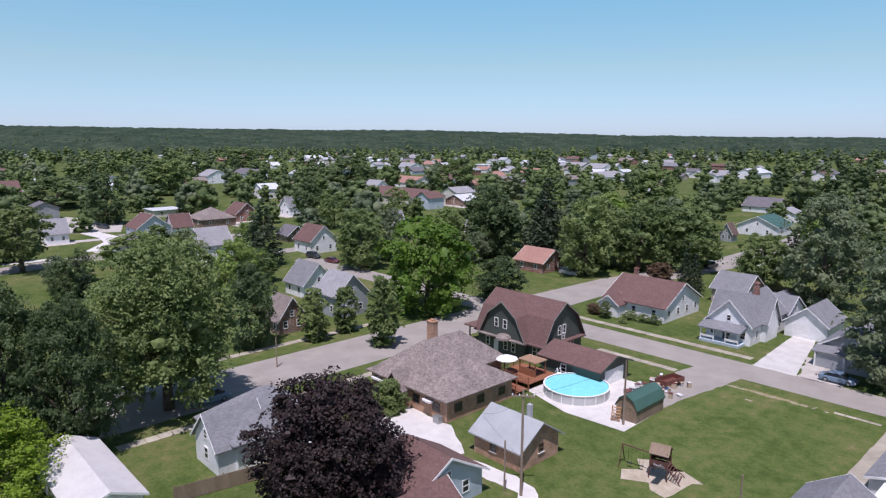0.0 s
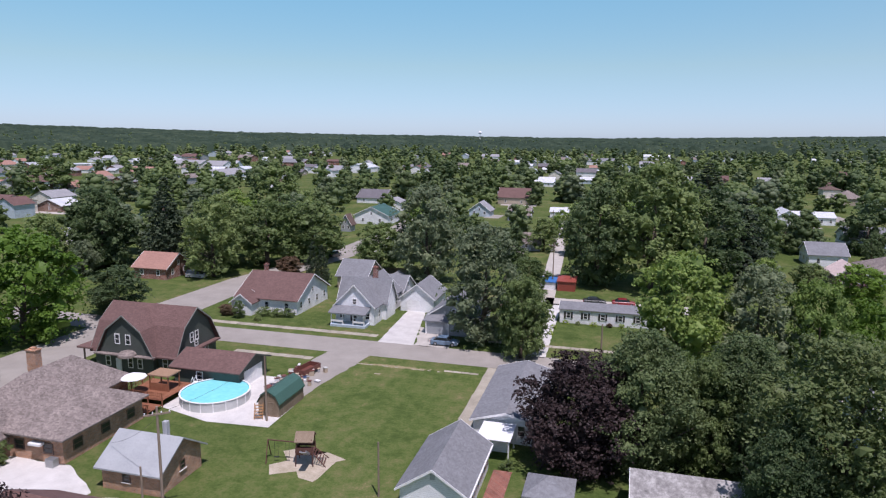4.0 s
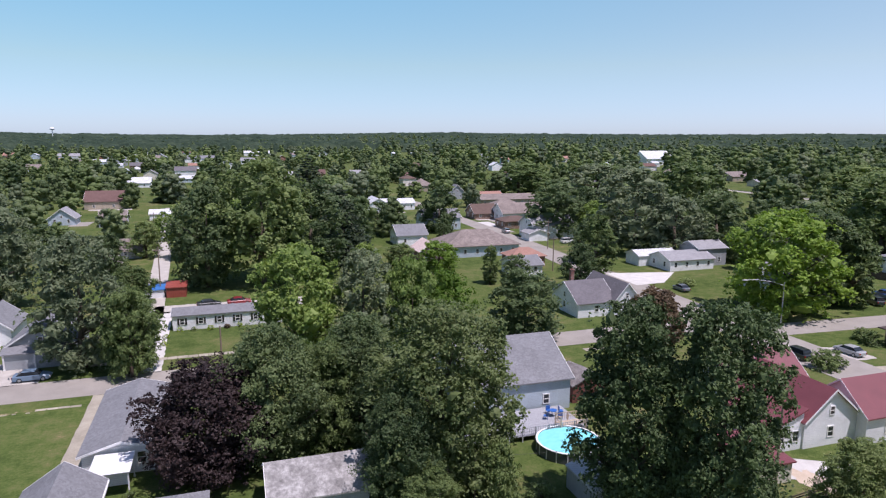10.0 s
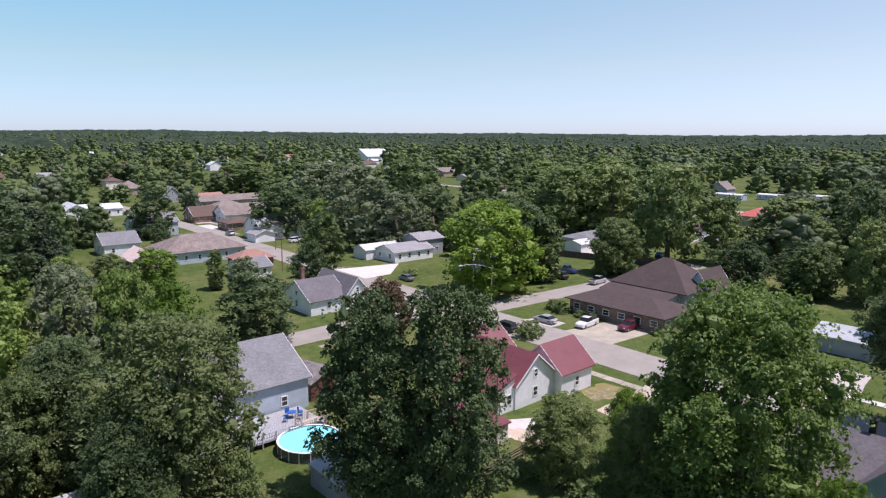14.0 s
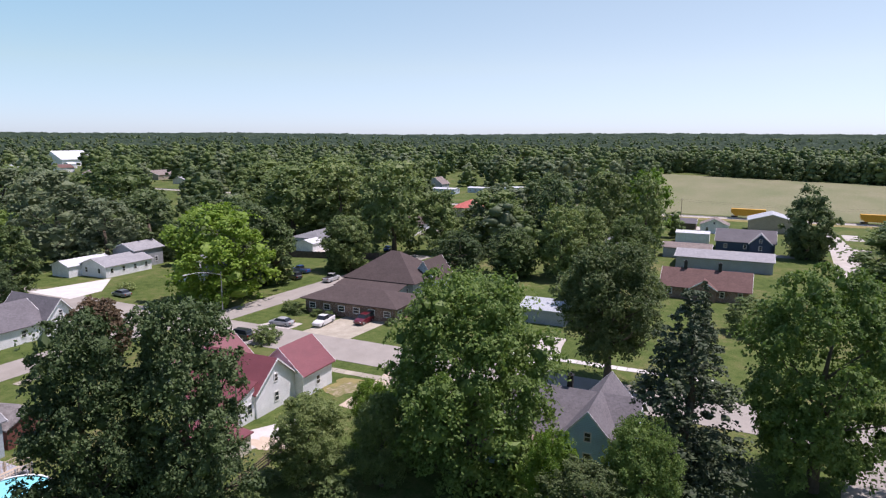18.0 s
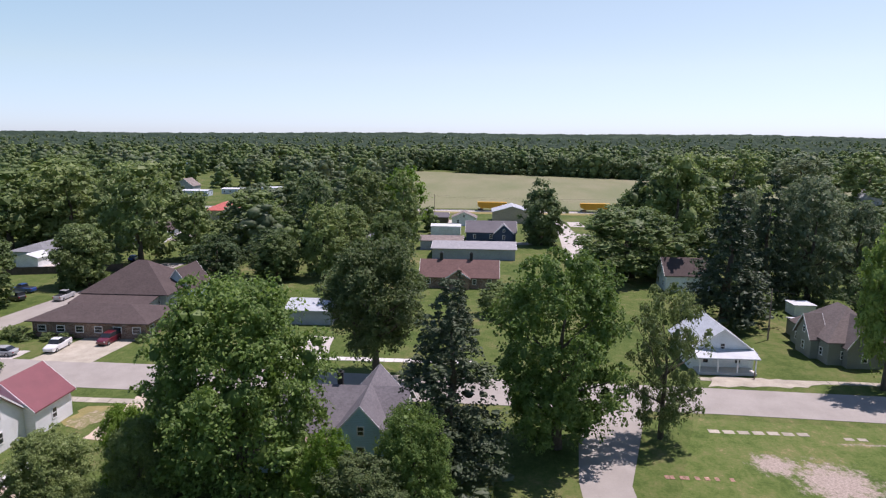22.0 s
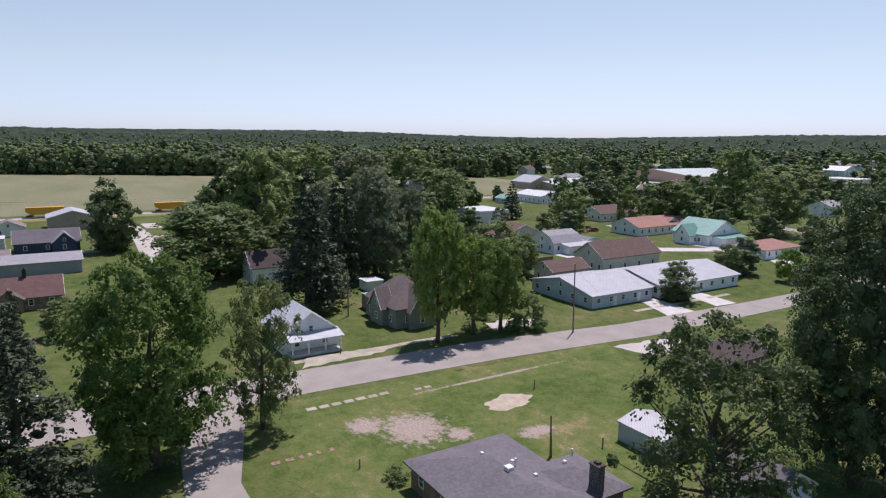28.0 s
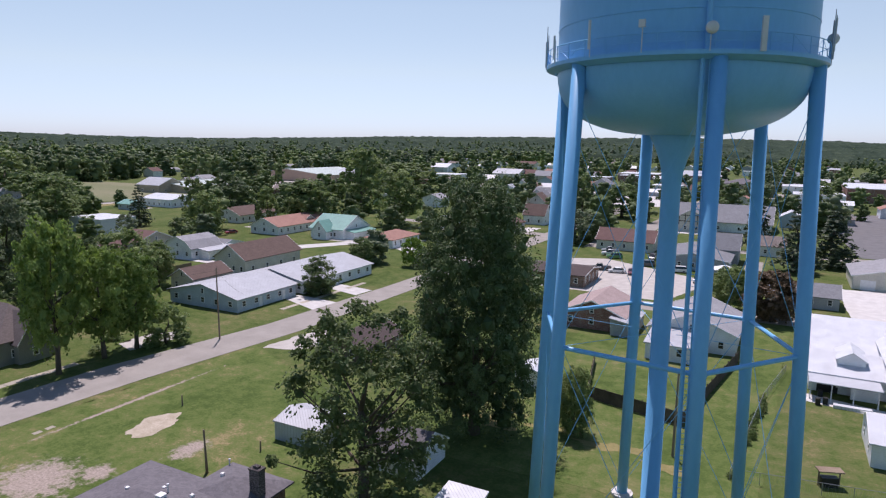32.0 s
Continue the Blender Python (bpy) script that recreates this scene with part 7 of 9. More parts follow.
block(h, "bench", -12.4, -98.2, 0, -8.0, -97.3, 0.45, M_WHITE, "long white trough on the apron")
for x_, y_ in ((-6.2, -97.6), (-7.1, -98.3), (-6.6, -101.2)):
    block(h, "bin", x_ - 0.3, y_ - 0.3, 0.03, x_ + 0.3, y_ + 0.3, 0.95, BLACK, "dark bin on the apron")
# near-black panel for an open doorway, its inner shade put into the colour
door_on(h, -7.5 - h.location.x, -103.5 - h.location.y, 0.03, "N", plain("dark_opening", (0.02, 0.02, 0.02)), 2.6, 2.2, "garage_door", 1)
h = house(-22, -90, -10.6, -80.5, 2.8, 4.4, "gable", "x", W_WHITE, M_WHITE, "low white garage with a white roof", name="garage", category="garage", over=0.3)
h = house(-34, -204, -16.2, -186, 3.4, 5.6, "gable", "y", W_CREAM, S_LIGHT, "cream garage block with white doors", name="garage", category="garage", over=0.4, wins=False)
for x in (-19.5, -25, -30.5):
    door_on(h, x - h.location.x, -186 - h.location.y, 0.03, "N", WHITE, 3.2, 2.4, "garage_door", 4)
h = house(41, -166, 56, -152, 3.0, 4.0, "gable", "x", B_BROWN, S_DKBROWN, "long dark brown building beside a car park", over=0.5)
h = house(36, -226, 54, -214, 3.4, 6.6, "gable", "x", W_CREAM, S_MAROON, "cream house with a brown roof behind a car park", over=0.5)
h = house(12, -216, 30, -190, 3.2, 5.0, "gable", "y", W_GREY, S_GREY, "grey low house beside a car park", over=0.5)
TIMBER = plain("dark_timber", (0.05, 0.035, 0.03), rough=0.7)
h = house(4, -314, 42, -284, 4.2, 10.0, "gable", "x", W_WHITE, S_GREY, "large church hall with a grey roof and timbered gables", name="church", category="church", over=0.8, nwin=5)
wing(h, 24, -290, 41, -277, 4.2, 9.0, "gable", "y", W_CREAM, S_GREY, over=0.7, nwin=4, skip="SEW")
for k in range(7):
    x_ = 25.5 + k * 2.33
    block(h, "timber", x_ - 0.14, -277.0, 3.0, x_ + 0.14, -276.9, 4.2 + 4.2 * (1 - abs(x_ - 32.5) / 8.5), TIMBER, bevel=0)
block(h, "timber", 24.0, -277.0, 4.1, 41.0, -276.88, 4.4, TIMBER, bevel=0)
block(h, "timber", 28.0, -277.0, 6.4, 37.0, -276.88, 6.65, TIMBER, bevel=0)
c_ = thing("canopy_tent", 12.5, -184, 0, 10, "white pavilion canopy on four poles", "tent")
bm = bmesh.new()
for f in (((-3, -2.5), (3, -2.5)), ((3, -2.5), (3, 2.5)), ((3, 2.5), (-3, 2.5)), ((-3, 2.5), (-3, -2.5))):
    a, b, c = bm.verts.new((*f[0], 2.3)), bm.verts.new((*f[1], 2.3)), bm.verts.new((0, 0, 3.4))
    bm.faces.new((a, b, c))
bmesh.ops.remove_doubles(bm, verts=bm.verts[:], dist=0.001)
bmesh.ops.solidify(bm, geom=bm.faces[:], thickness=0.05)
part("canopy", bm, WHITE, c_)
for sx in (-2.9, 2.9):
    for sy in (-2.4, 2.4):
        bm = bmesh.new()
        tube(bm, (sx, sy, 0), (sx, sy, 2.3), 0.05, n=6)
        part("pole", bm, STEEL, c_)
h = house(-130, -560, -34, -485, 9.0, 9.4, "flat", "x", B_RED, M_WHITE, "large red brick block with a white flat roof", name="brick_building", category="building", over=0.2, nwin=14, storeys=2)
h = house(-12, -168, 2, -158, 2.8, 4.8, "gable", "x", W_GREY, S_GREY, "small grey house among garden trees", over=0.4)
# ---- houses of the next streets, one by one ----
house(211.8, -607.0, 227.0, -591.7, 5.3, 9.3, "gable", "x", B_BROWN, S_MAROON, "red-brown gabled house at the town centre", over=0.45, nwin=2)
house(188.1, -581.0, 202.6, -566.5, 5.6, 9.8, "gable", "x", W_BEIGE, S_LIGHT, "beige hall with a broad pale roof", over=0.45, nwin=2)
house(112.2, -345.2, 123.1, -334.3, 5.6, 9.8, "gable", "y", W_WHITE, S_GREY, "white gabled house at the town centre", over=0.45, nwin=2)
house(89.0, -272.2, 98.1, -263.1, 4.3, 8.5, "gable", "x", W_WHITE, S_BROWN, "white house with a brown porch roof", over=0.45, nwin=2)
house(117.0, -648.6, 140.6, -625.1, 5.6, 9.8, "flat", "x", B_RED, M_SILVER, "two-storey red brick shop building", over=0.45, nwin=2)
house(111.7, -488.9, 125.7, -474.9, 5.6, 9.8, "gable", "y", W_GREY, S_GREY, "grey building with steep grey roofs", over=0.45, nwin=2)
house(66.4, -507.8, 85.6, -488.6, 5.6, 9.8, "flat", "x", W_CREAM, M_WHITE, "low shop building with a white flat roof", over=0.45, nwin=2)
house(18.0, -609.6, 46.6, -581.0, 4.1, 8.3, "hip", "x", W_TAN, S_DARK, "low building with a dark hipped roof", over=0.45, nwin=2)
house(35.1, -855.8, 47.4, -843.5, 5.6, 8.3, "flat", "x", W_WHITE, M_WHITE, "small white box-shaped town building", over=0.45, nwin=2)
house(-31.7, -483.8, -4.3, -456.4, 5.6, 9.8, "flat", "x", W_WHITE, M_WHITE, "long white shop with a flat roof", over=0.45, nwin=2)
house(10.7, -216.4, 21.0, -206.2, 4.4, 8.5, "gable", "x", W_GREY, S_GREY, "long low grey house beside a car park", over=0.45, nwin=2)
house(138.5, -598.0, 157.5, -579.0, 5.4, 8.6, "flat", "x", B_RED, M_WHITE, "brick store with a white flat roof", over=0.45, nwin=2)
house(344.0, -694.0, 368.1, -669.9, 5.6, 9.8, "gable", "x", W_WHITE, M_WHITE, "white store building among trees", over=0.45, nwin=2)
house(320.5, -493.8, 349.6, -464.7, 5.6, 9.8, "gable", "x", W_TAN, M_SILVER, "wide tan metal store building", over=0.45, nwin=2)
house(-105.0, 54.2, -99.7, 59.5, 2.9, 6.5, "gable", "x", B_BROWN, S_TAUPE, "brown brick bungalow with a taupe gabled roof", over=0.45, nwin=2)
house(-109.0, 67.6, -101.8, 74.8, 4.5, 8.2, "gable", "x", W_GREY, S_LIGHT, "grey house with a wide pale roof behind trees", over=0.45, nwin=2)
house(-127.4, 71.3, -119.8, 78.9, 3.1, 7.2, "gable", "x", W_WHITE, S_GREY, "white house with a grey roof beside a street", over=0.45, nwin=2)
house(-242.0, 48.4, -235.5, 54.9, 3.6, 7.8, "gable", "y", W_WHITE, S_LIGHT, "white cottage with a pale roof and brick chimney", over=0.45, nwin=2)
house(-210.8, 59.9, -201.9, 68.8, 2.4, 5.5, "hip", "x", W_BLUE, S_DARK, "house with a dark grey hipped roof", over=0.45, nwin=2)
house(-244.1, 75.0, -232.7, 86.4, 3.1, 7.3, "gable", "x", W_BLUE, S_MAROON, "blue house with a maroon roof", over=0.45, nwin=2)
house(-241.2, 87.7, -234.2, 94.7, 2.4, 6.6, "gable", "y", W_WHITE, S_MAROON, "white house with a maroon roof", over=0.45, nwin=2)
house(-253.8, 100.6, -240.3, 114.1, 3.0, 7.1, "hip", "x", B_BROWN, S_TAUPE, "low brick house with a brown hipped roof", over=0.45, nwin=2)
house(-258.8, 118.2, -248.9, 128.2, 3.2, 7.4, "gable", "x", B_RED, S_MAROON, "red brick house with a red-brown roof", over=0.45, nwin=2)
house(-179.1, 71.2, -170.7, 79.7, 5.3, 9.5, "gable", "y", W_WHITE, S_LIGHT, "white gabled house with a tall chimney", over=0.45, nwin=2)
house(-174.2, 101.1, -165.2, 110.2, 3.9, 8.1, "gable", "x", W_WHITE, S_MAROON, "white house with a maroon cross roof", over=0.45, nwin=2)
house(-196.0, 107.3, -189.0, 114.4, 2.4, 5.2, "gable", "x", W_BROWN, S_DARK, "dark garage with a grey roof", over=0.45, nwin=2)
house(-297.3, 99.3, -285.1, 111.6, 2.9, 5.0, "flat", "x", W_CREAM, M_WHITE, "low pale commercial building with a flat roof", over=0.45, nwin=2)
house(-482.9, 200.9, -466.0, 217.9, 5.6, 9.8, "gable", "x", W_WHITE, S_LIGHT, "large white house with a pale roof", over=0.45, nwin=2)
house(-260.8, 144.7, -252.0, 153.4, 4.0, 8.2, "gable", "y", W_WHITE, S_GREY, "white house among trees with a grey roof", over=0.45, nwin=2)
house(-323.8, 235.2, -311.7, 247.2, 4.4, 8.6, "gable", "x", W_WHITE, S_LIGHT, "white house with light roof among trees", over=0.45, nwin=2)
house(-110.8, 129.2, -101.8, 138.2, 2.9, 5.8, "gable", "x", B_RED, S_PINK, "brick house with an orange-red roof and white garage", over=0.45, nwin=2)
house(-129.6, 312.8, -114.6, 327.8, 2.9, 6.7, "gable", "x", W_WHITE, S_DARK, "white hall with a dark blue-grey roof", over=0.45, nwin=2)
house(-99.6, 237.7, -85.7, 251.6, 3.6, 6.9, "gable", "y", W_WHITE, M_GREEN, "white house with a green metal roof", over=0.45, nwin=2)
house(-96.0, 216.3, -92.1, 220.2, 3.0, 6.2, "gable", "y", W_GREY, S_BROWN, "small grey cottage with a brown roof", over=0.45, nwin=2)
house(-372.6, 532.9, -352.9, 552.6, 5.3, 9.5, "gable", "x", W_WHITE, S_LIGHT, "distant white houses with pale roofs", over=0.45, nwin=2)
house(-220.8, 381.7, -212.7, 389.8, 4.3, 8.4, "gable", "y", W_WHITE, S_BROWN, "small white gable among trees", over=0.45, nwin=2)
house(-513.1, 413.0, -492.5, 433.6, 4.9, 9.1, "gable", "x", W_WHITE, S_LIGHT, "distant white house among trees", over=0.45, nwin=2)
house(-507.6, 510.7, -485.0, 533.3, 4.8, 9.0, "flat", "x", W_WHITE, M_WHITE, "distant low white building", over=0.45, nwin=2)
house(-442.7, 69.1, -431.5, 80.3, 3.1, 7.2, "flat", "x", W_CREAM, M_WHITE, "low pale building beyond a road", over=0.45, nwin=2)
house(-194.4, 153.6, -190.4, 157.5, 3.2, 6.8, "gable", "y", W_WHITE, S_LIGHT, "white gable among garden trees", over=0.45, nwin=2)
house(-60.1, 331.1, -44.0, 347.2, 3.8, 8.0, "gable", "x", W_TAN, S_MAROON, "house with a broad maroon roof", over=0.45, nwin=2)
house(-44.1, 266.8, -35.1, 275.8, 2.6, 5.7, "gable", "x", W_GREY, S_TAUPE, "low house with a grey-brown roof", over=0.45, nwin=2)
house(-62.7, 276.6, -53.5, 285.8, 2.7, 6.3, "gable", "y", W_BLUE, S_LIGHT, "pale blue gabled cottage in gardens", over=0.45, nwin=2)
house(-27.8, 196.5, -22.6, 201.8, 2.6, 5.3, "gable", "x", W_GREY, S_TAUPE, "garage with a grey-brown roof beside an alley", over=0.45, nwin=2)
house(-58.9, 461.7, -44.7, 475.9, 3.0, 6.4, "gable", "x", W_WHITE, M_WHITE, "white sheds along an alley", over=0.45, nwin=2)
house(122.8, 308.9, 135.7, 321.8, 3.2, 5.9, "gable", "x", W_WHITE, S_PINK, "white house with a faded pink roof", over=0.45, nwin=2)
house(97.4, 251.4, 107.8, 261.8, 2.6, 6.0, "gable", "x", B_BROWN, S_BROWN, "long low house with a brown roof", over=0.45, nwin=2)
house(110.1, 386.7, 122.4, 399.0, 3.7, 7.9, "hip", "x", W_TAN, S_TAUPE, "tan house with a brown roof", over=0.45, nwin=2)
house(116.0, 336.5, 124.2, 344.7, 3.9, 8.0, "gable", "y", W_GREY, S_GREY, "grey house with a grey roof", over=0.45, nwin=2)
house(377.2, 418.0, 397.1, 437.9, 3.9, 7.3, "gable", "x", W_TAN, S_TAUPE, "distant brown-roofed house among trees", over=0.45, nwin=2)
house(386.1, 177.6, 397.0, 188.5, 4.6, 8.8, "gable", "x", W_GREY, S_TAUPE, "grey building beyond the trees", over=0.45, nwin=2)
house(369.4, -212.1, 378.9, -202.7, 4.1, 8.3, "gable", "x", W_GREY, M_SILVER, "grey shed at the edge of the woods", over=0.45, nwin=2)
house(273.6, -215.3, 282.4, -206.5, 2.9, 4.6, "gable", "x", W_BLUE, M_TEAL, "low blue building with a teal metal roof", over=0.45, nwin=2)
house(344.1, -300.5, 364.1, -280.5, 4.9, 9.1, "gable", "x", W_TAN, M_SILVER, "long shed with a pale roof", over=0.45, nwin=2)
house(259.1, -547.9, 285.3, -521.7, 5.6, 9.8, "flat", "x", W_WHITE, M_WHITE, "long white commercial building", over=0.45, nwin=2)
house(222.5, -603.8, 248.4, -577.9, 5.6, 9.8, "gable", "x", W_CREAM, M_SILVER, "pale commercial building with a metal roof", over=0.45, nwin=2)
house(109.2, -332.3, 119.0, -322.4, 4.7, 8.9, "gable", "y", W_WHITE, S_BROWN, "white two-storey house with a brown roof", over=0.45, nwin=2)
house(92.8, -275.4, 100.1, -268.1, 3.7, 7.9, "gable", "x", W_GREY, S_BROWN, "grey house with a porch", over=0.45, nwin=2)
house(53.8, -714.5, 96.9, -671.4, 5.6, 9.8, "gable", "x", B_RED, M_SILVER, "brick shop row with a metal roof", over=0.45, nwin=2)
house(112.3, -710.3, 151.5, -671.1, 5.6, 9.8, "flat", "x", B_RED, M_WHITE, "row of brick shops with flat roofs", over=0.45, nwin=2)
house(-32.1, -579.8, 2.7, -545.0, 5.6, 9.8, "flat", "x", W_WHITE, M_WHITE, "low white commercial building beside a car park", over=0.45, nwin=2)
house(-1.3, -234.5, 6.0, -227.2, 3.6, 6.2, "gable", "x", W_WHITE, S_TAUPE, "white garden house with a brown roof", over=0.45, nwin=2)
# ---- trees of the town, one by one ----
tree(-80.9, 28.3, 22.5, 9.0, "shade", where="beside the wide street")
tree(-76.3, 16.5, 17.6, 5.2, "dark_maple", where="beside the wide street")
tree(-81.3, 11.1, 19.3, 5.3, "dark_maple", where="beside the wide street")
tree(-97.0, 47.7, 14.4, 4.4, "dark_maple", where="beside the wide street")
tree(-47.8, 30.5, 12.9, 7.1, "purple", where="beside a cottage")
tree(-69.8, 7.4, 9.6, 7.4, "lime", where="beside a garage")
tree(-93.1, 57.2, 9.3, 2.6, "tall", where="on a verge")
tree(-93.9, 64.1, 8.3, 2.4, "tall", where="on a verge")
tree(-83.1, 64.1, 12.0, 3.1, "tall", where="at a street corner")
tree(-94.3, 83.6, 19.0, 9.8, "bright", where="at a street corner")
tree(-91.3, 101.8, 9.5, 5.8, "dark_maple")
tree(-61.7, 48.5, 4.2, 2.3, "shrub", where="beside a brick house")
tree(-159.0, 82.9, 18.1, 6.3, "pine")
tree(-191.7, 33.5, 17.1, 7.8, "thin_pine")
tree(-276.4, 78.2, 20.6, 9.1, "dark_maple")
tree(-350.8, 77.6, 15.4, 16.5, "dark_maple")
tree(-393.1, 146.3, 21.4, 15.7, "maple")
tree(-119.9, 152.0, 19.5, 6.2, "pine")
tree(-127.0, 137.2, 19.8, 8.2, "dark_maple")
tree(-138.4, 99.9, 15.9, 7.2, "maple")
tree(-231.3, 142.0, 18.3, 8.2, "dark_maple")
tree(-93.9, 136.2, 19.1, 7.2, "maple")
tree(-88.3, 152.0, 17.4, 8.9, "maple")
tree(-79.8, 161.3, 16.7, 9.1, "maple")
tree(-66.9, 134.7, 10.5, 2.0, "pine")
tree(-65.4, 136.4, 9.5, 2.1, "pine")
tree(-78.5, 145.3, 4.2, 3.1, "wine")
tree(-203.5, 165.3, 14.7, 6.6, "maple")
tree(-281.6, 274.5, 21.7, 13.1, "maple")
tree(-650.1, 319.5, 20.5, 24.1, "maple")
tree(-379.6, 265.6, 21.4, 17.4, "dark_maple")
tree(-186.1, 58.9, 8.2, 9.9, "maple")
tree(-141.2, 71.6, 8.1, 5.4, "maple")
tree(-42.9, 145.5, 23.5, 8.7, "silver", where="in a garden")
tree(-20.9, 104.6, 20.4, 7.5, "silver", where="beside a side street")
tree(-13.6, 98.2, 13.1, 3.9, "maple", where="beside a side street")
tree(-4.3, 154.5, 24.1, 8.6, "dark_maple")
tree(7.7, 155.3, 29.0, 12.4, "maple", where="in a dense group")
tree(19.4, 162.0, 23.8, 10.3, "dark_maple", where="in a dense group")
tree(28.9, 171.5, 20.7, 8.8, "pine", where="in a dense group")
tree(-18.4, 141.3, 8.2, 4.8, "maple")
tree(-27.2, 172.2, 11.0, 5.3, "dark_maple")
tree(-21.4, 197.2, 10.3, 5.0, "maple")
tree(-17.6, 228.3, 9.4, 5.8, "fresh")
tree(-2.4, 66.6, 11.9, 6.7, "purple", where="behind a long house")
tree(8.9, 95.2, 18.7, 8.1, "fresh", where="in a thicket")
tree(19.2, 94.5, 17.7, 5.8, "silver", where="in a thicket")
tree(26.0, 93.2, 16.3, 5.0, "fresh", where="in a thicket")
tree(33.3, 97.3, 13.0, 4.9, "bright", where="in a thicket")
tree(19.4, 57.4, 18.7, 7.6, "olive", where="in a back garden")
tree(3.4, 66.5, 15.3, 5.8, "dark_maple", where="in a back garden")
tree(13.6, 70.2, 14.6, 5.7, "dark_maple", where="in a thicket")
tree(14.3, 54.3, 11.6, 4.2, "dark_maple", where="in a back garden")
tree(0.9, 74.0, 8.3, 3.3, "maple", where="behind a house")
tree(9.4, 69.0, 12.6, 4.4, "maple", where="in a back garden")
tree(15.6, 50.6, 6.0, 2.8, "maple", where="in a back garden")
tree(23.1, 52.6, 6.2, 2.2, "shrub", where="in a back garden")
tree(-13.3, 100.8, 12.3, 4.2, "maple", where="beside a side street")
tree(33.7, 47.1, 20.6, 5.4, "deep", where="beside a shed")
tree(38.6, 41.6, 21.4, 5.8, "deep", where="beside a shed")
tree(65.5, 87.1, 10.0, 4.5, "wine", where="beside a street")
tree(47.1, 97.2, 12.4, 7.1, "dark_maple", where="in a garden")
tree(83.0, 134.1, 16.0, 4.8, "tall", where="in a garden")
tree(102.4, 98.2, 20.6, 11.7, "bright", where="at a street corner")
tree(120.9, 98.4, 17.2, 5.0, "tall", where="at a street corner")
tree(115.9, 166.3, 25.8, 13.6, "silver")
tree(107.8, 200.7, 19.1, 11.4, "dark_maple")
tree(134.6, 153.6, 19.2, 10.3, "dark_maple")
tree(120.4, 154.1, 19.0, 9.0, "silver")
tree(72.3, 221.6, 17.0, 7.8, "dark_maple")
tree(43.9, 367.3, 22.5, 12.3, "pine")
tree(43.4, 166.6, 6.0, 4.1, "maple")
tree(50.7, 155.8, 7.9, 5.5, "bright")
tree(57.9, 138.9, 9.1, 2.2, "tall")
tree(160.7, 345.1, 19.5, 19.1, "maple")
tree(192.3, 315.7, 21.9, 18.5, "maple")
tree(222.5, 172.1, 22.8, 17.6, "maple")
tree(255.7, 168.0, 25.4, 17.9, "maple")
tree(141.6, 92.7, 14.1, 6.3, "maple")
tree(278.9, 199.3, 20.3, 17.2, "dark_maple")
tree(141.1, 90.6, 14.2, 5.9, "maple")
tree(56.8, 22.7, 21.8, 8.8, "fresh", where="in a garden")
tree(50.4, 37.4, 9.2, 3.9, "maple", where="beside a fence")
tree(57.8, 34.7, 8.6, 2.8, "bright", where="in a garden")
tree(89.5, 15.5, 20.5, 7.2, "thin_pine", where="beside the street")
tree(195.5, 111.2, 26.1, 11.3, "maple")
tree(183.9, 141.3, 24.8, 13.6, "maple")
tree(166.4, 208.9, 24.6, 13.4, "maple")
tree(137.9, 224.6, 24.0, 15.4, "silver")
tree(153.0, 176.6, 17.3, 9.8, "dark_maple")
tree(61.7, 3.6, 21.3, 6.6, "pine", where="beside a teal house")
tree(52.2, 13.4, 9.5, 2.7, "bright", where="before a teal house")
tree(53.8, 6.2, 11.4, 3.8, "fresh", where="before a teal house")
tree(50.0, 9.7, 8.0, 4.2, "open", where="in a back garden")
tree(52.3, 30.5, 9.8, 2.8, "maple", where="in a garden")
tree(69.5, -8.2, 22.8, 7.6, "sparse", where="beside a lane")
tree(72.9, -20.4, 18.8, 4.5, "airy", where="at a street corner")
tree(164.6, -35.8, 18.0, 14.9, "maple", where="in a garden")
tree(235.2, -69.4, 29.5, 13.5, "maple", where="in a garden")
tree(140.6, -59.0, 28.3, 5.9, "pine", where="in a garden")
tree(153.2, -59.2, 24.0, 6.8, "silver", where="in a garden")
tree(164.9, -77.5, 26.8, 8.9, "silver", where="in a garden")
tree(130.7, -51.5, 8.8, 4.8, "shrub", where="in a garden")
tree(215.2, -17.8, 21.6, 7.6, "dark_maple")
tree(210.0, 40.0, 24.3, 7.5, "open")
tree(212.2, 27.6, 24.0, 6.4, "maple")
tree(191.5, 51.3, 23.0, 7.6, "dark_maple")
tree(161.9, 23.6, 14.4, 6.2, "dark_maple")
tree(163.6, 35.6, 17.6, 7.0, "maple")
tree(153.9, 51.3, 12.7, 7.5, "dark_maple")
tree(152.0, 63.6, 10.1, 4.9, "dark_maple")
tree(193.4, 70.6, 18.3, 11.2, "maple")
tree(176.7, 81.4, 18.9, 7.3, "maple")
tree(142.7, 92.2, 14.2, 6.0, "maple")
tree(205.4, 138.8, 27.0, 14.5, "maple")
tree(237.0, 128.1, 25.2, 12.4, "maple")
tree(259.6, 213.0, 23.1, 16.8, "maple")
tree(117.6, 103.5, 20.1, 9.9, "dark_maple")
tree(121.0, 24.8, 13.3, 6.3, "dark_maple")
tree(109.4, 4.6, 12.4, 2.8, "pine")
tree(187.6, -63.0, 10.9, 5.8, "maple")
tree(125.2, -2.3, 6.7, 4.3, "maple")
tree(91.0, -55.3, 23.2, 5.0, "verge", where="on a verge")
tree(91.8, -63.1, 18.0, 4.9, "verge", where="on a verge")
tree(91.7, -68.8, 16.3, 4.7, "verge", where="on a verge")
tree(90.0, -73.2, 6.9, 4.2, "shrub", where="on a verge")
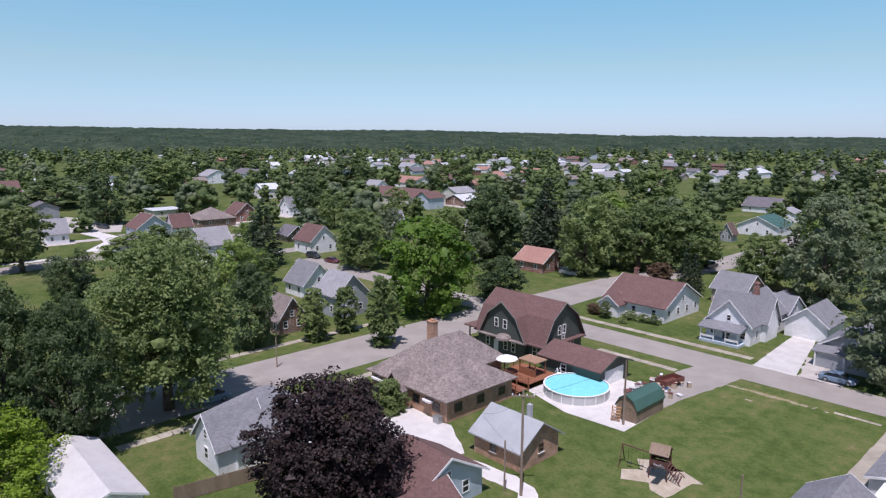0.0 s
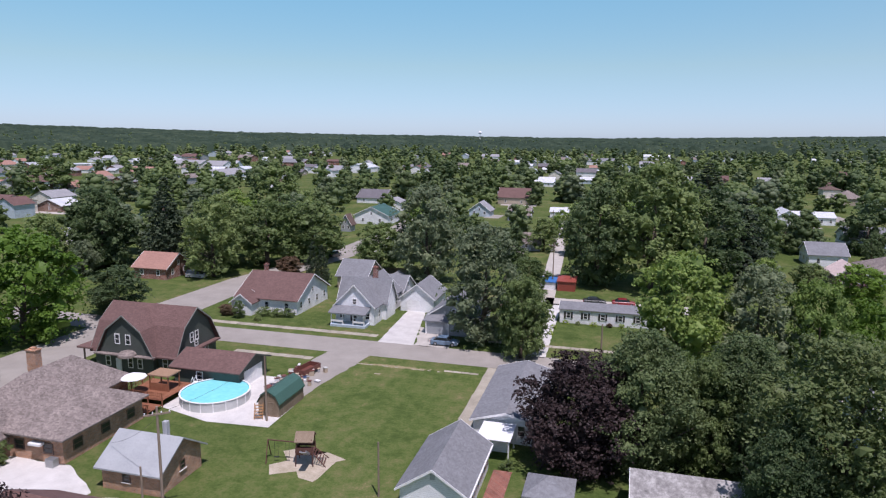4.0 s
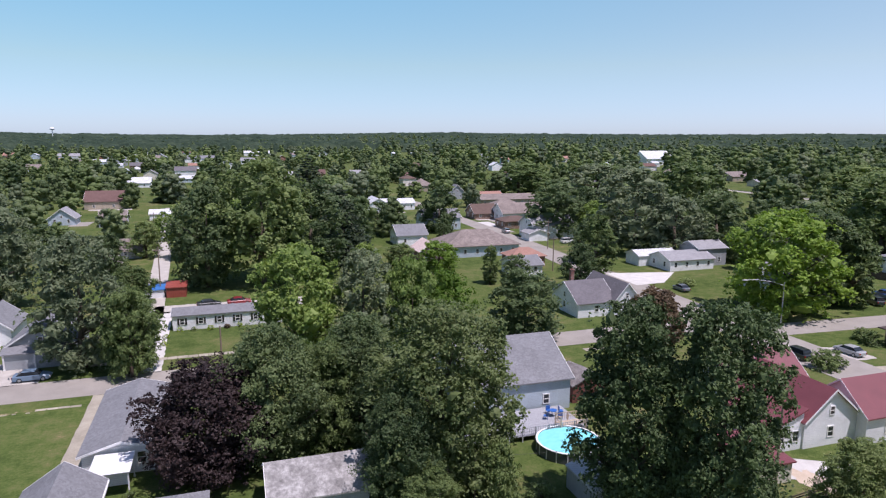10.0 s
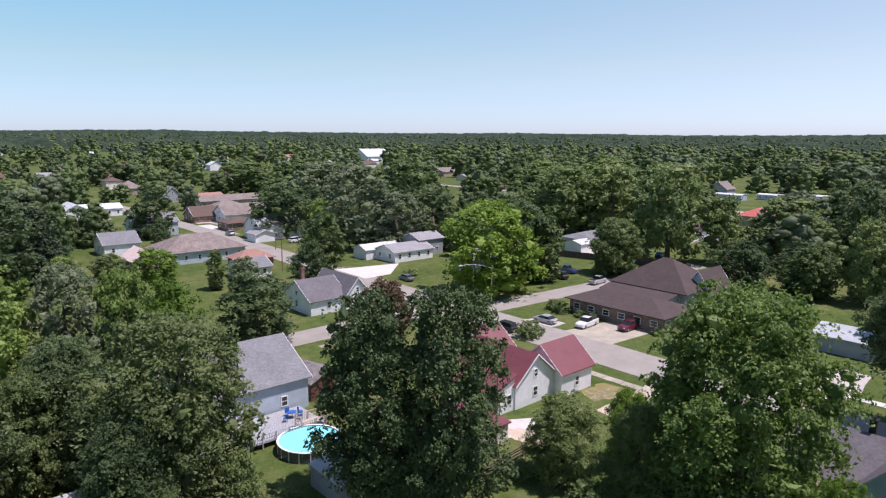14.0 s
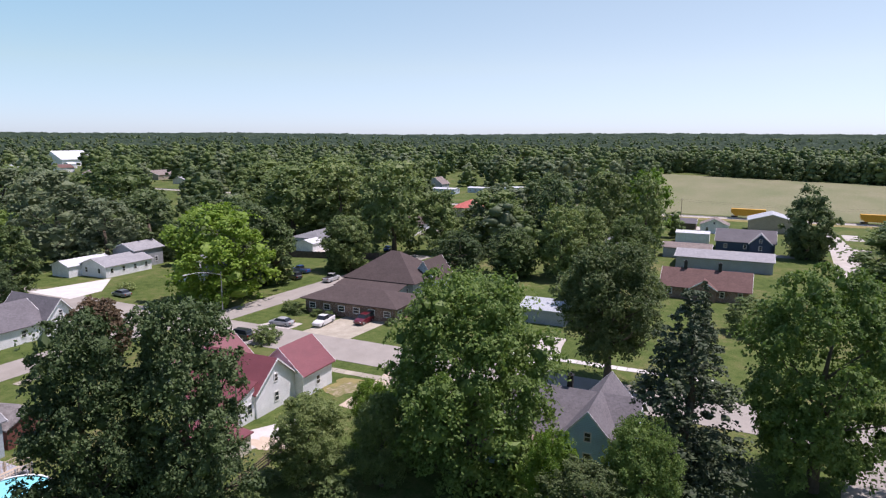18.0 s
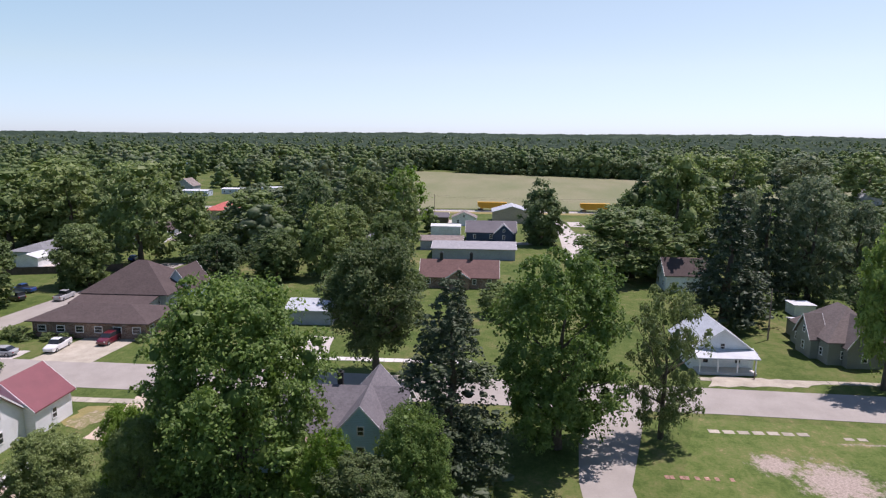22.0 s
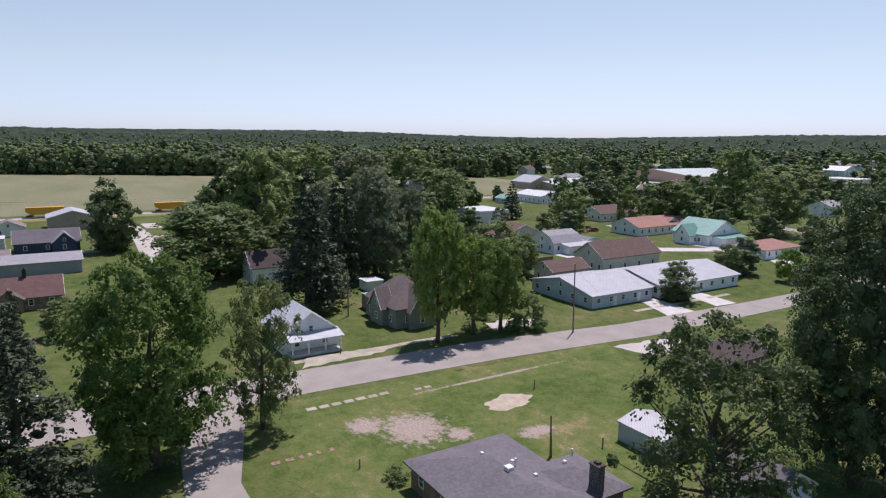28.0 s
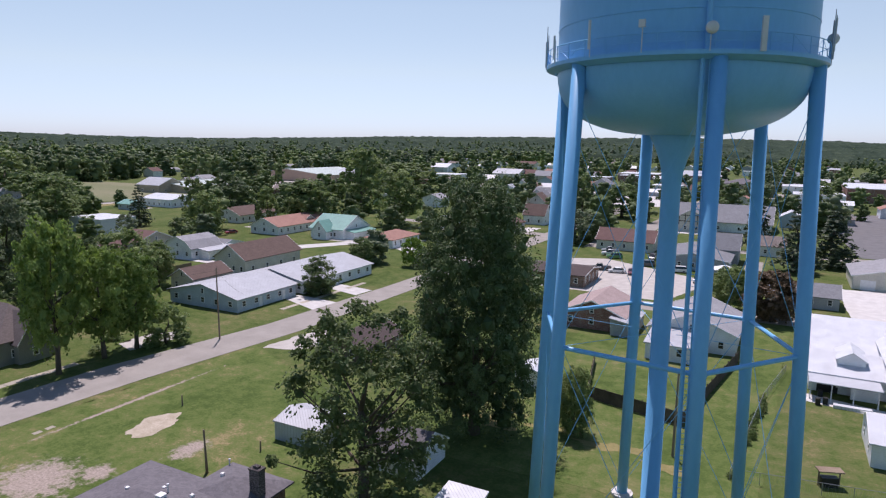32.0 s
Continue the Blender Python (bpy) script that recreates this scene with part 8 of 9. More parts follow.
tree(123.1, -44.7, 28.0, 8.2, "pine", where="in a garden")
tree(143.6, -69.2, 26.5, 8.3, "silver", where="in a garden")
tree(152.2, -83.5, 21.2, 5.8, "silver", where="in a garden")
tree(203.4, -57.2, 30.2, 10.2, "maple")
tree(233.9, -145.9, 20.1, 9.7, "maple")
tree(171.6, -212.1, 18.6, 10.5, "maple")
tree(182.2, -198.9, 15.7, 5.4, "maple")
tree(226.3, -222.9, 19.1, 11.1, "dark_maple")
tree(221.3, -170.6, 16.7, 4.7, "pine")
tree(100.9, -146.3, 8.3, 3.9, "maple")
tree(256.4, -376.3, 27.1, 15.2, "maple")
tree(242.6, -405.7, 19.6, 23.6, "maple")
tree(201.7, -180.1, 19.5, 5.4, "open")
tree(213.0, -17.5, 18.2, 7.5, "dark_maple")
tree(32.4, -47.2, 20.3, 7.6, "airy", where="beside a shed")
tree(30.3, -67.0, 30.7, 7.8, "giant", where="in a back garden")
tree(213.6, -56.9, 31.0, 13.8, "dark_maple", where="in a garden")
tree(263.6, -94.6, 31.0, 14.5, "maple", where="in a garden")
tree(332.0, -151.5, 30.1, 16.7, "silver", where="in a garden")
tree(378.6, -208.9, 28.6, 18.0, "maple", where="in a garden")
tree(19.9, -72.7, 8.4, 2.4, "maple", where="beside a garden shed")
tree(-3.8, -202.7, 18.9, 6.1, "pine")
tree(-13.3, -218.4, 16.7, 8.1, "pine")
tree(8.7, -158.3, 7.7, 4.6, "maple")
tree(7.1, -237.3, 19.4, 5.6, "pine")
tree(0.4, -141.4, 10.3, 5.0, "wine")
tree(8.5, -147.8, 9.2, 4.3, "maple")
tree(186.1, -270.3, 30.5, 11.5, "maple")
tree(139.6, -226.9, 23.3, 10.7, "maple")
tree(170.9, -210.1, 18.3, 10.4, "maple")
tree(252.8, -154.2, 20.7, 13.9, "maple")
tree(68.0, -313.9, 16.0, 10.7, "maple")
tree(87.3, -315.1, 21.9, 8.2, "maple")
tree(-18.8, -467.8, 13.9, 10.2, "maple")
tree(146.1, 62.9, 12.2, 6.6, "dark_maple", where="in a garden")
tree(150.2, 49.7, 11.8, 5.8, "maple", where="in a garden")
tree(156.1, 39.7, 18.2, 6.4, "maple", where="in a garden")
tree(158.7, 24.7, 16.5, 6.1, "maple", where="in a garden")
tree(167.7, 92.5, 27.4, 10.3, "maple", where="in a garden")
tree(191.8, 127.4, 25.5, 12.0, "maple", where="in a garden")
tree(196.8, 72.6, 19.0, 9.1, "silver", where="in a garden")
tree(250.4, 67.5, 21.7, 10.8, "dark_maple", where="in a garden")
tree(228.0, 43.4, 23.5, 9.1, "maple", where="in a garden")
tree(234.1, 29.7, 24.5, 8.2, "bright", where="in a garden")
tree(94.1, 155.1, 13.3, 5.7, "dark_maple", where="in a garden")
tree(-130.0, 234.7, 21.8, 11.2, "maple", where="in a garden")
tree(-104.5, 155.4, 18.3, 9.0, "maple", where="in a garden")
tree(-92.8, 175.0, 17.1, 10.3, "dark_maple", where="in a garden")
tree(-130.5, 140.2, 20.7, 9.2, "dark_maple", where="in a garden")
tree(-113.6, 145.4, 23.7, 7.2, "pine", where="in a garden")
# ---- gardens' trees and far woods ----
def near_road(x, y, m):
    return (abs(y - 96) < 4 + m and -160 < x < 90) or (abs(x + 83.5) < 6 + m and -60 < y < 330) or (abs(x - 87 + max(0, -y) * 0.06) < 5 + m and -380 < y < 330) or (abs(y - 88) < 4 + m and 88 < x < 170) or (abs(x + 17 + max(0, y - 130) * 0.03) < 3 + m and 130 < y < 330)


def on_open_land(x, y):
    return (296 < x < 340 + (y + 334) * 0.62 + 118 and -335 < y < 36 + (x - 310) * 0.1) or (-45 < x < 60 and -300 < y < -140) or (150 < x < 300 and -40 < y < -10) or (150 < x < 300 and -10 < y < 30 and (x * 7 + y * 13) % 5 < 4)


SIGHT = {}


def note_houses(listed):
    """Where the houses stand as seen from the middle of the town: bearing, distance, half width; the listed ones come first."""
    h = np.array(HOUSE_SPOTS)
    d = np.hypot(h[:, 0], h[:, 1])
    SIGHT.update(x=h[:, 0], y=h[:, 1], r=h[:, 2], d=d, a=np.arctan2(h[:, 1], h[:, 0]), first=np.arange(len(h)) < listed)


def in_the_way(x, y, h, r, chance):
    """Whether a tree would stand in a house, or on the open gardens and streets before it."""
    S = SIGHT
    if (((S["x"] - x) ** 2 + (S["y"] - y) ** 2) < (S["r"] + 0.55 * r) ** 2).any():
        return True
    d = math.hypot(x, y)
    da = np.abs((S["a"] - math.atan2(y, x) + math.pi) % math.tau - math.pi)
    hide = (da < 0.62 * S["r"] / S["d"] + 0.5 * r / d) & (S["d"] > d) & (S["d"] < 900) & (0.88 * h > 34 - 28.5 * d / S["d"])
    return bool((hide & S["first"]).any() or (hide.any() and chance < 0.35))


def scatter_town():
    rng = random.Random(5)
    kinds = ["maple"] * 5 + ["dark_maple"] * 4 + ["silver"] * 2 + ["pine", "fresh", "bright", "fresh"]
    made = 0
    for _ in range(12000):
        if made >= 105:
            break
        a = radians(rng.uniform(-122, 178))
        r = math.sqrt(rng.uniform(140 ** 2, 250 ** 2))
        x, y = r * math.cos(a), r * math.sin(a)
        h = rng.uniform(8, 18)
        rr = h * rng.uniform(0.36, 0.50)
        if near_road(x, y, 4) or on_open_land(x, y) or in_the_way(x, y, h, rr, rng.random()) or any((x - p) ** 2 + (y - q) ** 2 < (0.7 * (rr + s)) ** 2 for p, q, s in TREE_SPOTS):
            continue
        tree(x, y, h, rr, rng.choice(kinds), where="in the gardens of the town")
        made += 1


FAR_FORMS = {}


def far_forms(shape, clumps, per, size):
    """Three crowns for far trees of one fineness, as arrays."""
    key = (shape, clumps)
    if key not in FAR_FORMS:
        out = []
        for i in range(3):
            g = np.random.default_rng(400 + clumps + i)
            out.append(crown_mesh("far", g, 15.0, 6.0, clumps, per, size, shape, None, fill=0.80, sprays=max(2, per // 4), middle=True, uneven=0.25, loose=0.34)[0])
        FAR_FORMS[key] = out
    return FAR_FORMS[key]


def crowns(name, spots, leaf, forms, label, seed):
    """Many far crowns in one mesh, each turned and sized for itself."""
    rng = np.random.default_rng(seed)
    V, Q, T = [], [], []
    o = 0
    for x, y, h, r in spots:
        v, q, t = forms[rng.integers(len(forms))]
        a = rng.random() * math.tau
        c, s_ = math.cos(a), math.sin(a)
        k, kz = r / 6.0, h / 15.0
        V.append(np.stack([(v[:, 0] * c - v[:, 1] * s_) * k + x, (v[:, 0] * s_ + v[:, 1] * c) * k + y, v[:, 2] * kz + rise(x, y)], 1))
        Q.append(q + o)
        T.append(t + o)
        o += len(v)
    ob = new(name, raw_mesh(name, np.concatenate(V), np.concatenate(Q), np.concatenate(T), LEAVES[leaf], True))
    tagged(ob, label, "woods", kind="stuff")


def far_town_trees():
    rng = random.Random(9)
    for lo, hi, count, form, words in ((170, 420, 560, ("round", 38, 32, 0.54), "leafy trees filling the gardens of the town"), (420, 720, 1200, ("wood", 24, 18, 0.72), "distant broadleaf trees of the town edge"), (720, 1450, 3400, ("wood", 7, 8, 1.6), "distant woodland trees"), (1450, 2600, 2600, ("wood", 4, 6, 2.9), "far woods at the edge of sight")):
        sets = {"green": [], "dark": [], "silver": [], "olive": []}
        n = 0
        for _ in range(60000):
            if n >= count:
                break
            a = radians(rng.uniform(-124, 180))
            r = math.sqrt(rng.uniform(lo * lo, hi * hi))
            x, y = r * math.cos(a), r * math.sin(a)
            if on_open_land(x, y) or (r < 480 and near_road(x, y, 5)):
                continue
            if rng.random() > 0.40 + 0.9 * (0.5 + 0.5 * noise.noise((x * 0.009, y * 0.009, 2.0))) + (0.5 if x > 560 else 0):
                continue
            h = 8 + 9 * rng.random() ** 1.3 + (7 if x > 300 and r > 400 else 0) + (2 if r > 720 else 0)
            rr = h * rng.uniform(0.40, 0.58)
            if r < 900 and in_the_way(x, y, h, rr, rng.random()):
                continue
            if r < 330 and any((x - p) ** 2 + (y - q) ** 2 < (0.7 * (rr + s)) ** 2 for p, q, s in TREE_SPOTS):
                continue
            sets[rng.choice(("green", "green", "green", "dark", "dark", "silver", "olive"))].append((x, y, h, rr))
            n += 1
        for i, (k, s) in enumerate(sets.items()):
            crowns("far_trees", s, k, far_forms(*form), words, lo + i)


def field_edge():
    """The tall wall of woods behind the hay field, leafy down to the ground."""
    rng = random.Random(77)
    sets = {"green": [], "dark": [], "olive": []}
    for i in range(640):
        k = rng.random()
        q = rng.uniform(0, 34) + (40 if k > 0.8 else 0)
        x, y = 466 + 245 * k + q, -330 + 445 * k + rng.uniform(-10, 10)
        h = rng.uniform(15, 24) if i > 220 else rng.uniform(6, 12)
        sets[rng.choice(("green", "dark", "dark", "olive"))].append((x, y, h, h * rng.uniform(0.30, 0.42) + (2.0 if i <= 220 else 0)))
    for i, (k, s) in enumerate(sets.items()):
        crowns("field_edge_trees", s, k, far_forms("wood", 15, 16, 1.1), "tall dense dark trees along a field", 900 + i)


def far_canopy():
    """Woods that close the distance: one uneven canopy over the hills."""
    rs = []
    r = 1350.0
    while r < 4800:
        rs.append(r)
        r *= 1.014
    na = 1300
    verts, faces = [], []
    a0, a1 = radians(-128), radians(184)
    for i, r in enumerate(rs):
        for j in range(na + 1):
            a = a0 + (a1 - a0) * j / na
            x, y = r * math.cos(a), r * math.sin(a)
            dome = noise.voronoi((x / 17.0, y / 17.0, 0.0))[0][0]
            k = 5.5 - 13.0 * dome * dome + noise.noise((x / 60.0, y / 60.0, 5.0)) * 7.0 + noise.noise((x / 300.0, y / 300.0, 9.0)) * 7
            verts.append((x, y, rise(x, y) + 9.5 + k * (1 if i else 0) - (9.5 if i == 0 else 0)))
    for i in range(len(rs) - 1):
        o = i * (na + 1)
        for j in range(na):
            faces.append((o + j, o + na + 1 + j, o + na + 2 + j, o + j + 1))
    # the bluish cast of distance haze is put into these greens
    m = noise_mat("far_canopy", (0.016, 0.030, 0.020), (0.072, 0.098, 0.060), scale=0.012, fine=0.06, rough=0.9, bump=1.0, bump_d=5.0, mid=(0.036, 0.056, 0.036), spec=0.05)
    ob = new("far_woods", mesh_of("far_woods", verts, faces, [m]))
    tagged(ob, "unbroken dark green woods reaching the horizon, tinted blue for haze", "woods", kind="stuff")


def far_houses():
    """Plain houses of the outer streets, in rows."""
    rng = random.Random(21)
    walls = [W_WHITE, W_WHITE, W_WHITE, W_CREAM, W_GREY, W_BLUE, W_TAN, B_RED, B_BROWN]
    roofs = [S_GREY, S_LIGHT, S_LIGHT, S_DARK, S_BROWN, S_TAUPE, S_MAROON, M_WHITE, M_SILVER, S_TAUPE]
    made = 0
    for _ in range(4000):
        if made >= 53:
            break
        a = radians(rng.uniform(-118, 176))
        r = math.sqrt(rng.uniform(150 ** 2, 640 ** 2))
        x, y = 24 * round(r * math.cos(a) / 24), 34 * round(r * math.sin(a) / 34)
        x, y = x + rng.uniform(-3, 3), y + rng.uniform(-4, 4)
        if math.hypot(x, y) < 145 or near_road(x, y, 9) or on_open_land(x, y) or (x > 230 and abs(y) < 260) or any((x - p) ** 2 + (y - q) ** 2 < (s + 11) ** 2 for p, q, s in HOUSE_SPOTS) or any((x - p) ** 2 + (y - q) ** 2 < (s + 6) ** 2 for p, q, s in TREE_SPOTS):
            continue
        w, d, hh = rng.uniform(8, 13), rng.uniform(8, 12), rng.choice((2.9, 2.9, 3.2, 4.8))
        k = rng.choice(("gable", "gable", "gable", "hip"))
        wm, rm = rng.choice(walls), rng.choice(roofs)
        house(x - w / 2, y - d / 2, x + w / 2, y + d / 2, hh, hh + rng.uniform(1.8, 3.2), k, rng.choice("xy"), wm, rm, "distant small town house with a %s roof" % rm.name.split("_", 1)[1].replace("_", " "), over=0.5, nwin=1, skip=rng.choice(("SE", "NE", "NW", "SW")), trim=False, group="houses of the outer streets")
        made += 1


def outskirts():
    """The roofs of the outer town between the trees."""
    rng = random.Random(33)
    walls = [W_WHITE, W_WHITE, W_WHITE, W_CREAM, W_GREY, W_BLUE, B_RED]
    roofs = [S_GREY, S_LIGHT, S_LIGHT, S_DARK, S_TAUPE, S_MAROON, S_PINK, M_WHITE, M_WHITE, M_SILVER]
    mats = walls + roofs
    verts, faces, idx = [], [], []
    made = 0
    for _ in range(9000):
        if made >= 430:
            break
        a = radians(rng.uniform(-122, 176) if made % 3 else rng.uniform(-108, -52) if made % 2 else rng.uniform(95, 150))
        r = math.sqrt(rng.uniform(300 ** 2, 1150 ** 2))
        x, y = 26 * round(r * math.cos(a) / 26) + rng.uniform(-4, 4), 36 * round(r * math.sin(a) / 36) + rng.uniform(-6, 6)
        if noise.noise((x * 0.004, y * 0.004, 7.0)) < -0.12 or (r < 420 and near_road(x, y, 9)) or on_open_land(x, y) or (x > 230 and abs(y) < 300) or any((x - p) ** 2 + (y - q) ** 2 < (s + 12) ** 2 for p, q, s in HOUSE_SPOTS):
            continue
        w, d, e = rng.uniform(4.5, 8), rng.uniform(4, 6.5), rng.choice((2.9, 3.2, 4.6, 5.4))
        if made % 14 == 0:
            w, d, e = w * 2.6, d * 1.8, 5.0
        rz = e + min(3.4, d * rng.uniform(0.35, 0.6))
        turn = rng.random() < 0.5
        o = 0.5
        box_ = [(-w, -d, 0), (w, -d, 0), (w, d, 0), (-w, d, 0), (-w, -d, e), (w, -d, e), (w, d, e), (-w, d, e), (-w, 0, rz - 0.1), (w, 0, rz - 0.1)]
        roof = [(-w - o, -d - o, e - 0.2), (w + o, -d - o, e - 0.2), (w + o, 0, rz), (-w - o, 0, rz), (w + o, d + o, e - 0.2), (-w - o, d + o, e - 0.2)]
        n = len(verts)
        for p in box_ + roof:
            px_, py_ = (p[1], -p[0]) if turn else (p[0], p[1])
            verts.append((x + px_, y + py_, p[2] + rise(x, y) - (0.4 if p[2] == 0 else 0)))
        wm, rm = rng.randrange(len(walls)), len(walls) + rng.randrange(len(roofs))
        for f in ((0, 1, 5, 4), (2, 3, 7, 6), (1, 2, 6, 9, 5), (3, 0, 4, 8, 7)):
            faces.append([n + i for i in f])
            idx.append(wm)
        for f in ((10, 11, 12, 13), (13, 12, 14, 15)):
            faces.append([n + i for i in f])
            idx.append(rm)
        HOUSE_SPOTS.append((x, y, max(w, d)))
        made += 1
    tagged(new("distant_houses", mesh_of("distant_houses", verts, faces, mats, idx)), "countless small pale houses of the outer town", "houses", kind="stuff")


def drives():
    """Pale drives and yards beside the houses farther off."""
    rng = random.Random(8)
    verts, faces, idx = [], [], []
    for hx, hy, hr in HOUSE_SPOTS:
        d = math.hypot(hx, hy)
        if d < 190 or d > 520 or rng.random() < 0.3:
            continue
        s = rng.choice((-1, 1))
        w, ln = rng.uniform(1.6, 3.6), rng.uniform(7, 13)
        z = 0.02 + 0.0004 * len(faces) / 6
        if rng.random() < 0.5:
            x0, x1, y0, y1 = hx + s * (hr + 0.5) - w, hx + s * (hr + 0.5) + w, hy - ln, hy + ln * 0.4
        else:
            x0, x1, y0, y1 = hx - ln * 0.5, hx + ln, hy + s * (hr + 0.5) - w, hy + s * (hr + 0.5) + w
        if near_road((x0 + x1) / 2, (y0 + y1) / 2, 2):
            continue
        n = len(verts)
        ring = [(x0, y0), (x1, y0), (x1, y1), (x0, y1)]
        verts += [(x + rng.uniform(-0.3, 0.3), y + rng.uniform(-0.3, 0.3), z + rise(x, y)) for x, y in ring]
        faces.append((n, n + 1, n + 2, n + 3))
        idx.append(rng.randrange(3))
    tagged(new("pale_drives", mesh_of("pale_drives", verts, faces, [CONCRETE, GRAVEL, ASPHALT], idx)), "pale concrete and gravel drives beside houses", "pavement", kind="stuff")


# open streets and yards that no tree hides
HOUSE_SPOTS += [(-280, 70, 13), (-199, 40, 7), (-204, 60, 7), (-230, 66, 6), (-75, 172, 6), (-76, 192, 6), (-77, 214, 6), (86, 170, 6), (88, 200, 6), (91, 240, 6), (91, 300, 6),
                (112, 88, 6), (130, 87, 6), (155, 85, 6), (-16, 175, 4), (-18, 210, 4), (-20, 250, 4), (80, 332, 6), (40, -180, 14), (-50, -300, 20), (-50, -250, 16), (265, -27, 8), (230, -28, 6), (122, -186, 6), (92, -172, 6)]
LISTED = len(HOUSE_SPOTS)
road("main_street", [(52, -230), (48, -300), (44, -400), (38, -700)], [8, 8, 9, 10], ASPHALT, "pale asphalt street through the town centre", 0.034)
road("cross_street", [(-60, -236), (20, -232), (80, -236), (160, -250)], [7, 7, 7, 7], ASPHALT, "pale asphalt cross street", 0.040)
patch("parking_lot", [(60, -380), (150, -370), (160, -470), (62, -480)], 0.030, CONCRETE, "wide pale car park among shops", wob=0.4)
patch("parking_lot", [(-20, -440), (30, -440), (30, -540), (-20, -540)], 0.030, ASPHALT, "grey asphalt yard among shops", wob=0.4)
patch("yard", [(300, -330), (420, -330), (440, -430), (310, -440)], 0.030, GRAVEL, "pale gravel yard of a warehouse", wob=0.4)
far_houses()
drives()
outskirts()
note_houses(LISTED)
scatter_town()
far_town_trees()
field_edge()
far_canopy()
# ---- vehicles ----
PAINTS = {"white": (0.75, 0.75, 0.74), "silver": (0.42, 0.43, 0.44), "blue": (0.03, 0.09, 0.28), "dark": (0.03, 0.035, 0.04), "red": (0.26, 0.02, 0.03), "grey": (0.16, 0.18, 0.20), "green": (0.03, 0.22, 0.05), "slate": (0.16, 0.24, 0.33), "maroon": (0.13, 0.015, 0.025)}
HEADLAMP = plain("headlamp", (0.7, 0.7, 0.7), rough=0.15)
TAILLAMP = plain("tail_lamp", (0.35, 0.01, 0.01), rough=0.2)


def loft(bm, secs):
    """Skins a row of cross sections, each a closed ring of points."""
    rings = [[bm.verts.new(p) for p in s] for s in secs]
    n = len(rings[0])
    for a, b in zip(rings, rings[1:]):
        for i in range(n):
            bm.faces.new((a[i], a[(i + 1) % n], b[(i + 1) % n], b[i]))
    bm.faces.new(rings[0][::-1])
    bm.faces.new(rings[-1])
    bmesh.ops.recalc_face_normals(bm, faces=bm.faces[:])


CAR_MESHES = {}


def car_mesh(kind, paint):
    key = (kind, paint)
    if key in CAR_MESHES:
        return CAR_MESHES[key]
    body = plain("car_paint_" + paint, PAINTS[paint], rough=0.3, spec=0.6, coat=0.7)
    L, hood, belt, top, c0, c1, c2, c3 = {
        "sedan": (4.7, 0.92, 0.98, 1.45, -1.75, -1.05, 0.45, 1.15), "suv": (4.8, 1.10, 1.14, 1.78, -2.2, -1.95, 0.55, 1.15),
        "van": (5.1, 1.05, 1.12, 1.80, -2.4, -2.2, 1.05, 1.85), "pickup": (5.6, 1.12, 1.16, 1.85, -0.55, -0.40, 0.75, 1.30), "jeep": (4.3, 1.12, 1.16, 1.85, -1.9, -1.75, 0.55, 0.75)}[kind]

    def ring(x, z0, z1, w, r=0.12):
        return [(x, -w, z0), (x, -w, z1 - r), (x, -w + r, z1), (x, w - r, z1), (x, w, z1 - r), (x, w, z0)]
    bm = bmesh.new()
    e = L / 2
    loft(bm, [ring(-e, 0.42, belt - 0.18, 0.78), ring(-e + 0.15, 0.30, belt, 0.88), ring(c0, 0.27, belt, 0.92), ring(c3, 0.27, belt, 0.92), ring(c3 + 0.25, 0.28, hood, 0.90), ring(e - 0.25, 0.30, hood - 0.12, 0.86), ring(e, 0.42, hood - 0.32, 0.74)])
    out = [("body", bm, body)]
    bm = bmesh.new()

    def cab(x, z, w):
        return [(x, -w, belt - 0.03), (x, -w + (z - belt) * 0.22, z), (x, w - (z - belt) * 0.22, z), (x, w, belt - 0.03)]
    loft(bm, [cab(c0, belt + 0.02, 0.86), cab(c1, top - 0.05, 0.86), cab((c1 + c2) / 2, top - 0.02, 0.86), cab(c2, top - 0.05, 0.86), cab(c3, belt + 0.02, 0.84)])
    out.append(("glasshouse", bm, GLASS))
    bm = bmesh.new()
    wr = 0.86 - (top - belt) * 0.22
    loft(bm, [[(x, -wr, z), (x, -wr + 0.1, z + 0.06), (x, wr - 0.1, z + 0.06), (x, wr, z)] for x, z in ((c1 - 0.05, top - 0.07), ((c1 + c2) / 2, top - 0.03), (c2 + 0.05, top - 0.07))])
    for x in (c1, (c1 + c2) / 2, c2):
        pass
    out.append(("roof_panel", bm, body))
    if kind == "pickup":
        bm = bmesh.new()
        box(bm, -e + 0.15, -0.75, belt - 0.02, c0 - 0.1, 0.75, belt + 0.03)
        out.append(("bed_liner", bm, BLACK))
    for s in (-1, 1):
        bm = bmesh.new()
        box(bm, e - 0.2, s * 0.62 - 0.16, hood - 0.42, e - 0.01, s * 0.62 + 0.16, hood - 0.26)
        out.append(("headlight", bm, HEADLAMP))
        bm = bmesh.new()
        box(bm, -e - 0.02, s * 0.70 - 0.1, belt - 0.40, -e + 0.12, s * 0.70 + 0.1, belt - 0.16)
        out.append(("tail_light", bm, TAILLAMP))
    res = []
    for nm, bm, m in out:
        me = bpy.data.meshes.new(nm)
        bm.to_mesh(me)
        bm.free()
        me.materials.append(m)
        res.append((nm, me, None))
    bm = bmesh.new()
    lathe(bm, [(0.0, -0.11), (0.24, -0.11), (0.33, -0.09), (0.34, 0.0), (0.33, 0.09), (0.24, 0.11), (0.0, 0.11)], 18)
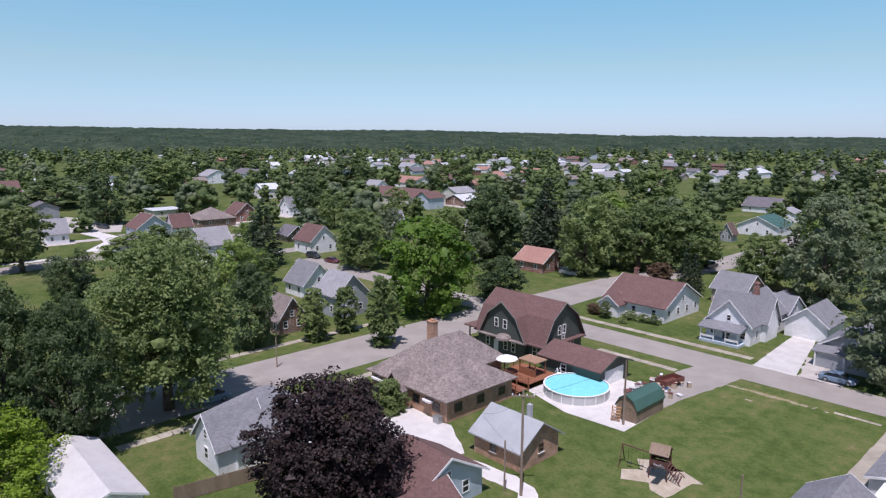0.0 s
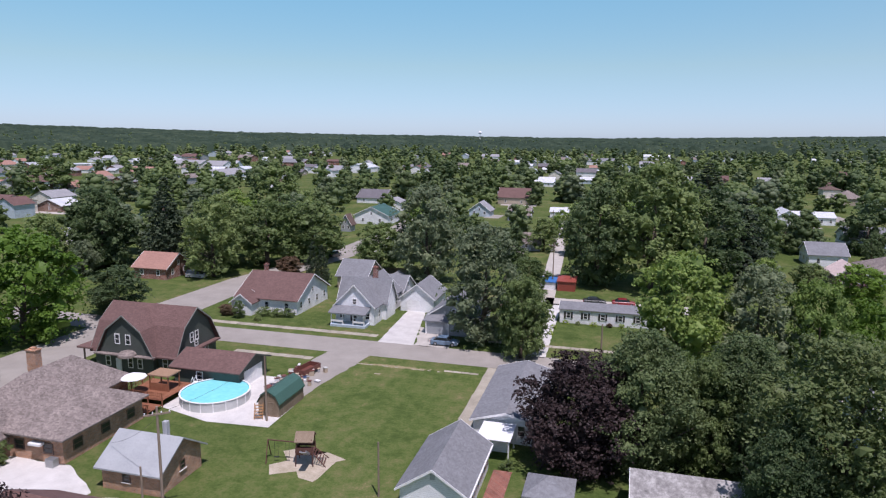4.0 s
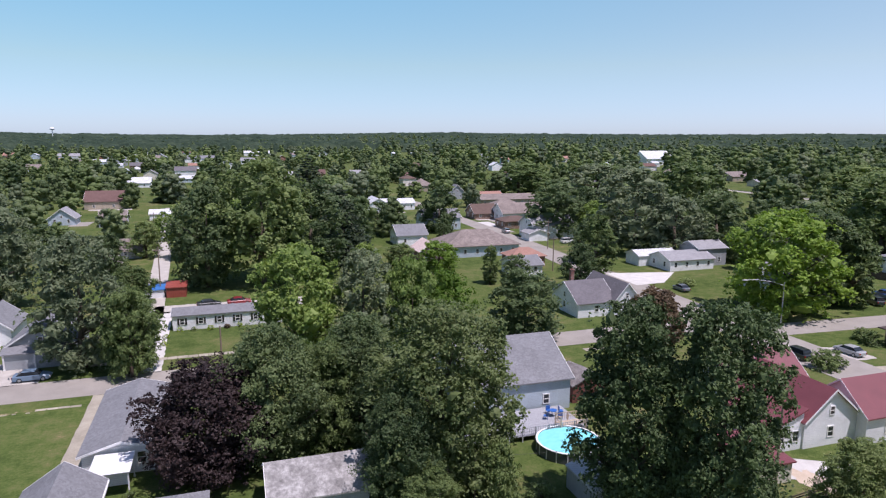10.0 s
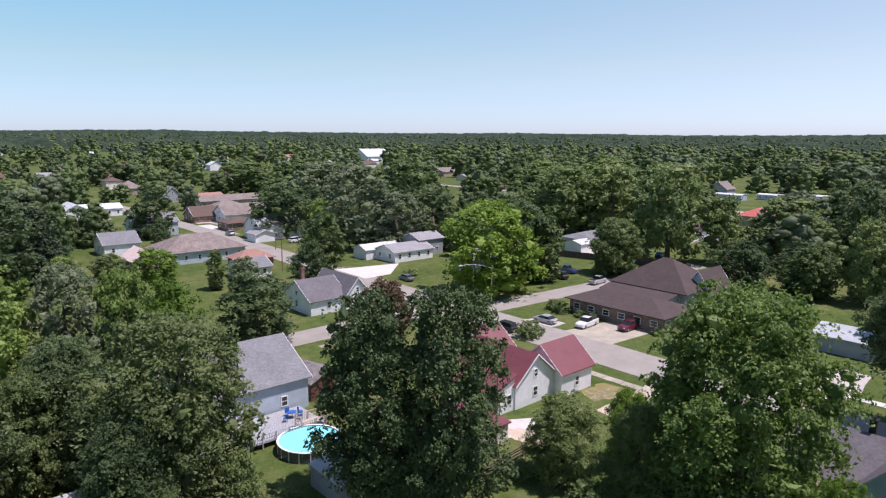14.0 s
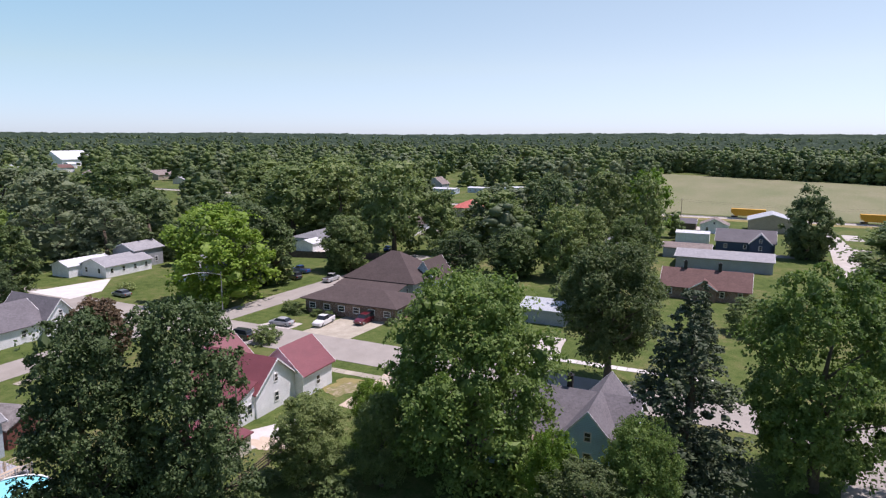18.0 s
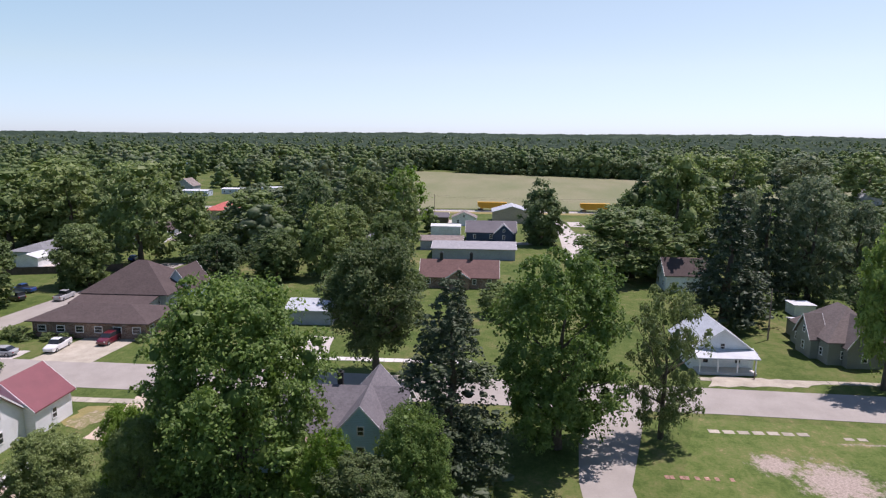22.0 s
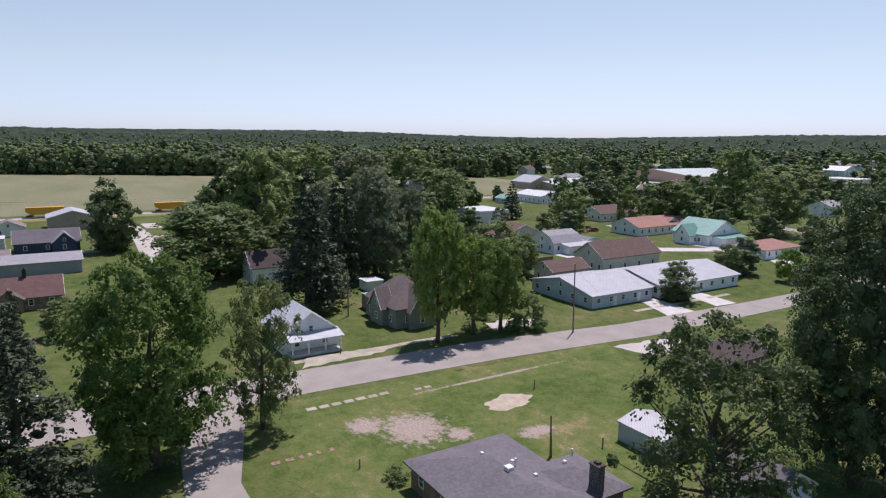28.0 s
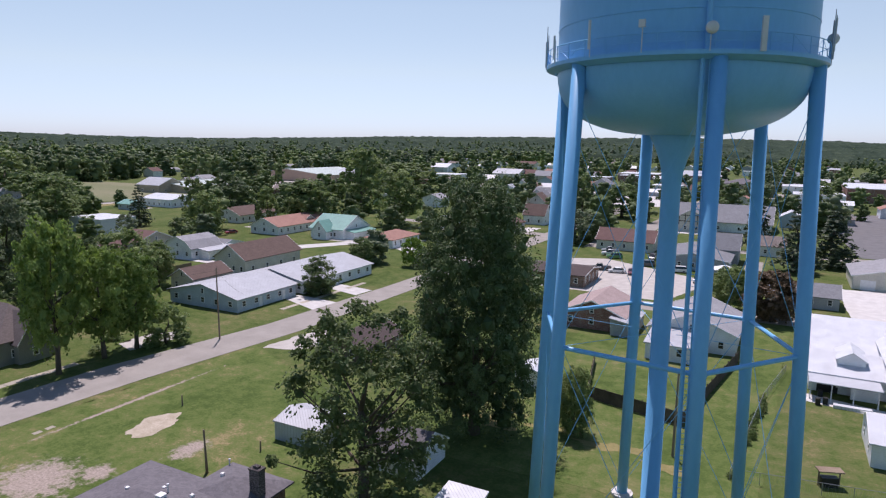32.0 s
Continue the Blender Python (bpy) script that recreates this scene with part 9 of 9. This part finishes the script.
    bmesh.ops.rotate(bm, verts=bm.verts[:], matrix=Matrix.Rotation(radians(90), 3, "X"))
    ty = bpy.data.meshes.new("tyre")
    bm.to_mesh(ty)
    bm.free()
    ty.materials.append(RUBBER)
    bm = bmesh.new()
    lathe(bm, [(0.0, 0.125), (0.06, 0.13), (0.20, 0.118), (0.215, 0.1)], 14)
    lathe(bm, [(0.215, -0.1), (0.20, -0.118), (0.06, -0.13), (0.0, -0.125)], 14)
    bmesh.ops.rotate(bm, verts=bm.verts[:], matrix=Matrix.Rotation(radians(90), 3, "X"))
    ri = bpy.data.meshes.new("rim")
    bm.to_mesh(ri)
    bm.free()
    ri.materials.append(STEEL)
    CAR_MESHES[key] = (res, ty, ri, L)
    return CAR_MESHES[key]


def car(x, y, rz, paint, kind, where):
    res, ty, ri, L = car_mesh(kind, paint)
    word = {"sedan": "sedan car", "suv": "sport utility car", "van": "minivan", "pickup": "pickup truck", "jeep": "open off-road car"}[kind]
    par = thing("car" if kind != "pickup" else "pickup_truck", x, y, 0.045, rz, "parked %s %s %s" % (paint, word, where), "car", "parked cars")
    for nm, me, _ in res:
        o = new(nm, me)
        o.parent = par
    for sx in (-0.30, 0.31):
        for sy in (-0.83, 0.83):
            o = new("tyre", ty)
            o.parent = par
            o.location = (sx * L, sy, 0.34)
            q = new("rim", ri)
            q.parent = o


ON = "on the asphalt street"
car(-88.6, 26.0, 90, "white", "suv", "at the kerb of the wide street")
car(-79.6, 33.0, 90, "slate", "van", "under a tree at the kerb")
car(-88.6, 14.6, 90, "silver", "suv", "at the kerb of the wide street")
car(-26.6, 101.0, 0, "slate", "sedan", "on a shaded drive")
car(93.6, 75.2, 92, "silver", "sedan", "on a gravel verge")
car(97.4, 68.6, 184, "white", "pickup", "on a concrete drive")
car(101.4, 62.4, 178, "maroon", "suv", "on a concrete drive")
car(127.0, 97.6, 70, "dark", "jeep", "at the edge of a side street")
car(134.0, 101.0, 80, "blue", "pickup", "at the edge of a side street")
car(129.0, 88.4, 3, "silver", "pickup", "on a side street")
car(84.0, 76.5, 90, "dark", "suv", "at the kerb under a shrub")
car(91.2, -116.0, 160, "white", "suv", "on a drive before apartments")
car(46.7, -203.0, 20, "white", "pickup", "in a gravel car park")
car(44.3, -198.0, 20, "green", "suv", "in a gravel car park")
car(43.2, -177.3, 15, "dark", "pickup", "in a gravel car park")
car(38.4, -175.6, 15, "white", "sedan", "in a gravel car park")
car(48.1, -208.5, 15, "silver", "pickup", "in a gravel car park")
car(33.8, -201.9, 90, "dark", "van", "in a gravel car park")
car(23.4, -198.0, 15, "silver", "sedan", "in a gravel car park")
car(17.8, -174.0, 90, "white", "van", "in a gravel car park")
car(24.3, -122.7, 100, "silver", "sedan", "on a back drive")
car(34.6, -175.9, 100, "maroon", "sedan", "in a gravel car park")
car(33.4, -190.0, 15, "dark", "suv", "in a gravel car park")
car(24.1, -185.0, 15, "white", "suv", "in a gravel car park")
car(177.3, -174.6, 80, "red", "sedan", "beside a pink-roofed house")
car(-263.7, 73.1, 20, "dark", "pickup", "on a pale drive")
car(-159.5, 98.5, 10, "dark", "suv", "on a drive")
car(-150.2, 98.6, 10, "maroon", "sedan", "on a drive")
car(-96.8, 133.5, 0, "silver", "van", "on a drive")
car(-77.0, 168.9, 80, "dark", "suv", ON)
car(172.7, 97.3, 10, "blue", "sedan", "on the grass")
car(94.5, 213.1, 85, "grey", "suv", ON)
car(103.7, 226.4, 10, "white", "suv", "on a drive")
car(-3.9, 136.0, 5, "dark", "sedan", "in a gravel yard")
car(1.9, 136.4, 5, "red", "sedan", "in a gravel yard")
car(104.5, 186.5, 5, "white", "suv", "beside a white farmhouse")
car(-37.3, -400.0, 60, "white", "pickup", "in a large car park")
car(-44.0, -392.0, 10, "red", "sedan", "in a large car park")
car(96.5, 120.0, 85, "grey", "sedan", "on the street side")

# ---- poles, lamps and wires ----
def utility_pole(x, y, h, label="weathered wooden utility pole on grass", arm=True, lean=0.0, transformer=False, turn=0):
    par = thing("utility_pole", x, y, 0, turn, label, "pole", "utility poles")
    bm = bmesh.new()
    tube(bm, (0, 0, -0.2), (lean, 0, h), 0.15 if h > 6 else 0.10, 0.10 if h > 6 else 0.08, 10)
    part("pole", bm, POLEWOOD, par)
    if arm:
        bm = bmesh.new()
        box(bm, lean - 1.1, -0.16, h - 0.75, lean + 1.1, -0.04, h - 0.60)
        a = part("crossarm", bm, POLEWOOD, par)
        for s in (-1.0, -0.35, 0.35, 1.0):
            bm = bmesh.new()
            lathe(bm, [(0.0, h - 0.6), (0.05, h - 0.6), (0.06, h - 0.5), (0.03, h - 0.42), (0, h - 0.42)], 8, lean + s, -0.1)
            part("insulator", bm, WHITE, a)
    if transformer:
        bm = bmesh.new()
        lathe(bm, [(0, h - 2.3), (0.26, h - 2.3), (0.28, h - 2.2), (0.28, h - 1.4), (0.24, h - 1.3), (0, h - 1.28)], 14, 0.0, -0.42)
        part("transformer", bm, plain("transformer_grey", (0.45, 0.46, 0.47)), par)
    return par


utility_pole(-37.6, 45.4, 10.8, turn=40)
utility_pole(-39.2, 44.8, 5.3, arm=False)
utility_pole(-39.6, 66.6, 8.1, "grey utility pole beside a garden shed", arm=False)
utility_pole(-20.7, 54.4, 5.6, arm=False)
utility_pole(-1.5, 97.8, 6.6, "slim pole on a street verge", arm=False)
utility_pole(48.4, 44.9, 9.2, "dark utility pole behind a white house", arm=False)
utility_pole(84.0, -79.2, 12.4, "tall utility pole at the street edge", arm=False, lean=0.2)
utility_pole(8.6, -72.5, 9.6, "utility pole in a back garden", arm=False)
utility_pole(113.4, -48.8, 9.1, "utility pole on a lawn before pines", arm=False)
utility_pole(50.2, -45.0, 4.7, "short leaning dark post on a lawn", arm=False, lean=0.35)
utility_pole(21.3, 53.9, 4.3, "short service pole among trees", arm=False)
utility_pole(-13.8, 148.5, 10.5, "utility pole beside an alley")
utility_pole(-60.8, 160.2, 8.1, "utility pole behind cottages")
utility_pole(303.6, 24.6, 8.6, "utility pole beside the railway")
utility_pole(303.6, -75, 8.6, "utility pole beside the railway")
utility_pole(303.6, 110, 8.6, "utility pole beside the railway")
utility_pole(-85.6, 46.0, 4.7, "street sign pole at the kerb", arm=False)
utility_pole(93.0, 178.0, 9.0, "utility pole on a street corner")
utility_pole(79.0, 148.0, 9.0, "utility pole on a street verge")
utility_pole(-22.0, 230.0, 9.0, "utility pole beside an alley")
utility_pole(50.5, -45.1, 4.6, "plain dark wooden pole standing in a lawn", arm=False, lean=0.1)
for x, y, h in ((49.0, -51.4, 1.2), (66.5, -56.0, 1.4), (58.5, -26.2, 1.1), (93.6, -38.9, 1.2)):
    utility_pole(x, y, h, "small dark garden post on grass", arm=False)

lp = thing("street_lamp", 95.6, 91.0, 0, 0, "tall grey street lamp with a long curved arm", "street lamp")
bm = bmesh.new()
tube(bm, (0, 0, 0), (0, 0, 8.2), 0.13, 0.08, 10)
part("post", bm, STEEL, lp)
bm = bmesh.new()
pts = [Vector((0, 0, 7.6)), Vector((-2.2, 0.6, 8.3)), Vector((-5.0, 1.2, 8.75)), Vector((-7.2, 1.4, 8.8))]
for a, b in zip(pts, pts[1:]):
    tube(bm, a, b, 0.06, 0.05, 6)
part("arm", bm, STEEL, lp)
bm = bmesh.new()
box(bm, -8.1, 1.25, 8.68, -7.1, 1.6, 8.86)
bmesh.ops.bevel(bm, geom=bm.edges[:], offset=0.05, segments=1, affect="EDGES")
part("lamp_head", bm, plain("lamp_grey", (0.5, 0.5, 0.5)), lp)


def wire(a, b, sag, name="power_line"):
    """A slack cable between two points."""
    a, b = Vector(a), Vector(b)
    bm = bmesh.new()
    n = 14
    p = [a.lerp(b, i / n) - Vector((0, 0, sag * 4 * (i / n) * (1 - i / n))) for i in range(n + 1)]
    s = (b - a).cross(Vector((0, 0, 1))).normalized() * 0.013
    u = Vector((0, 0, 0.013))
    loft(bm, [[q + s, q + u, q - s, q - u] for q in p])
    me = bpy.data.meshes.new(name)
    bm.to_mesh(me)
    bm.free()
    me.materials.append(BLACK)
    tagged(new(name, me), "thin black overhead cable between poles", "cable", "overhead cables")


wire((-37.6, 45.3, 10.2), (-39.6, 66.6, 7.9), 0.6)
wire((-37.6, 45.3, 9.8), (-47.0, 50.0, 4.0), 0.5)
wire((21.3, 53.9, 4.2), (34.0, 70.0, 4.4), 0.6)
wire((48.4, 44.9, 8.9), (21.3, 53.9, 4.2), 0.9)
wire((48.4, 44.9, 8.9), (60.0, 52.2, 4.2), 0.5)
wire((84.2, -79.2, 12.0), (113.4, -48.8, 8.9), 0.9)
wire((84.2, -79.2, 12.0), (93.9, -95.0, 3.6), 0.5)
wire((8.6, -72.5, 9.4), (-4.0, -112, 5.0), 0.8)
for dz in (0, 0.7):
    wire((303.6, 110, 8.2 - dz), (303.6, 24.6, 8.2 - dz), 1.4)
    wire((303.6, 24.6, 8.2 - dz), (303.6, -75, 8.2 - dz), 1.4)
wire((-13.8, 148.5, 9.9), (-22, 230, 8.4), 1.4)
wire((-13.8, 148.5, 9.9), (40, 150, 8.0), 1.2)

# ---- fences ----
def board_fence(pts, h, mat, label, rails_only=False, board=0.17):
    par = thing("fence", pts[0][0], pts[0][1], 0, 0, label, "fence")
    o = Vector((*pts[0], 0))
    for a, b in zip(pts, pts[1:]):
        a, b = Vector((*a, 0)) - o, Vector((*b, 0)) - o
        ln = (b - a).length
        rz = math.degrees(math.atan2((b - a).y, (b - a).x))
        m0 = Matrix.Translation(a) @ pose(0, 0, 0, 0, 0, rz)
        bm = bmesh.new()
        box(bm, -0.06, -0.06, 0, 0.06, 0.06, h + 0.1)
        first = None
        n = max(1, round(ln / 2.4))
        for i in range(n + 1):
            m = m0 @ Matrix.Translation((ln * i / n, 0.07, 0))
            if first is None:
                first = part("post", bm, mat, par)
                first.matrix_basis = m
            else:
                again("post", first, par, m)
        for z in ((0.3, h - 0.3) if not rails_only else (0.35, 0.7, 1.05, h)):
            bm = bmesh.new()
            box(bm, 0, 0, z - 0.06, ln, 0.05, z + 0.06)
            part("rail", bm, mat, par).matrix_basis = m0
        if not rails_only:
            bm = bmesh.new()
            box(bm, 0.008, -0.03, 0.04, board - 0.008, 0, h)
            first = None
            for i in range(int(ln / board)):
                m = m0 @ Matrix.Translation((i * board, 0, 0))
                if first is None:
                    first = part("board", bm, mat, par)
                    first.matrix_basis = m
                else:
                    again("board", first, par, m)
    return par


DARKFENCE = noise_mat("dark_fence_wood", (0.055, 0.042, 0.035), (0.13, 0.10, 0.085), scale=0.9, fine=12, rough=0.9, bump=0.3)
board_fence([(-58.8, 20.5), (-57.2, 29.5)], 1.6, WOOD, "tan wooden board fence beside a cottage")
board_fence([(43.5, 42.4), (53.4, 43.5)], 1.3, DARKFENCE, "dark weathered rail fence behind a house", rails_only=True)
board_fence([(21.5, -84.6), (8.9, -81.2), (4.4, -112.0)], 1.8, DARKFENCE, "long dark board fence round a garden", board=0.2)
board_fence([(21.5, -84.6), (24.5, -100.0)], 1.7, WOOD, "weathered board fence beside a garden", board=0.2)
board_fence([(150, 118.0), (154.0, 104.0), (158, 92)], 1.9, DARKFENCE, "dark board fence of a garden", board=0.6)
board_fence([(135.5, -107.0), (136.4, -120.0)], 1.9, WOOD, "grey board fence behind apartments", board=0.3)
board_fence([(-66.2, 150.5), (-47.4, 152.0)], 1.7, WOOD, "grey board fence behind cottages", board=0.3)


def chain_fence(pts, h, label):
    par = thing("chain_link_fence", pts[0][0], pts[0][1], 0, 0, label, "fence")
    o = Vector((*pts[0], 0))
    for a, b in zip(pts, pts[1:]):
        a, b = Vector((*a, 0)) - o, Vector((*b, 0)) - o
        n = max(1, round((b - a).length / 2.6))
        for i in range(n + 1):
            p = a.lerp(b, i / n)
            bm = bmesh.new()
            tube(bm, p, p + Vector((0, 0, h)), 0.035, n=6)
            part("post", bm, STEEL, par)
        bm = bmesh.new()
        tube(bm, a + Vector((0, 0, h)), b + Vector((0, 0, h)), 0.025, n=5)
        part("top_rail", bm, STEEL, par)
        bm = bmesh.new()
        k = int((b - a).length / 0.35)
        for i in range(k):
            for s in (0, 1):
                p, q = a.lerp(b, (i + s) / k), a.lerp(b, (i + 1 - s) / k)
                tube(bm, p + Vector((0, 0, 0.05)), q + Vector((0, 0, h)), 0.006, n=3)
        tagged(part("mesh", bm, STEEL, par), kind="stuff")


chain_fence([(2.6, -69.9), (0.3, -94.9), (-2.3, -109.6)], 1.3, "grey chain-link fence with weeds along it")
chain_fence([(2.6, -69.9), (-14.0, -72.5)], 1.3, "low grey chain-link garden fence")
for i in range(14):
    k = i / 13
    tree(2.4 - 2.3 * k + 0.3 * math.sin(i * 5), -70.5 - 24.4 * k, 0.8 + 0.5 * math.sin(i * 3) ** 2, 0.6, "shrub", level=1, where="along a fence")
b_ = thing("garden_grill", -6.4, -73.6, 0, 20, "small dark garden grill shelter on posts", "grill")
bm = bmesh.new()
box(bm, -1.2, -0.6, 1.7, 1.2, 0.6, 1.8)
part("roof", bm, WOOD, b_)
for sx in (-1, 1):
    bm = bmesh.new()
    box(bm, sx - 0.06, -0.06, 0, sx + 0.06, 0.06, 1.7)
    part("post", bm, WOOD, b_)
bm = bmesh.new()
box(bm, -0.8, -0.4, 0.0, 0.8, 0.4, 1.0)
part("body", bm, BLACK, b_)

# ---- shrubs and hedges ----
for x, y, h_, r_, k in ((-70.9, 107.0, 1.6, 1.5, "wine"), (-72.6, 108.6, 1.5, 1.4, "wine"), (-64.2, 108.6, 1.7, 1.7, "shrub"), (-61.5, 108.7, 1.6, 1.6, "shrub"), (-59.4, 109.1, 1.7, 1.5, "shrub"), (-63.6, 105.0, 1.0, 0.9, "shrub"), (-67.9, 105.8, 3.4, 1.2, "tall"),
                        (101.2, 124.1, 1.9, 2.2, "shrub"), (86.0, 71.5, 2.6, 2.2, "shrub"), (83.5, 71.1, 3.0, 2.4, "shrub"), (101.8, 73.2, 1.4, 1.5, "shrub"), (102.2, 70.5, 1.3, 1.4, "shrub"), (101.6, 77.6, 2.4, 2.0, "shrub"), (102.4, 80.2, 2.2, 1.8, "shrub"), (102.4, 57.2, 1.4, 1.3, "shrub"),
                        (90.5, 11.0, 1.7, 1.6, "shrub"), (95.0, 6.5, 1.4, 1.4, "shrub"), (-8.4, 119.6, 0.8, 0.8, "lime"), (-3.5, 119.5, 0.8, 0.9, "lime"), (1.5, 119.8, 0.8, 0.8, "lime"), (-6.2, 119.6, 0.7, 0.6, "shrub"), (-0.6, 119.6, 0.7, 0.6, "wine"), (-10.4, 112.0, 0.8, 0.7, "lime"), (-10.4, 116.0, 0.8, 0.7, "lime"),
                        (54.3, -28.2, 1.6, 1.4, "shrub"), (54.2, -31.0, 1.3, 1.1, "shrub"), (-62.0, 49.0, 2.2, 1.6, "shrub"), (-66.0, 49.6, 2.0, 1.8, "shrub"), (47.5, 40.5, 1.8, 1.6, "shrub"), (44.5, 40.8, 1.6, 1.5, "shrub"), (45.6, 46.0, 1.3, 1.6, "lime"), (43.5, 66.0, 1.8, 1.4, "shrub"), (44.6, 64.2, 1.6, 1.3, "shrub"), (41.8, 68.6, 1.5, 1.2, "shrub"),
                        (24.6, 55.4, 2.4, 1.8, "shrub"), (27.0, 51.5, 2.0, 1.6, "shrub"), (18.0, 47.5, 2.6, 2.2, "shrub"), (-9.9, 63.2, 1.0, 0.8, "shrub"), (58.0, 30.0, 2.5, 2.4, "shrub"), (61.5, 27.5, 2.4, 2.2, "shrub"), (48.0, 33.0, 2.4, 2.2, "shrub"), (56.0, 18.0, 2.6, 2.3, "shrub"), (94.4, -64.0, 1.6, 1.6, "shrub"), (44.2, -53.4, 1.0, 0.9, "shrub"), (99.0, -70.0, 1.8, 1.7, "shrub"), (34.5, -55.6, 1.6, 1.3, "shrub"), (40.0, -49.0, 1.0, 1.0, "shrub")):
    tree(x, y, h_, r_, k, where="close to the ground beside a house", name="shrub")

# ---- railway ----
track = thing("railway_track", 311, 0, 0, 0, "straight railway track on pale ballast", "railway", kind="structure")
bm = bmesh.new()
for a, b, z in ((-2.6, 2.6, 0.0), ):
    v = [bm.verts.new(p) for p in ((-2.8, -420, 0.04), (2.8, -420, 0.04), (2.8, 420, 0.04), (-2.8, 420, 0.04), (-1.7, -420, 0.45), (1.7, -420, 0.45), (1.7, 420, 0.45), (-1.7, 420, 0.45))]
    for f in ((4, 5, 6, 7), (0, 1, 5, 4), (1, 2, 6, 5), (2, 3, 7, 6), (3, 0, 4, 7)):
        bm.faces.new([v[i] for i in f])
part("ballast", bm, GRAVEL, track)
for s in (-0.75, 0.75):
    bm = bmesh.new()
    box(bm, s - 0.04, -420, 0.5, s + 0.04, 420, 0.66)
    part("rail", bm, STEEL, track)
bm = bmesh.new()
for i in range(600):
    box(bm, -1.3, -420 + i * 1.4, 0.44, 1.3, -419.76 + i * 1.4, 0.52)
tagged(part("sleepers", bm, WOOD, track), kind="stuff")
HOPPER = plain("hopper_yellow", (0.62, 0.33, 0.03), rough=0.6)
for y in (-2, -50, -66, -82):
    r = thing("hopper_wagon", 311, y, 0.62, 0, "yellow-orange railway hopper wagon on the track", "wagon", "railway wagons")
    bm = bmesh.new()
    loft(bm, [[(-1.5, yy, zl), (1.5, yy, zl), (1.5, yy, 3.9), (-1.5, yy, 3.9)] for yy, zl in ((-6.8, 2.4), (-5.2, 1.0), (5.2, 1.0), (6.8, 2.4))])
    b = part("hopper_body", bm, HOPPER, r)
    for i in range(9):
        bm = bmesh.new()
        box(bm, -1.58, -6.4 + i * 1.6 - 0.06, 1.6, 1.58, -6.4 + i * 1.6 + 0.06, 3.92)
        part("rib", bm, HOPPER, b)
    for yy in (-5.4, 5.4):
        bm = bmesh.new()
        box(bm, -1.1, yy - 1.3, 0.25, 1.1, yy + 1.3, 0.75)
        t_ = part("bogie", bm, BLACK, r)
        for dy in (-0.9, 0.9):
            bm = bmesh.new()
            tube(bm, (-0.85, yy + dy, 0.45), (0.85, yy + dy, 0.45), 0.42, 0.42, 14)
            part("wheelset", bm, STEEL, t_)
# distant water tower on the skyline
w = thing("distant_water_tower", -560, 2650, rise(-560, 2650), 0, "tiny far-off water tower above the woods", "water tower")
bm = bmesh.new()
lathe(bm, [(0, 34), (6, 36), (8, 40), (6, 44), (0, 46)], 16)
part("tank", bm, W_WHITE, w)
bm = bmesh.new()
tube(bm, (0, 0, 0), (0, 0, 35), 1.5, 1.2)
part("stem", bm, W_WHITE, w)
